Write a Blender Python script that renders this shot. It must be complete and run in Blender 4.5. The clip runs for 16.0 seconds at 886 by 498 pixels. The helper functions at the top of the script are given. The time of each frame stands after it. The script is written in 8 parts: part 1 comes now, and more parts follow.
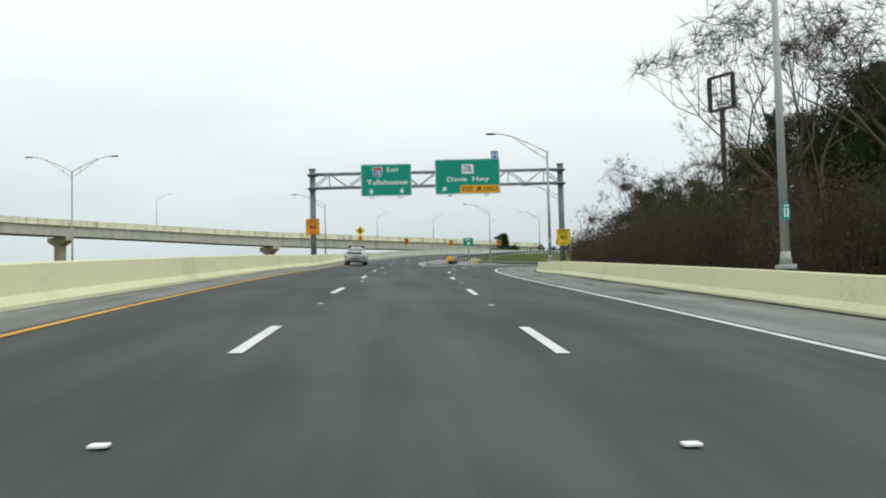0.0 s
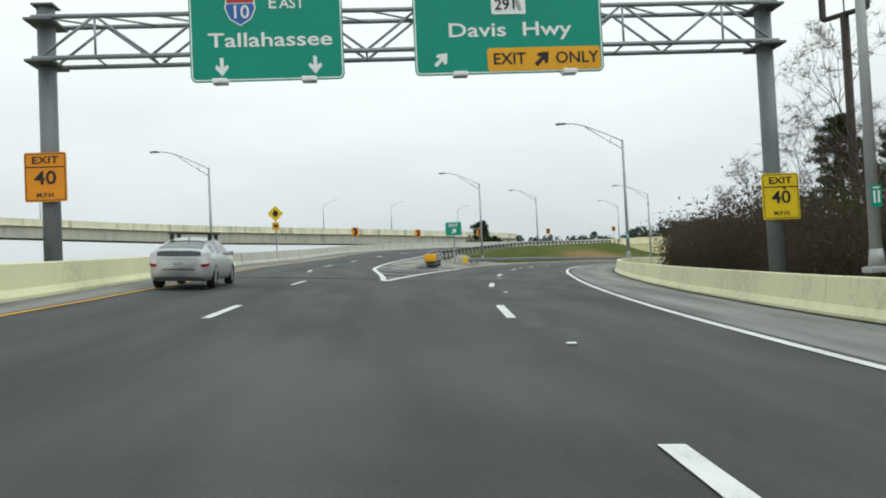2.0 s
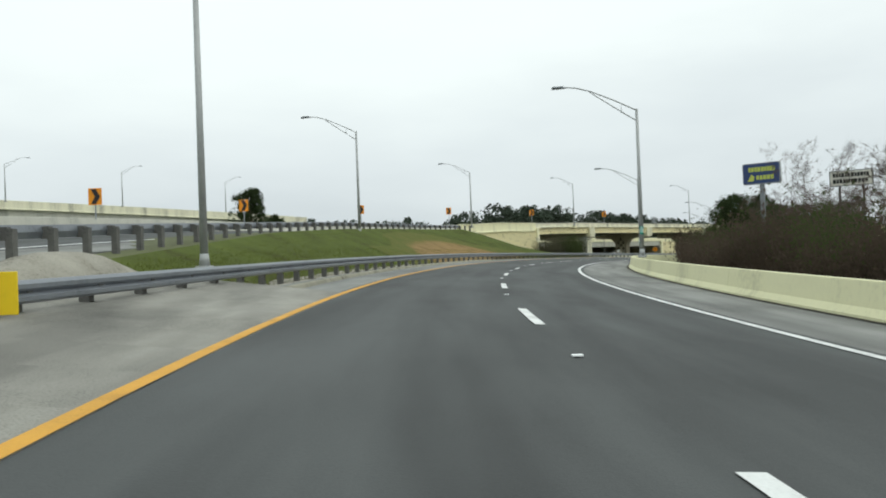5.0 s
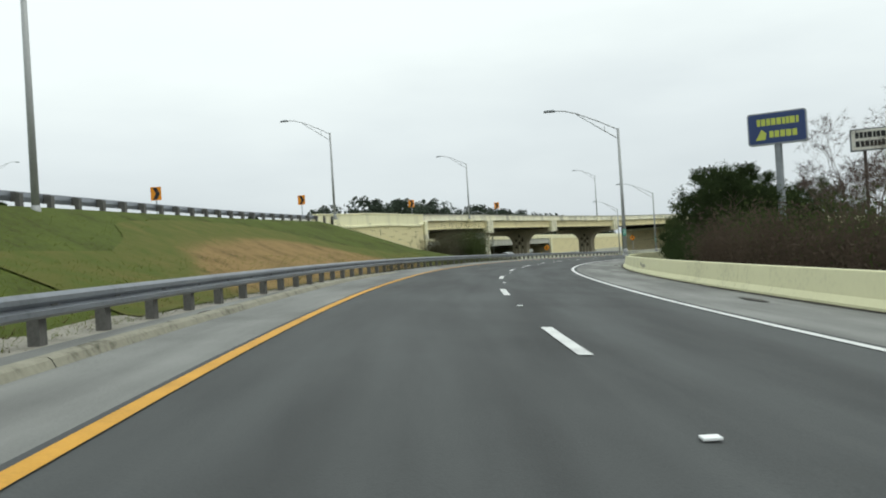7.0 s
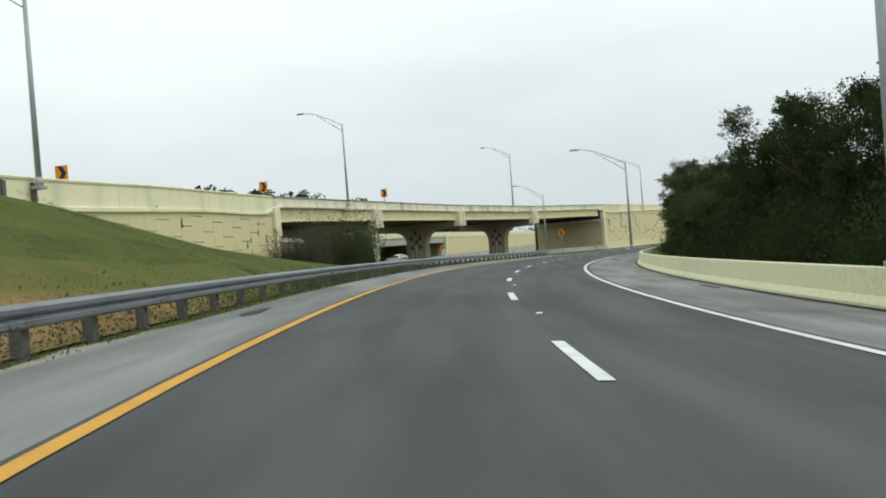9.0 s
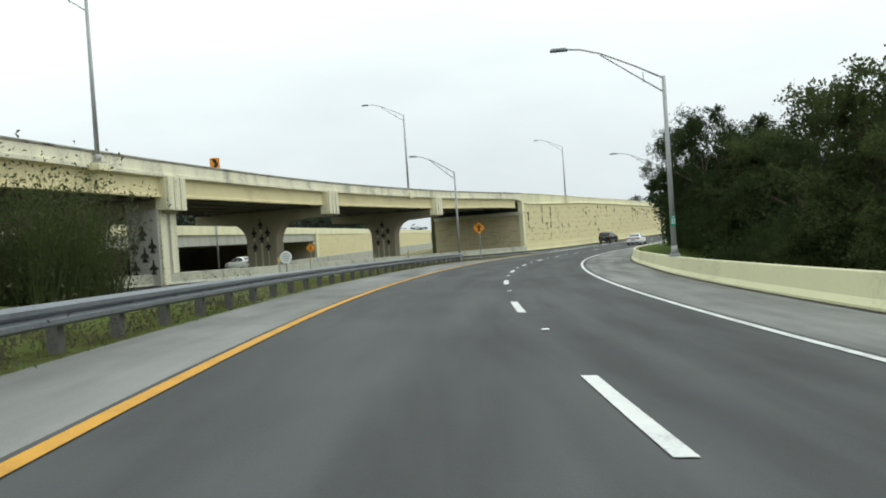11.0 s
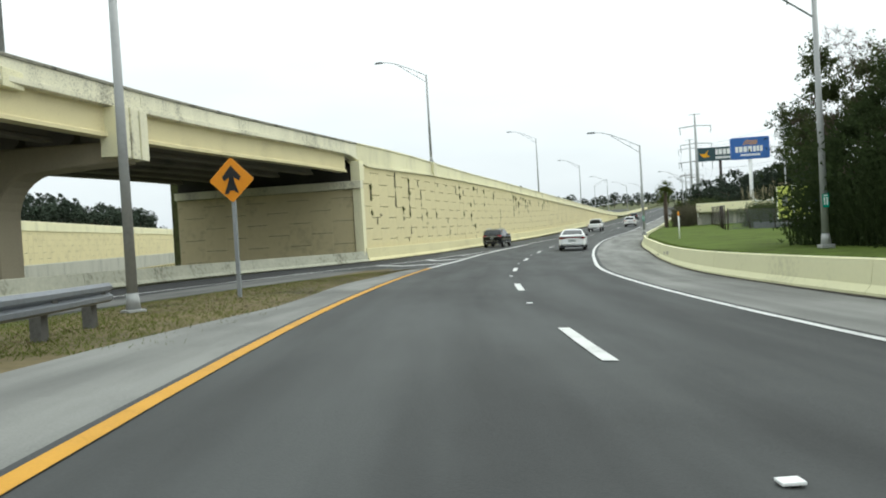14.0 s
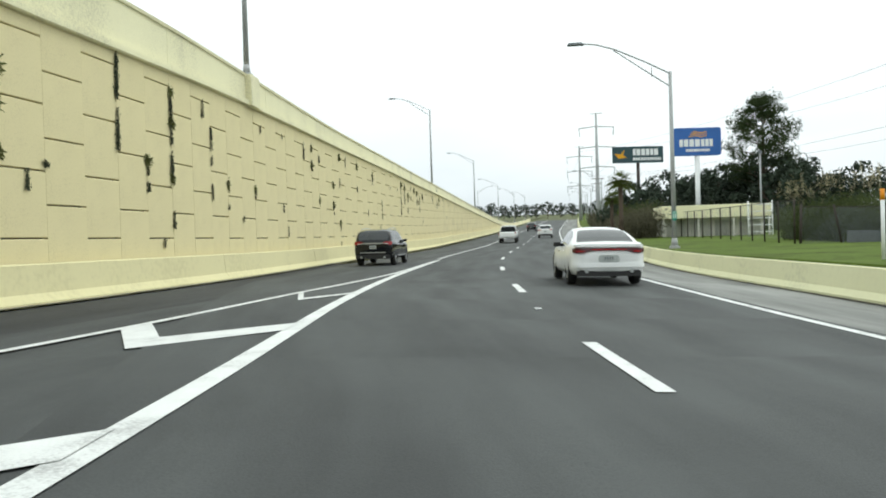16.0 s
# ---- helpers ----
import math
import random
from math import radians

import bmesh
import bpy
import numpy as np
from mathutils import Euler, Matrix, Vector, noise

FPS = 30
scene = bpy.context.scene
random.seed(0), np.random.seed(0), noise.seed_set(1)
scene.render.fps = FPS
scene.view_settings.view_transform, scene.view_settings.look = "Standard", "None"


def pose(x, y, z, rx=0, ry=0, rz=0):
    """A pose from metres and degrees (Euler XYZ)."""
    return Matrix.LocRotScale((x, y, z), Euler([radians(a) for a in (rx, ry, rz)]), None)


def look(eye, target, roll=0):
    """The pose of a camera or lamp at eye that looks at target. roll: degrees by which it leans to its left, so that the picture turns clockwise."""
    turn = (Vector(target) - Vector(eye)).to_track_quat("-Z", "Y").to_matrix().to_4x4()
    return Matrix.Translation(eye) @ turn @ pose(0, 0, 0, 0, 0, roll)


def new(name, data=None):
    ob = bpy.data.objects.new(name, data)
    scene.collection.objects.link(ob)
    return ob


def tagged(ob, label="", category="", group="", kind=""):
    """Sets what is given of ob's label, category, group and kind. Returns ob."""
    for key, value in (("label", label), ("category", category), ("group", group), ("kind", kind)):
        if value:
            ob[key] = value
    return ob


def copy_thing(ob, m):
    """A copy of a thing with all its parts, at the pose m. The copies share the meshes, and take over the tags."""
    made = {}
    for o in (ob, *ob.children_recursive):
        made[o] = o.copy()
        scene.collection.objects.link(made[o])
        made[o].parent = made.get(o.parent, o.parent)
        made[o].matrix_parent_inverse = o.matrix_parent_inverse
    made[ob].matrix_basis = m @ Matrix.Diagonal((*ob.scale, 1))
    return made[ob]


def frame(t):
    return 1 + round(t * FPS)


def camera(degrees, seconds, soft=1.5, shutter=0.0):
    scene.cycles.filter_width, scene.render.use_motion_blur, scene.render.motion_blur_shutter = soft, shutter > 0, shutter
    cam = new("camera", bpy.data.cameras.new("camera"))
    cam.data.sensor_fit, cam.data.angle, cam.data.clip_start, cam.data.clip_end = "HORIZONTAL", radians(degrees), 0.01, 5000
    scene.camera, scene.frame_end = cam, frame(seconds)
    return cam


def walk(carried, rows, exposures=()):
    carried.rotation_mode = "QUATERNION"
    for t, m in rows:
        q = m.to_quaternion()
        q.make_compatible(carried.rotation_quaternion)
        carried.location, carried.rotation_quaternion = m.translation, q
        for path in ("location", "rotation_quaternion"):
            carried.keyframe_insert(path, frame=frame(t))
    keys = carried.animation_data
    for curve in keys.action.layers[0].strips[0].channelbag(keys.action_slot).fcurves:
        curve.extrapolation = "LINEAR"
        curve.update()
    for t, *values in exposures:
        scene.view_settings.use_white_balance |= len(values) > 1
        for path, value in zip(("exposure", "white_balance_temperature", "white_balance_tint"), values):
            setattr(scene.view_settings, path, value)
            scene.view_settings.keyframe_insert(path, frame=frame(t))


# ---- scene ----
cam = camera(57.9, 16.0, soft=1.9)
PATH = [
    (0, (0.004, -0.001, 1.200), (-0.246, 9.987, 1.634), -1.45),
    (0.5, (-0.761, 10.987, 1.688), (-1.030, 20.975, 2.115), -1.84),
    (1, (-1.452, 22.162, 2.139), (-1.608, 32.153, 2.533), -1.87),
    (1.5, (-1.978, 32.890, 2.603), (-1.990, 42.883, 2.976), -2.24),
    (2, (-2.265, 43.930, 2.972), (-1.974, 53.920, 3.309), -2.70),
    (2.5, (-2.223, 54.789, 3.310), (-1.552, 64.762, 3.633), -3.00),
    (3, (-1.703, 65.417, 3.669), (-0.583, 75.349, 3.980), -3.09),
    (3.5, (-0.878, 75.973, 4.047), (0.664, 85.851, 4.245), -3.59),
    (4, (0.500, 86.650, 4.235), (2.565, 96.435, 4.398), -2.55),
    (6.3, (11.262, 129.384, 4.950), (15.143, 138.600, 4.996), -3.25),
    (6.5, (12.552, 132.806, 4.959), (16.620, 141.941, 5.012), -3.20),
    (7, (16.045, 141.279, 5.007), (20.533, 150.215, 5.048), -3.53),
    (7.5, (19.921, 149.438, 5.067), (24.774, 158.182, 5.086), -3.83),
    (8, (24.155, 157.695, 5.061), (29.318, 166.259, 5.078), -4.24),
    (8.5, (28.528, 165.521, 5.138), (33.948, 173.924, 5.115), -4.60),
    (9, (33.365, 173.297, 5.108), (39.145, 181.457, 5.064), -4.49),
    (9.2, (35.351, 176.343, 5.122), (41.255, 184.414, 5.065), -4.54),
    (11.3, (58.778, 205.546, 4.829), (65.873, 212.591, 4.680), -3.81),
    (11.5, (61.313, 208.259, 4.757), (68.507, 215.204, 4.607), -3.77),
    (12, (67.889, 214.841, 4.637), (75.369, 221.475, 4.429), -3.40),
    (12.5, (74.742, 221.227, 4.423), (82.453, 227.591, 4.219), -3.58),
    (13, (81.712, 227.289, 4.355), (89.672, 233.339, 4.138), -3.74),
    (13.5, (88.744, 232.902, 4.150), (96.933, 238.637, 3.923), -3.83),
    (14, (96.124, 238.316, 3.935), (104.534, 243.722, 3.725), -3.42),
    (14.5, (103.633, 243.410, 3.792), (112.241, 248.497, 3.643), -3.33),
    (15, (111.538, 248.245, 3.666), (120.349, 252.972, 3.529), -3.25),
    (15.5, (119.432, 252.658, 3.516), (128.437, 257.004, 3.375), -2.68),
    (16, (127.586, 256.745, 3.458), (136.785, 260.664, 3.313), -1.78),
]
walk(cam, [(t, look(eye, target, roll)) for t, eye, target, roll in PATH], [(0, 0.0, 6350, 1.0), (9.2, 0.0, 6350, 1.0), (11.5, 0.2, 6350, 1.0), (13.5, 0.3, 6350, 1.0), (16, 0.34, 6350, 1.0)])

# ---- overcast sky and a wide, weak sun ----
world = bpy.data.worlds.new("overcast")
scene.world = world
world.use_nodes = True
wn, wl = world.node_tree.nodes, world.node_tree.links
wn.clear()
sky = wn.new("ShaderNodeTexSky")
sky.sky_type = "NISHITA"
sky.sun_disc = False
sky.sun_elevation, sky.sun_rotation = radians(42), radians(120)
sky.air_density, sky.dust_density = 1.0, 4.0
coord = wn.new("ShaderNodeTexCoord")
sep = wn.new("ShaderNodeSeparateXYZ")
wl.new(coord.outputs["Generated"], sep.inputs[0])
cloudmap = wn.new("ShaderNodeMapping")
cloudmap.inputs["Scale"].default_value = (1.4, 1.4, 5.0)
wl.new(coord.outputs["Generated"], cloudmap.inputs[0])
cloud = wn.new("ShaderNodeTexNoise")
cloud.inputs["Scale"].default_value, cloud.inputs["Detail"].default_value = 1.6, 5.0
wl.new(cloudmap.outputs[0], cloud.inputs["Vector"])
lift = wn.new("ShaderNodeMath")
lift.operation = "MULTIPLY_ADD"
lift.inputs[1].default_value, lift.inputs[2].default_value = 0.26, -0.13
wl.new(cloud.outputs["Fac"], lift.inputs[0])
height = wn.new("ShaderNodeMath")
height.operation = "ADD"
wl.new(sep.outputs["Z"], height.inputs[0])
wl.new(lift.outputs[0], height.inputs[1])
veil = wn.new("ShaderNodeValToRGB")
veil.color_ramp.elements[0].position, veil.color_ramp.elements[0].color = 0.0, (0.60, 0.62, 0.66, 1)
veil.color_ramp.elements[1].position, veil.color_ramp.elements[1].color = 0.42, (0.97, 0.99, 1.0, 1)
mid = veil.color_ramp.elements.new(0.12)
mid.color = (0.735, 0.752, 0.785, 1)
top = veil.color_ramp.elements.new(0.25)
top.color = (0.90, 0.913, 0.925, 1)
wl.new(height.outputs[0], veil.inputs[0])
blend = wn.new("ShaderNodeMixRGB")
blend.inputs[0].default_value = 0.96
skygain = wn.new("ShaderNodeMixRGB")
skygain.blend_type = "MULTIPLY"
skygain.inputs[0].default_value, skygain.inputs[2].default_value = 1.0, (0.1, 0.1, 0.1, 1)
wl.new(sky.outputs[0], skygain.inputs[1])
wl.new(skygain.outputs[0], blend.inputs[1])
wl.new(veil.outputs[0], blend.inputs[2])
back = wn.new("ShaderNodeBackground")
back.inputs["Strength"].default_value = 1.12
wl.new(blend.outputs[0], back.inputs[0])
wout = wn.new("ShaderNodeOutputWorld")
wl.new(back.outputs[0], wout.inputs[0])
sun_data = bpy.data.lights.new("sun", "SUN")
sun_data.energy, sun_data.angle, sun_data.color = 0.8, radians(40), (1.0, 0.97, 0.92)
new("sun", sun_data).matrix_world = look((0, 0, 50), (-25, 15, 5))

# ---- materials ----
def surface(name, colour, rough=0.8, metal=0.0, spread=0.12, fine=30.0, coarse=0.6, bump=0.1, spec=0.4, tint=None, streak=0.0, emit=0.0):
    """A procedural surface with fine grain and coarse stains, at world scale."""
    m = bpy.data.materials.new(name)
    m.use_nodes = True
    nt = m.node_tree
    b = nt.nodes["Principled BSDF"]
    b.inputs["Roughness"].default_value, b.inputs["Metallic"].default_value = rough, metal
    b.inputs["Specular IOR Level"].default_value = spec
    pos = nt.nodes.new("ShaderNodeTexCoord")
    grain, stain = nt.nodes.new("ShaderNodeTexNoise"), nt.nodes.new("ShaderNodeTexNoise")
    grain.inputs["Scale"].default_value, grain.inputs["Detail"].default_value = fine, 4
    stain.inputs["Scale"].default_value, stain.inputs["Detail"].default_value = coarse, 6
    nt.links.new(pos.outputs["Object"], grain.inputs["Vector"])
    if streak:
        run = nt.nodes.new("ShaderNodeMapping")
        run.inputs["Scale"].default_value = (1, 1, streak)
        nt.links.new(pos.outputs["Object"], run.inputs[0])
        nt.links.new(run.outputs[0], stain.inputs["Vector"])
    else:
        nt.links.new(pos.outputs["Object"], stain.inputs["Vector"])
    both = nt.nodes.new("ShaderNodeMath")
    both.operation = "MULTIPLY_ADD"
    both.inputs[1].default_value = 0.4
    nt.links.new(grain.outputs["Fac"], both.inputs[0])
    share = nt.nodes.new("ShaderNodeMath")
    share.operation = "MULTIPLY"
    share.inputs[1].default_value = 0.6
    nt.links.new(stain.outputs["Fac"], share.inputs[0])
    nt.links.new(share.outputs[0], both.inputs[2])
    ramp = nt.nodes.new("ShaderNodeValToRGB")
    low = tuple(max(0.0, c * (1 - spread * 2.2)) for c in (tint or colour))
    high = tuple(min(1.0, c * (1 + spread * 1.2)) for c in colour)
    ramp.color_ramp.elements[0].position, ramp.color_ramp.elements[0].color = 0.32, (*low, 1)
    ramp.color_ramp.elements[1].position, ramp.color_ramp.elements[1].color = 0.68, (*high, 1)
    centre = ramp.color_ramp.elements.new(0.47)
    centre.color = (*colour, 1)
    nt.links.new(both.outputs[0], ramp.inputs[0])
    nt.links.new(ramp.outputs[0], b.inputs["Base Color"])
    if bump:
        bm_node = nt.nodes.new("ShaderNodeBump")
        bm_node.inputs["Strength"].default_value, bm_node.inputs["Distance"].default_value = bump, 0.02
        nt.links.new(grain.outputs["Fac"], bm_node.inputs["Height"])
        nt.links.new(bm_node.outputs[0], b.inputs["Normal"])
    if emit:
        b.inputs["Emission Color"].default_value, b.inputs["Emission Strength"].default_value = (*colour, 1), emit
    return m


def foliage(name, colour, spread=0.22, fine=3.0, coarse=0.25, tint=None):
    """Thin leaves: light passes through them as well as off them."""
    m = surface(name, colour, 0.9, 0, spread, fine, coarse, 0.0, 0.08, tint)
    nt = m.node_tree
    b = nt.nodes["Principled BSDF"]
    thin = nt.nodes.new("ShaderNodeBsdfTranslucent")
    nt.links.new(b.inputs["Base Color"].links[0].from_socket, thin.inputs["Color"])
    mix = nt.nodes.new("ShaderNodeMixShader")
    mix.inputs[0].default_value = 0.4
    nt.links.new(b.outputs[0], mix.inputs[1])
    nt.links.new(thin.outputs[0], mix.inputs[2])
    nt.links.new(mix.outputs[0], nt.nodes["Material Output"].inputs[0])
    return m


def worn_turf(name):
    """Turf that thins out to bare tan earth; the share of bare earth is laid on the mesh."""
    m = surface(name, (0.215, 0.145, 0.062), 0.97, 0, 0.2, 6, 0.7, 0.3, 0.1, (0.165, 0.125, 0.05))
    nt = m.node_tree
    b = nt.nodes["Principled BSDF"]
    earth = b.inputs["Base Color"].links[0].from_socket
    pos = nt.nodes.new("ShaderNodeTexCoord")
    blot = nt.nodes.new("ShaderNodeTexNoise")
    blot.inputs["Scale"].default_value, blot.inputs["Detail"].default_value, blot.inputs["Roughness"].default_value = 0.9, 8, 0.7
    nt.links.new(pos.outputs["Object"], blot.inputs["Vector"])
    turf = nt.nodes.new("ShaderNodeValToRGB")
    turf.color_ramp.elements[0].position, turf.color_ramp.elements[0].color = 0.35, (0.125, 0.115, 0.036, 1)
    turf.color_ramp.elements[1].position, turf.color_ramp.elements[1].color = 0.62, (0.080, 0.100, 0.022, 1)
    nt.links.new(blot.outputs["Fac"], turf.inputs[0])
    bare = nt.nodes.new("ShaderNodeAttribute")
    bare.attribute_name = "bare"
    add = nt.nodes.new("ShaderNodeMath")
    add.operation = "ADD"
    nt.links.new(bare.outputs["Fac"], add.inputs[0])
    nt.links.new(blot.outputs["Fac"], add.inputs[1])
    share = nt.nodes.new("ShaderNodeMapRange")
    share.interpolation_type = "SMOOTHSTEP"
    share.inputs["From Min"].default_value, share.inputs["From Max"].default_value = 0.72, 1.28
    nt.links.new(add.outputs[0], share.inputs["Value"])
    mix = nt.nodes.new("ShaderNodeMixRGB")
    nt.links.new(share.outputs[0], mix.inputs[0])
    nt.links.new(turf.outputs[0], mix.inputs[1])
    nt.links.new(earth, mix.inputs[2])
    nt.links.new(mix.outputs[0], b.inputs["Base Color"])
    return m


def paving(name, colour, spread, rough=0.85, lanes=()):
    """Paving with wheel tracks, oil and patches drawn out along the road by its own coordinates; lanes: shades across it, by metres."""
    m = surface(name, colour, rough, 0, spread, 55, 0.3, 0.25)
    nt = m.node_tree
    b = nt.nodes["Principled BSDF"]
    base = b.inputs["Base Color"].links[0].from_socket
    uv = nt.nodes.new("ShaderNodeUVMap")
    run = nt.nodes.new("ShaderNodeMapping")
    run.inputs["Scale"].default_value = (0.12, 1.0, 1.0)
    nt.links.new(uv.outputs[0], run.inputs[0])
    wear = nt.nodes.new("ShaderNodeTexNoise")
    wear.inputs["Scale"].default_value, wear.inputs["Detail"].default_value = 0.9, 5
    nt.links.new(run.outputs[0], wear.inputs["Vector"])
    ramp = nt.nodes.new("ShaderNodeValToRGB")
    ramp.color_ramp.elements[0].position, ramp.color_ramp.elements[0].color = 0.36, (0.66, 0.66, 0.66, 1)
    ramp.color_ramp.elements[1].position, ramp.color_ramp.elements[1].color = 0.64, (1.18, 1.18, 1.17, 1)
    nt.links.new(wear.outputs["Fac"], ramp.inputs[0])
    mix = nt.nodes.new("ShaderNodeMixRGB")
    mix.blend_type = "MULTIPLY"
    mix.inputs[0].default_value = 1.0
    nt.links.new(base, mix.inputs[1])
    nt.links.new(ramp.outputs[0], mix.inputs[2])
    shade = mix.outputs[0]
    if lanes:
        split = nt.nodes.new("ShaderNodeSeparateXYZ")
        nt.links.new(uv.outputs[0], split.inputs[0])
        part_of = nt.nodes.new("ShaderNodeMapRange")
        part_of.inputs["From Max"].default_value = 16.0
        nt.links.new(split.outputs["Y"], part_of.inputs["Value"])
        band = nt.nodes.new("ShaderNodeValToRGB")
        stops = band.color_ramp.elements
        while len(stops) < len(lanes):
            stops.new(0.5)
        for stop, (metres, value) in zip(stops, lanes):
            stop.position, stop.color = metres / 16.0, (value, value, value, 1)
        nt.links.new(part_of.outputs[0], band.inputs[0])
        lane_mix = nt.nodes.new("ShaderNodeMixRGB")
        lane_mix.blend_type = "MULTIPLY"
        lane_mix.inputs[0].default_value = 1.0
        nt.links.new(shade, lane_mix.inputs[1])
        nt.links.new(band.outputs[0], lane_mix.inputs[2])
        shade = lane_mix.outputs[0]
    nt.links.new(shade, b.inputs["Base Color"])
    return m


asphalt_highway = paving("asphalt_highway", (0.060, 0.064, 0.065), 0.14, 0.85, ((0, 0.80), (3.2, 0.80), (4.4, 1.0), (5.6, 1.0), (7.4, 0.92), (11.0, 0.96)))
asphalt = paving("asphalt", (0.060, 0.064, 0.065), 0.14)
asphalt_dark = paving("asphalt_dark", (0.036, 0.038, 0.041), 0.12)
asphalt_worn = paving("asphalt_worn", (0.125, 0.128, 0.124), 0.2)
apron_mat = paving("apron_concrete", (0.225, 0.218, 0.195), 0.34, 0.95)
shoulder_mat = paving("shoulder_concrete", (0.190, 0.193, 0.184), 0.2, 0.9)
paint_white = surface("white_marking", (0.64, 0.65, 0.64), 0.7, 0, 0.12, 40, 2.0, 0.1, tint=(0.5, 0.5, 0.5))
paint_yellow = surface("yellow_marking", (0.54, 0.28, 0.028), 0.7, 0, 0.12, 40, 2.0, 0.1)
# Cream for the barriers, set darker than the cream of the parapets.
barrier_cream = surface("toned_down_cream", (0.69, 0.675, 0.44), 0.85, 0, 0.04, 7, 0.35, 0.08, tint=(0.60, 0.585, 0.385), streak=0.3)
barrier_warm = surface("warm_barrier_paint", (0.69, 0.635, 0.375), 0.88, 0, 0.03, 7, 0.45, 0.1, tint=(0.64, 0.585, 0.345), streak=0.25)
cream = surface("cream_concrete", (0.82, 0.78, 0.53), 0.85, 0, 0.06, 18, 0.5, 0.12, tint=(0.70, 0.66, 0.45), streak=0.3)
cream_old = surface("weathered_concrete", (0.72, 0.69, 0.53), 0.9, 0, 0.2, 14, 0.7, 0.15, tint=(0.42, 0.40, 0.32), streak=0.15)
panel_cream = surface("wall_panel_concrete", (0.72, 0.64, 0.38), 0.9, 0, 0.05, 22, 0.6, 0.2, tint=(0.64, 0.56, 0.33))
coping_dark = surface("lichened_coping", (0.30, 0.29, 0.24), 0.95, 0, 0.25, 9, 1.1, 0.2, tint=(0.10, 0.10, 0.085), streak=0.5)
cream_streaked = surface("streaked_concrete", (0.70, 0.67, 0.50), 0.9, 0, 0.14, 7, 2.6, 0.15, tint=(0.30, 0.28, 0.22), streak=0.08)
weed_green = surface("green_weed", (0.13, 0.14, 0.045), 0.9, 0, 0.35, 9, 2, 0.0)
weed_dark = surface("wall_weed", (0.035, 0.042, 0.020), 0.9, 0, 0.35, 9, 2, 0.0)
mouldy_concrete = surface("mouldy_concrete", (0.41, 0.41, 0.33), 0.9, 0, 0.2, 6, 0.75, 0.12, tint=(0.22, 0.225, 0.15), streak=0.4)
pale_concrete = surface("pale_concrete", (0.46, 0.455, 0.40), 0.9, 0, 0.12, 16, 0.8, 0.15, tint=(0.36, 0.36, 0.32), streak=0.2)
kerb_concrete = surface("kerb_concrete", (0.235, 0.225, 0.175), 0.95, 0, 0.26, 12, 1.6, 0.3, tint=(0.14, 0.13, 0.085))
pier_concrete = surface("pier_concrete", (0.42, 0.37, 0.27), 0.9, 0, 0.10, 14, 0.6, 0.15, streak=0.2)
# Wall panel concrete made darker: shade under the bridge put into the colour.
abutment_concrete = surface("shaded_panel_concrete", (0.64, 0.555, 0.345), 0.9, 0, 0.05, 3, 0.3, 0.12, tint=(0.52, 0.45, 0.28))
grime = surface("dark_joint", (0.045, 0.042, 0.035), 0.95, 0, 0.2, 20, 1, 0.2)
# Bridge undersides: the shade below the decks is put into this dark tone.
underside = surface("shaded_soffit", (0.22, 0.20, 0.165), 0.95, 0, 0.12, 10, 0.5, 0.1)
rail_steel = surface("rail_steel", (0.20, 0.215, 0.24), 0.42, 0.5, 0.12, 9, 1.0, 0.04)
galv = surface("galvanised_steel", (0.31, 0.33, 0.35), 0.5, 0.45, 0.10, 12, 1.2, 0.05)
galv_dark = surface("weathered_steel", (0.17, 0.185, 0.195), 0.6, 0.3, 0.15, 14, 1.0, 0.05)
pole_mat = surface("pole_aluminium", (0.36, 0.37, 0.37), 0.55, 0.3, 0.10, 10, 0.8, 0.04)
post_wood = surface("post_timber", (0.125, 0.122, 0.115), 0.9, 0, 0.2, 18, 2, 0.2)
sign_green = surface("sign_green", (0.0, 0.275, 0.19), 0.45, 0, 0.05, 8, 0.7, 0.0)
sign_white = surface("sign_white", (0.84, 0.85, 0.85), 0.5, 0, 0.04, 10, 1, 0.0)
sign_yellow = surface("sign_yellow", (0.80, 0.56, 0.01), 0.5, 0, 0.05, 10, 1, 0.0)
sign_orange = surface("sign_orange", (0.80, 0.29, 0.01), 0.5, 0, 0.05, 10, 1, 0.0)
amber = surface("amber_plastic", (0.84, 0.39, 0.002), 0.5, 0, 0.05, 10, 1, 0.0)
sign_gold = surface("sign_gold", (0.78, 0.38, 0.01), 0.5, 0, 0.05, 10, 1, 0.0)
sign_black = surface("sign_black", (0.015, 0.015, 0.017), 0.5, 0, 0.1, 10, 1, 0.0)
sign_blue = surface("sign_blue", (0.035, 0.13, 0.42), 0.5, 0, 0.05, 10, 1, 0.0)
sign_navy = surface("sign_navy", (0.03, 0.055, 0.16), 0.5, 0, 0.05, 10, 1, 0.0)
sign_red = surface("sign_red", (0.45, 0.04, 0.03), 0.5, 0, 0.05, 10, 1, 0.0)
sign_dark = surface("sign_dark_teal", (0.03, 0.07, 0.08), 0.5, 0, 0.05, 10, 1, 0.0)
board_lime = surface("sign_lime", (0.50, 0.56, 0.10), 0.5, 0, 0.05, 10, 1, 0.0)
rust_brown = surface("dark_brown_steel", (0.045, 0.035, 0.03), 0.7, 0.2, 0.2, 10, 1, 0.05)
grass = surface("grass", (0.070, 0.088, 0.020), 0.97, 0, 0.3, 5, 0.42, 0.3, 0.1, tint=(0.115, 0.102, 0.034))
lawn = surface("lawn", (0.078, 0.112, 0.020), 0.97, 0, 0.3, 5, 0.6, 0.3, 0.1, tint=(0.118, 0.128, 0.030))
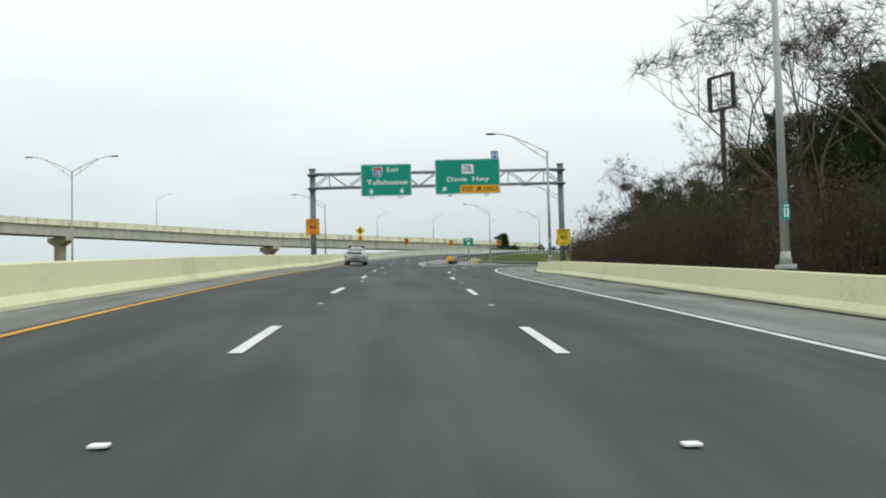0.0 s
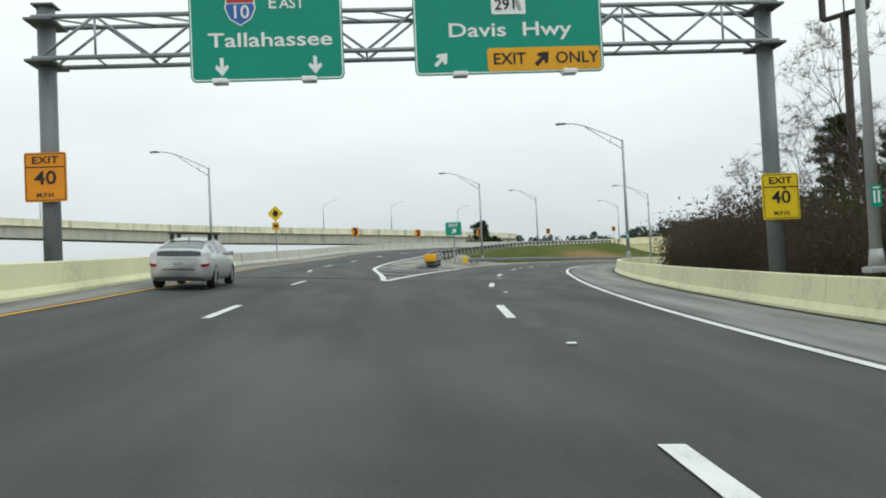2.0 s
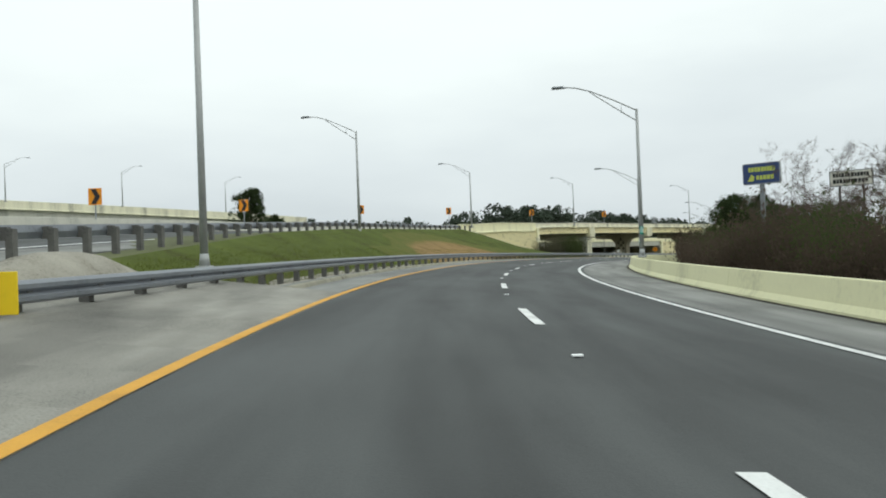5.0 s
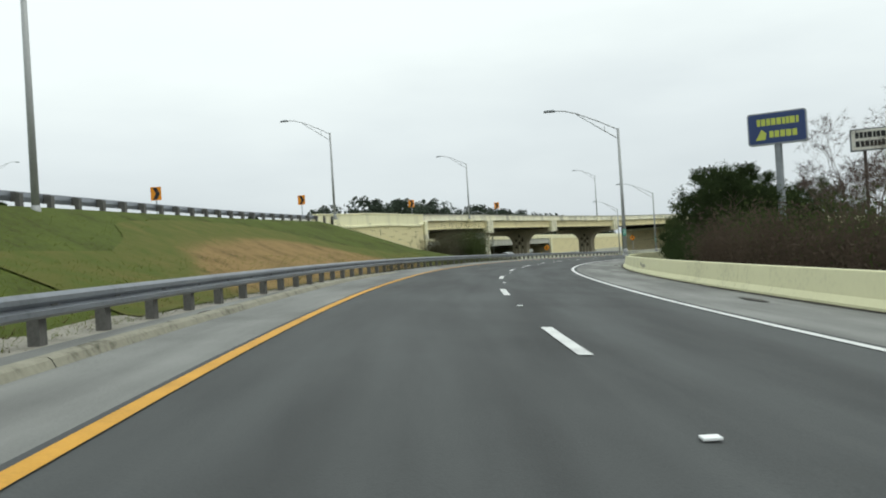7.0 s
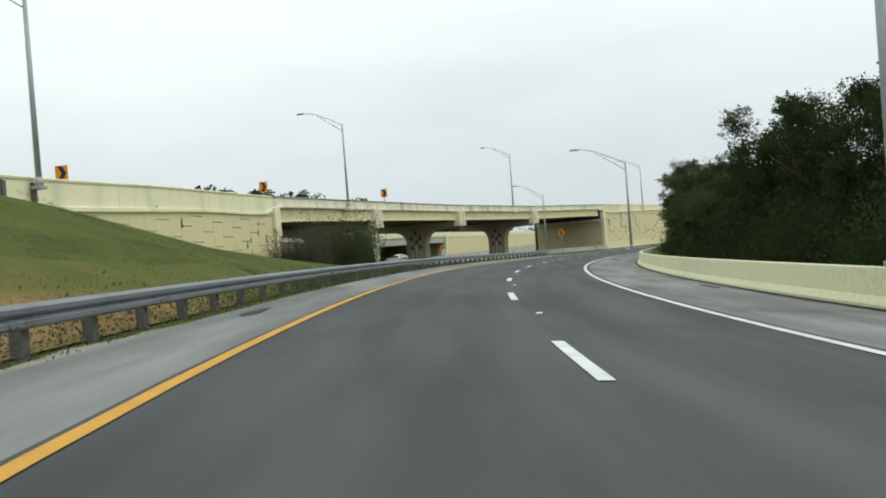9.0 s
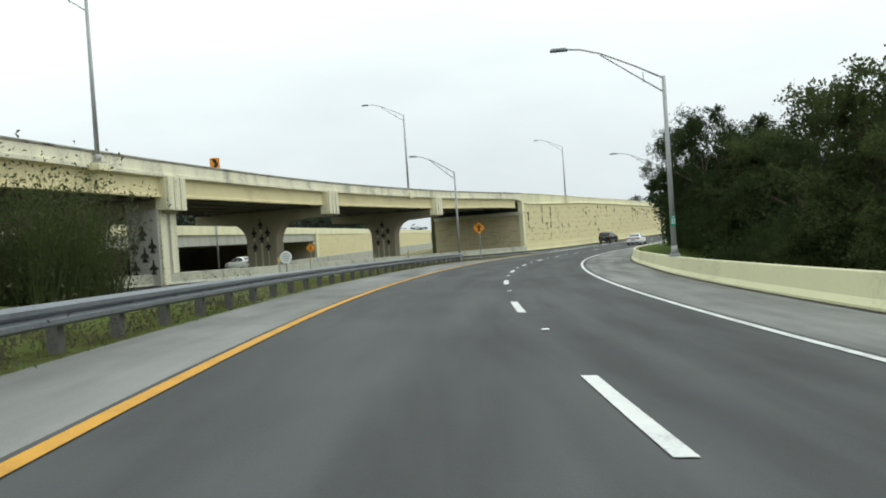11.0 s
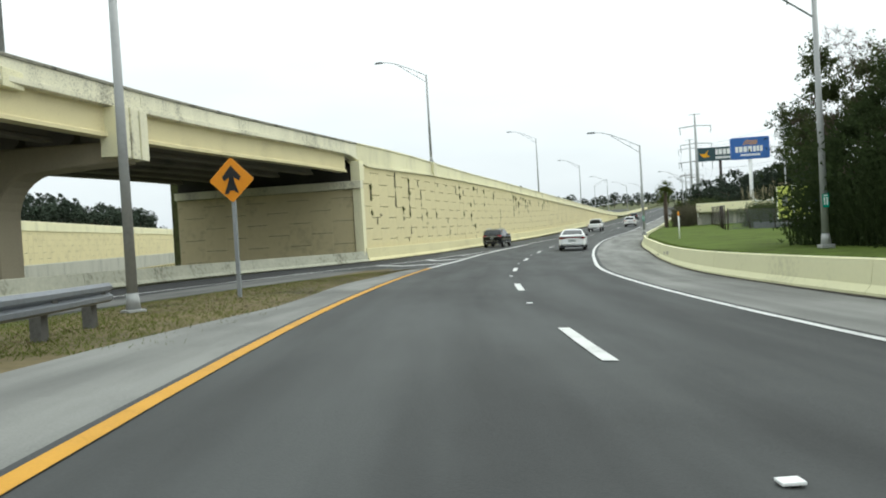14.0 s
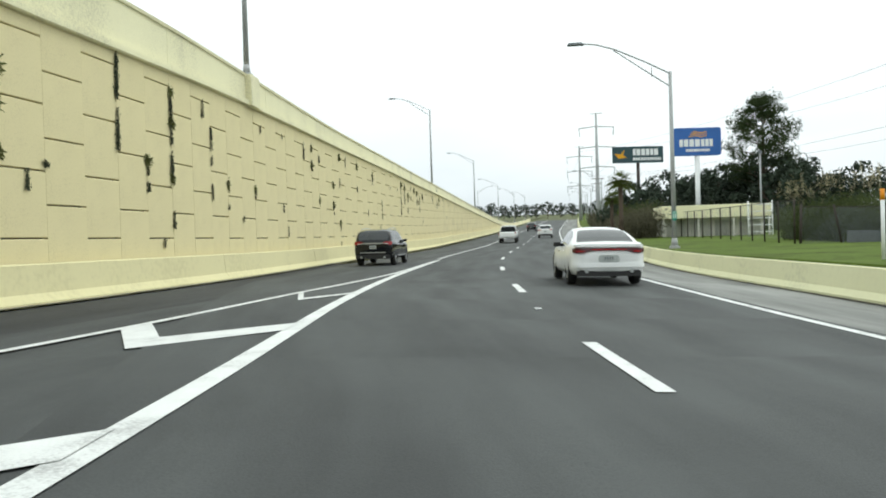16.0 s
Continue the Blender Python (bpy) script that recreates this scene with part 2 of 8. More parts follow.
grass_tip = foliage("grass_blades", (0.125, 0.150, 0.036), 0.2, 5, 0.13)
pampas = surface("pampas_plumes", (0.40, 0.36, 0.24), 0.95, 0, 0.2, 5, 0.5, 0.0, 0.1)
roof_grey = surface("roof_shingle", (0.36, 0.37, 0.38), 0.9, 0, 0.12, 9, 0.6, 0.1)
# Dirt at the barrier foot; also stands in for shade under the far bridge.
dirt_and_shade = surface("dark_dirt_and_shade", (0.075, 0.068, 0.050), 0.95, 0, 0.3, 16, 1.3, 0.3, tint=(0.12, 0.11, 0.09))
scuff = surface("tyre_rub", (0.36, 0.35, 0.26), 0.9, 0, 0.4, 9, 3, 0.0)
gravel = surface("sandy_gravel", (0.27, 0.255, 0.215), 0.95, 0, 0.25, 22, 1.2, 0.6, tint=(0.22, 0.19, 0.13))
grass_dry = surface("dry_grass", (0.118, 0.094, 0.042), 0.95, 0, 0.28, 6, 0.5, 0.6, tint=(0.088, 0.092, 0.030))
worn_bank = worn_turf("worn_turf")
field = surface("rough_ground", (0.085, 0.095, 0.035), 0.95, 0, 0.3, 3, 0.05, 0.5, tint=(0.10, 0.08, 0.04))
bark = surface("bark", (0.10, 0.075, 0.058), 0.95, 0, 0.25, 12, 1, 0.3)
twig = surface("bare_twigs", (0.085, 0.060, 0.050), 0.95, 0, 0.3, 6, 0.4, 0.0)
leaf_dark = foliage("evergreen_leaves", (0.040, 0.058, 0.023))
leaf_mid = foliage("dull_green_leaves", (0.068, 0.086, 0.034))
leaf_brown = foliage("brown_leaves", (0.088, 0.068, 0.052))
leaf_olive = foliage("olive_twigs", (0.105, 0.100, 0.068))
leaf_palm = foliage("palm_leaves", (0.09, 0.115, 0.03))
far_green = surface("far_trees", (0.035, 0.050, 0.032), 0.95, 0, 0.3, 1.5, 0.1, 0.0)
car_silver = surface("silver_paint", (0.52, 0.54, 0.56), 0.28, 0.6, 0.02, 40, 0.5, 0.0, 0.5)
car_black = surface("black_paint", (0.007, 0.008, 0.010), 0.12, 0.0, 0.05, 40, 0.5, 0.0, 0.35)
car_white = surface("white_paint", (0.80, 0.81, 0.81), 0.2, 0.0, 0.02, 40, 0.5, 0.0, 0.5)
car_glass = surface("tinted_glass", (0.018, 0.022, 0.024), 0.06, 0.0, 0.05, 4, 0.5, 0.0, 0.7)
rubber = surface("rubber", (0.018, 0.018, 0.018), 0.85, 0, 0.1, 20, 2, 0.1)
alloy = surface("alloy", (0.50, 0.51, 0.52), 0.35, 0.8, 0.05, 20, 2, 0.0)
plastic_black = surface("black_plastic", (0.022, 0.022, 0.023), 0.6, 0, 0.1, 20, 2, 0.0)
lens_red = surface("red_lens", (0.28, 0.008, 0.010), 0.2, 0, 0.1, 20, 2, 0.0, 0.6)
lens_dark = surface("dark_red_lens", (0.07, 0.006, 0.010), 0.2, 0, 0.1, 20, 2, 0.0, 0.6)
lens_clear = surface("clear_lens", (0.62, 0.60, 0.60), 0.2, 0, 0.05, 20, 2, 0.0, 0.6)
plate_grey = surface("plate", (0.45, 0.48, 0.47), 0.5, 0, 0.1, 20, 2, 0.0)
shed_white = surface("shed_siding", (0.64, 0.62, 0.56), 0.8, 0, 0.12, 6, 0.5, 0.1)

# ---- the ramp's alignment: distance along, x, y, height, cross slope ----
STATIONS = [
    (-60, 4, -59.9, -0.9, -0.02),
    (-20, 1.3, -19.95, -0.8, -0.025),
    (0, 0, -0, -0.03, -0.029),
    (20, -1.33, 19.95, 0.88, -0.037),
    (40, -2.19, 39.94, 1.67, -0.043),
    (60, -2.03, 59.93, 2.34, -0.048),
    (80, -0.46, 79.87, 2.89, -0.053),
    (100, 2.77, 99.62, 3.32, -0.057),
    (120, 7.78, 119, 3.64, -0.061),
    (140, 14.58, 137.82, 3.84, -0.064),
    (160, 23.13, 155.91, 3.93, -0.067),
    (180, 33.3, 173.13, 3.91, -0.069),
    (200, 44.93, 189.39, 3.79, -0.069),
    (220, 57.89, 204.63, 3.59, -0.069),
    (240, 72.04, 218.79, 3.31, -0.066),
    (260, 87.28, 231.74, 2.98, -0.061),
    (280, 103.55, 243.34, 2.64, -0.053),
    (300, 120.83, 253.39, 2.34, -0.04),
    (316, 135.2, 260.1, 2.21, -0.03),
    (328.5, 146.9, 264.9, 2.18, -0.02),
    (340.7, 158.4, 269.2, 2.17, -0.012),
    (353, 170.2, 273.1, 2.23, -0.005),
    (377.3, 193.8, 279.7, 2.40, 0),
    (389.5, 205.6, 282.8, 2.54, 0),
    (457.5, 271.3, 300.4, 3.85, 0),
    (508, 320.2, 312.6, 5.2, 0),
    (608, 417.4, 336, 8.4, 0),
    (900, 701, 404, 18, 0),
]

# ---- building kit ----
def mesh_object(name, bm, material, smooth=False):
    me = bpy.data.meshes.new(name)
    bm.normal_update()
    bm.to_mesh(me)
    bm.free()
    for m in material if isinstance(material, (list, tuple)) else [material]:
        me.materials.append(m)
    if smooth:
        for p in me.polygons:
            p.use_smooth = True
    return new(name, me)


def part(name, bm, material, parent, label="", smooth=False):
    ob = mesh_object(name, bm, material, smooth)
    ob.parent = parent
    return tagged(ob, label)


def empty(name, m, label, category, group="", kind=""):
    ob = new(name)
    ob.matrix_world = m
    ob.empty_display_size = 0.2
    return tagged(ob, label, category, group, kind)


def structure(name, bm, material, label, category, smooth=False, parent=None):
    ob = mesh_object(name, bm, material, smooth)
    if parent:
        ob.parent = parent
        return tagged(ob, label)
    return tagged(ob, label, category, "", "structure")


def box(bm, x0, x1, y0, y1, z0, z1, m=None, slot=0):
    vs = [bm.verts.new((x, y, z)) for z in (z0, z1) for x, y in ((x0, y0), (x1, y0), (x1, y1), (x0, y1))]
    fs = [bm.faces.new([vs[i] for i in f]) for f in ((3, 2, 1, 0), (4, 5, 6, 7), (0, 1, 5, 4), (1, 2, 6, 5), (2, 3, 7, 6), (3, 0, 4, 7))]
    for f in fs:
        f.material_index = slot
    if m is not None:
        bmesh.ops.transform(bm, matrix=m, verts=vs)
    return vs


def boxed(x0, x1, y0, y1, z0, z1, bevel=0.0, m=None):
    bm = bmesh.new()
    box(bm, x0, x1, y0, y1, z0, z1)
    if bevel:
        bmesh.ops.bevel(bm, geom=bm.edges[:], offset=bevel, segments=2, affect="EDGES", profile=0.6)
    if m is not None:
        bmesh.ops.transform(bm, matrix=m, verts=bm.verts[:])
    return bm


def tube(bm, points, radii, sides=8, cap=True):
    """A tapered tube along points."""
    points = [Vector(p) for p in points]
    rings = []
    for i, p in enumerate(points):
        d = (points[min(i + 1, len(points) - 1)] - points[max(i - 1, 0)]).normalized()
        a = d.cross(Vector((0, 0, 1)))
        if a.length < 1e-3:
            a = Vector((1, 0, 0))
        a.normalize()
        b = d.cross(a)
        r = radii[i] if isinstance(radii, (list, tuple)) else radii
        rings.append([bm.verts.new(p + (a * math.cos(k * math.tau / sides) + b * math.sin(k * math.tau / sides)) * r) for k in range(sides)])
    for r0, r1 in zip(rings, rings[1:]):
        for k in range(sides):
            f = bm.faces.new((r0[k], r0[(k + 1) % sides], r1[(k + 1) % sides], r1[k]))
            f.smooth = True
    if cap:
        bm.faces.new(rings[0][::-1])
        bm.faces.new(rings[-1])
    return bm


def tubed(points, radii, sides=8):
    return tube(bmesh.new(), points, radii, sides)


def prism(outline, depth, y0=0.0):
    """An outline in x and z, given thickness along y."""
    bm = bmesh.new()
    a = [bm.verts.new((x, y0, z)) for x, z in outline]
    b = [bm.verts.new((x, y0 + depth, z)) for x, z in outline]
    bm.faces.new(a)
    bm.faces.new(b[::-1])
    for i in range(len(a)):
        bm.faces.new((a[i], b[i], b[(i + 1) % len(a)], a[(i + 1) % len(a)]))
    bmesh.ops.recalc_face_normals(bm, faces=bm.faces[:])
    return bm


def loft(rows, close_ends=True):
    bm = bmesh.new()
    rings = [[bm.verts.new(p) for p in row] for row in rows]
    k = len(rings[0])
    for a, b in zip(rings, rings[1:]):
        for i in range(k):
            f = bm.faces.new((a[i], a[(i + 1) % k], b[(i + 1) % k], b[i]))
            f.smooth = True
    if close_ends:
        bm.faces.new(rings[0][::-1])
        bm.faces.new(rings[-1])
    return finish(bm)


def rounded(w, h, r, steps=4):
    """Corner points of a rounded rectangle round the origin, in x and z."""
    pts = []
    for cx, cz, a0 in ((w / 2 - r, h / 2 - r, 0), (-w / 2 + r, h / 2 - r, 90), (-w / 2 + r, -h / 2 + r, 180), (w / 2 - r, -h / 2 + r, 270)):
        for k in range(steps + 1):
            a = radians(a0 + 90 * k / steps)
            pts.append((cx + r * math.cos(a), cz + r * math.sin(a)))
    return pts


def lettering(text, size, depth=0.006):
    """A flat text as a bmesh in x and z, centred, facing -y."""
    curve = bpy.data.curves.new("lettering", "FONT")
    curve.body, curve.size, curve.align_x, curve.align_y, curve.extrude = text, size, "CENTER", "CENTER", depth / 2
    curve.resolution_u = 3
    curve.offset = size * 0.012
    ob = bpy.data.objects.new("lettering", curve)
    me = ob.to_mesh()
    bm = bmesh.new()
    bm.from_mesh(me)
    ob.to_mesh_clear()
    bpy.data.objects.remove(ob)
    bpy.data.curves.remove(curve)
    bmesh.ops.transform(bm, matrix=pose(0, 0, 0, 90), verts=bm.verts[:])
    return bm


def moved(bm, x, y, z, m=None):
    bmesh.ops.translate(bm, vec=(x, y, z), verts=bm.verts[:])
    if m is not None:
        bmesh.ops.transform(bm, matrix=m, verts=bm.verts[:])
    return bm


def raw(name, verts, faces, material, parent=None):
    me = bpy.data.meshes.new(name)
    me.from_pydata([tuple(v) for v in verts], [], faces)
    me.materials.append(material)
    ob = new(name, me)
    if parent:
        ob.parent = parent
    return ob


# ---- places along the ramp: s metres along, n metres to the right, h above its surface ----
def _hermite(s):
    rows = STATIONS
    i = 0
    while i < len(rows) - 2 and s > rows[i + 1][0]:
        i += 1
    a, b = rows[i], rows[i + 1]
    before, after = rows[max(i - 1, 0)], rows[min(i + 2, len(rows) - 1)]
    d = b[0] - a[0]
    u = (s - a[0]) / d
    out, slope = [], []
    for k in range(1, 5):
        ta = (b[k] - before[k]) / (b[0] - before[0]) * d
        tb = (after[k] - a[k]) / (after[0] - a[0]) * d
        c0, c1, c2, c3 = a[k], ta, 3 * (b[k] - a[k]) - 2 * ta - tb, 2 * (a[k] - b[k]) + ta + tb
        out.append(((c3 * u + c2) * u + c1) * u + c0)
        slope.append(((3 * c3 * u + 2 * c2) * u + c1) / d)
    return out, slope


_cache = {}


def along(s):
    key = round(s, 2)
    if key not in _cache:
        (x, y, z, bank), (dx, dy, dz, _) = _hermite(key)
        l = math.hypot(dx, dy)
        _cache[key] = (x, y, z, bank, dx / l, dy / l, dz)
    return _cache[key]


def at(s, n, h=0.0, flat=None):
    """The world point. flat: the offset from which the surface is level instead of banked."""
    x, y, z, bank, tx, ty, _ = along(s)
    lean = n if flat is None else max(n, flat)
    return Vector((x + ty * n, y - tx * n, z + lean * bank + h))


def heading(s):
    """Yaw in degrees of the ramp at s."""
    _, _, _, _, tx, ty, _ = along(s)
    return math.degrees(math.atan2(-tx, ty))


def curve(table):
    """A smooth function through (s, value) pairs."""
    def f(s):
        if s <= table[0][0]:
            return table[0][1]
        if s >= table[-1][0]:
            return table[-1][1]
        for i in range(len(table) - 1):
            if s <= table[i + 1][0]:
                (a, va), (b, vb) = table[i], table[i + 1]
                pa, pb = table[max(i - 1, 0)], table[min(i + 2, len(table) - 1)]
                u, d = (s - a) / (b - a), b - a
                ma = (vb - pa[1]) / (b - pa[0]) * d
                mb = (pb[1] - va) / (pb[0] - a) * d
                return (2 * u**3 - 3 * u**2 + 1) * va + (u**3 - 2 * u**2 + u) * ma + (-2 * u**3 + 3 * u**2) * vb + (u**3 - u**2) * mb
    return f


def steps(s0, s1, step):
    k = max(1, round((s1 - s0) / step))
    return [s0 + (s1 - s0) * i / k for i in range(k + 1)]


def sweep(s0, s1, step, section, close=False, bm=None, slot=0, caps=True):
    """A body along the ramp: section(s) gives world points across, the same number each time."""
    bm = bm or bmesh.new()
    cuts = steps(s0, s1, step)
    rows = [[bm.verts.new(p) for p in section(s)] for s in cuts]
    k = len(rows[0])
    uv = bm.loops.layers.uv.verify()
    for r, (a, b) in enumerate(zip(rows, rows[1:])):
        across = [0.0]
        for i in range(k):
            across.append(across[-1] + (a[(i + 1) % k].co - a[i].co).length)
        for i in range(k if close else k - 1):
            j = (i + 1) % k
            f = bm.faces.new((a[i], a[j], b[j], b[i]))
            f.material_index = slot
            for loop, (u, v) in zip(f.loops, ((cuts[r], across[i]), (cuts[r], across[i + 1]), (cuts[r + 1], across[i + 1]), (cuts[r + 1], across[i]))):
                loop[uv].uv = (u, v)
    if close and caps:
        bm.faces.new(rows[0][::-1]).material_index = slot
        bm.faces.new(rows[-1]).material_index = slot
    return bm


def finish(bm):
    bmesh.ops.recalc_face_normals(bm, faces=bm.faces[:])
    return bm

# ---- lines of the plan, as offsets to the right of the ramp's line ----
EDGE_L = curve([(-60, -4.6), (0, -5.2), (11, -5.4), (45, -6.5), (54, -7.1), (75, -9.7), (91, -13.4), (114, -17.6), (136, -22.6), (166, -25.2), (205, -27.2), (232, -28.6), (258, -27.2), (283, -25.4), (322, -20.2), (394, -18.5), (480, -18.5), (530, -24), (600, -36), (700, -50)])
BARRIER_L = curve([(-60, -6.6), (0, -7.2), (30, -7.5), (49, -8.6), (59, -9.2), (75, -11.6), (91, -15.6), (114, -19.8), (136, -24.8), (166, -27.4), (205, -29.4), (232, -30.8), (258, -29.4), (283, -27.6), (322, -22.4), (394, -20.7), (480, -20.7), (530, -26.2), (600, -38.2), (700, -52.2)])
EDGE_R = curve([(60, -0.9), (68, -1.75), (74, -2.58), (79.5, -3.5), (86, -4.95), (91, -6.2), (97, -7.5), (103, -8.6), (114, -10.4), (130, -12.4), (166, -15.4), (208, -18.3), (236, -19.5), (258, -19.3), (280, -17.6), (297, -14.6), (322, -11.7), (340, -11.0), (394, -10.8), (600, -10)])
RAIL_R = curve([(103.4, -4.75), (108, -6.1), (112, -7.3), (114, -7.9), (128, -9.2), (166, -12.7), (205, -15.8), (236, -17.1)])
PARAPET = curve([(200, -15.5), (236, -17.1), (251, -17.2), (258, -17.1), (279.5, -15.5), (298, -12.5), (322, -9.3), (327, -8.6), (332, -8.1), (338, -7.8), (350, -7.6), (394, -7.5), (600, -7.5)])
PARAPET_TOP = curve([(200, 8.55), (210, 8.91), (220, 9.35), (235, 9.7), (243, 9.9), (258, 10.18), (280, 10.2), (300, 10.05), (322, 10.1), (338, 9.92), (350, 9.8), (367, 9.54), (396, 8.87), (441, 7.85), (490, 6.7), (520, 6.75), (608, 9.45)])
PARAPET_LIP = curve([(200, 7.2), (217, 7.85), (225, 8.13), (235.9, 8.33), (236.1, 8.82), (258, 9.24), (280, 9.3), (300, 9.15), (321.9, 9.15), (322.1, 8.6), (338, 8.7), (350, 8.75), (367, 8.55), (396, 7.88), (441, 6.88), (490, 5.75), (520, 5.8), (608, 8.5)])
MAIN_Z = curve([(72, 2.95), (86, 3.35), (100, 3.9), (114, 4.55), (136, 5.65), (166, 6.95), (208, 8.0), (236, 8.85), (251, 9.2), (258, 9.33), (280, 9.4), (300, 9.25), (322, 9.25), (338, 9.07), (350, 8.95), (367, 8.7), (396, 8.02), (441, 7.0), (490, 5.84), (520, 5.9), (608, 8.6), (900, 18)])
BARRIER_R = curve([(-60, 8.9), (0, 8.9), (41, 8.2), (60, 7.6), (92, 8.2), (110, 8.4), (160, 8.5), (200, 8.1), (262, 9.2), (275, 9.0), (300, 8.7), (326, 9.3), (345, 9.2), (372, 9.3), (600, 9.5)])
BARRIER_FALL = curve([(-60, 0), (45, 0), (62, -0.12), (100, -0.13), (150, -0.02), (250, 0.03), (280, 0.03), (300, -0.08), (325, -0.24), (345, -0.31), (372, -0.27), (600, 0)])
LINE_R = curve([(-60, 5.6), (10, 5.45), (45, 4.5), (60, 4.45), (85, 5.1), (168, 5.25), (195, 4.85), (255, 5.5), (300, 5.2), (318, 5.5), (345, 5.6), (600, 5.6)])
SIDE_C = curve([(205, -60), (222, -42), (238, -26), (250, -18.0), (262, -13.6), (280, -11.9), (292, -11.8), (305, -10.7), (318, -8.3), (332, -6.2), (350, -5.9)])


def main_z(s, n):
    """Height of the main carriageway."""
    if s < 62 or (s < 92 and n > -2.2):
        return at(s, n).z
    if s < 92:
        u = (s - 62) / 30
        u = u * u * (3 - 2 * u)
        v = min(1.0, (-2.2 - n) / 2.5)
        own = MAIN_Z(max(s, 72)) + MAIN_LEAN(s) * (EDGE_R(s) - n)
        return at(s, n).z * (1 - u * v) + own * u * v
    return MAIN_Z(s) + MAIN_LEAN(s) * (EDGE_R(s) - n)


MAIN_LEAN = curve([(60, 0.05), (92, 0.066), (136, 0.065), (166, 0.055), (236, 0.04), (330, 0.03), (600, 0.012)])


def verge_at(s, n, h=0.0):
    """A point on the shoulder, which falls away towards the barrier."""
    p = at(s, n, h)
    p.z += BARRIER_FALL(s) * max(0.0, (n - LINE_R(s) - 0.25) / (BARRIER_R(s) - LINE_R(s) - 0.25))
    return p


def main_at(s, n, h=0.0):
    p = at(s, n)
    p.z = main_z(s, n) + h
    return p


def side_at(s, n, h=0.0):
    """A point on the level side road under the bridge."""
    p = at(s, n, 0, -4.0)
    p.z += h
    return p


GROUND_Z = -1.8


# ---- ground: one sheet with the banks and the road beds ----
def ground_section(s):
    z0, plane = along(s)[2], lambda n: at(s, n).z
    left, rail = BARRIER_L(s), (RAIL_R(s) if s < 236 else PARAPET(s))
    under = 235.5 < s < 322.9
    rows = [(-260, GROUND_Z), (-150, GROUND_Z)]
    if s < 103:
        edge = main_z(s, left) - 0.25
        rows += [(left - 16, GROUND_Z), (left - 8, min(edge, GROUND_Z + 1)), (left - 0.7, edge), (left, edge), ((left + EDGE_R(max(s, 60))) / 2 - 0.2, main_z(s, (left + EDGE_R(max(s, 60))) / 2) - 0.15)]
        rows += [(-2.2, plane(-2.2) - 0.15), (-1.0, plane(-1) - 0.15), (0.0, plane(0) - 0.15)]
    elif under:
        low = z0 - 0.05
        rows += [(-90, low), (-60, low), (left - 0.7, low), (left, low), ((left + rail) / 2, low), (rail - 0.6, low), (rail - 0.5 if s > 317.9 else -7.6, side_at(s, -7.6).z - (0.05 if s < 307.5 else 0.15)), (-4.2, plane(-4.2) - 0.035 - 0.1 * min(1.0, max(0.0, (s - 307.5) / 1.0)))]
    else:
        top_r = main_z(s, rail) + 0.3 * min(1.0, max(0.0, (s - 132) / 14)) - 0.06 - 0.3 * min(1.0, max(0.0, (128 - s) / 10))
        foot = side_at(s, -7.6).z - 0.15 if s > 300 else plane(-5.2) - 0.1
        slip = min(1.0, max(0.0, (s - 103) / 12))
        mid_n = -5.2 if s < 300 else rail - 0.5
        bank_z = plane(-4.4) - 0.12
        shoulder_n = rail + 0.9 if s < 236 else rail - 0.6
        if 205 < s < 237:
            u = (s - 205) / 31
            top_r += (foot + 0.1 - top_r) * u
            shoulder_n = rail + 1.6 - 1.5 * min(1, u * 4)
        rows += [(left - (24 if s < 300 else 1.0), GROUND_Z), (left - (12 if s < 300 else 0.85), GROUND_Z + 1), (left - (0.7 if s < 300 else 0.8), main_z(s, left) - 0.25), (left, main_z(s, left) - 0.2), ((left + rail) / 2, main_z(s, (left + rail) / 2) - 0.2)]
        rows += [(shoulder_n, top_r), (min(-5.4, mid_n) if s < 300 else mid_n, foot if s > 300 else min(foot, top_r)), (-4.2, bank_z)]
    foot_r = BARRIER_R(s) + 0.2
    rows += [(foot_r, plane(foot_r) - 0.32)]
    if s < 262:
        rows += [(foot_r + 0.7, plane(9.9) - 0.45), (15, plane(15) - 0.9), (45, GROUND_Z), (150, GROUND_Z), (200, GROUND_Z)]
    else:
        u = min(1.0, (s - 262) / 20)
        n0 = foot_r + 0.5
        rows += [(n0, z0 + 0.34 * u - 0.4 * (1 - u)), (n0 + 5, z0 + 0.38 * u - 0.9 * (1 - u)), (45, min(z0 + 0.3, 3.0) * u + GROUND_Z * (1 - u)), (110, 1.0 * u + GROUND_Z * (1 - u)), (150, GROUND_Z)]
    return rows


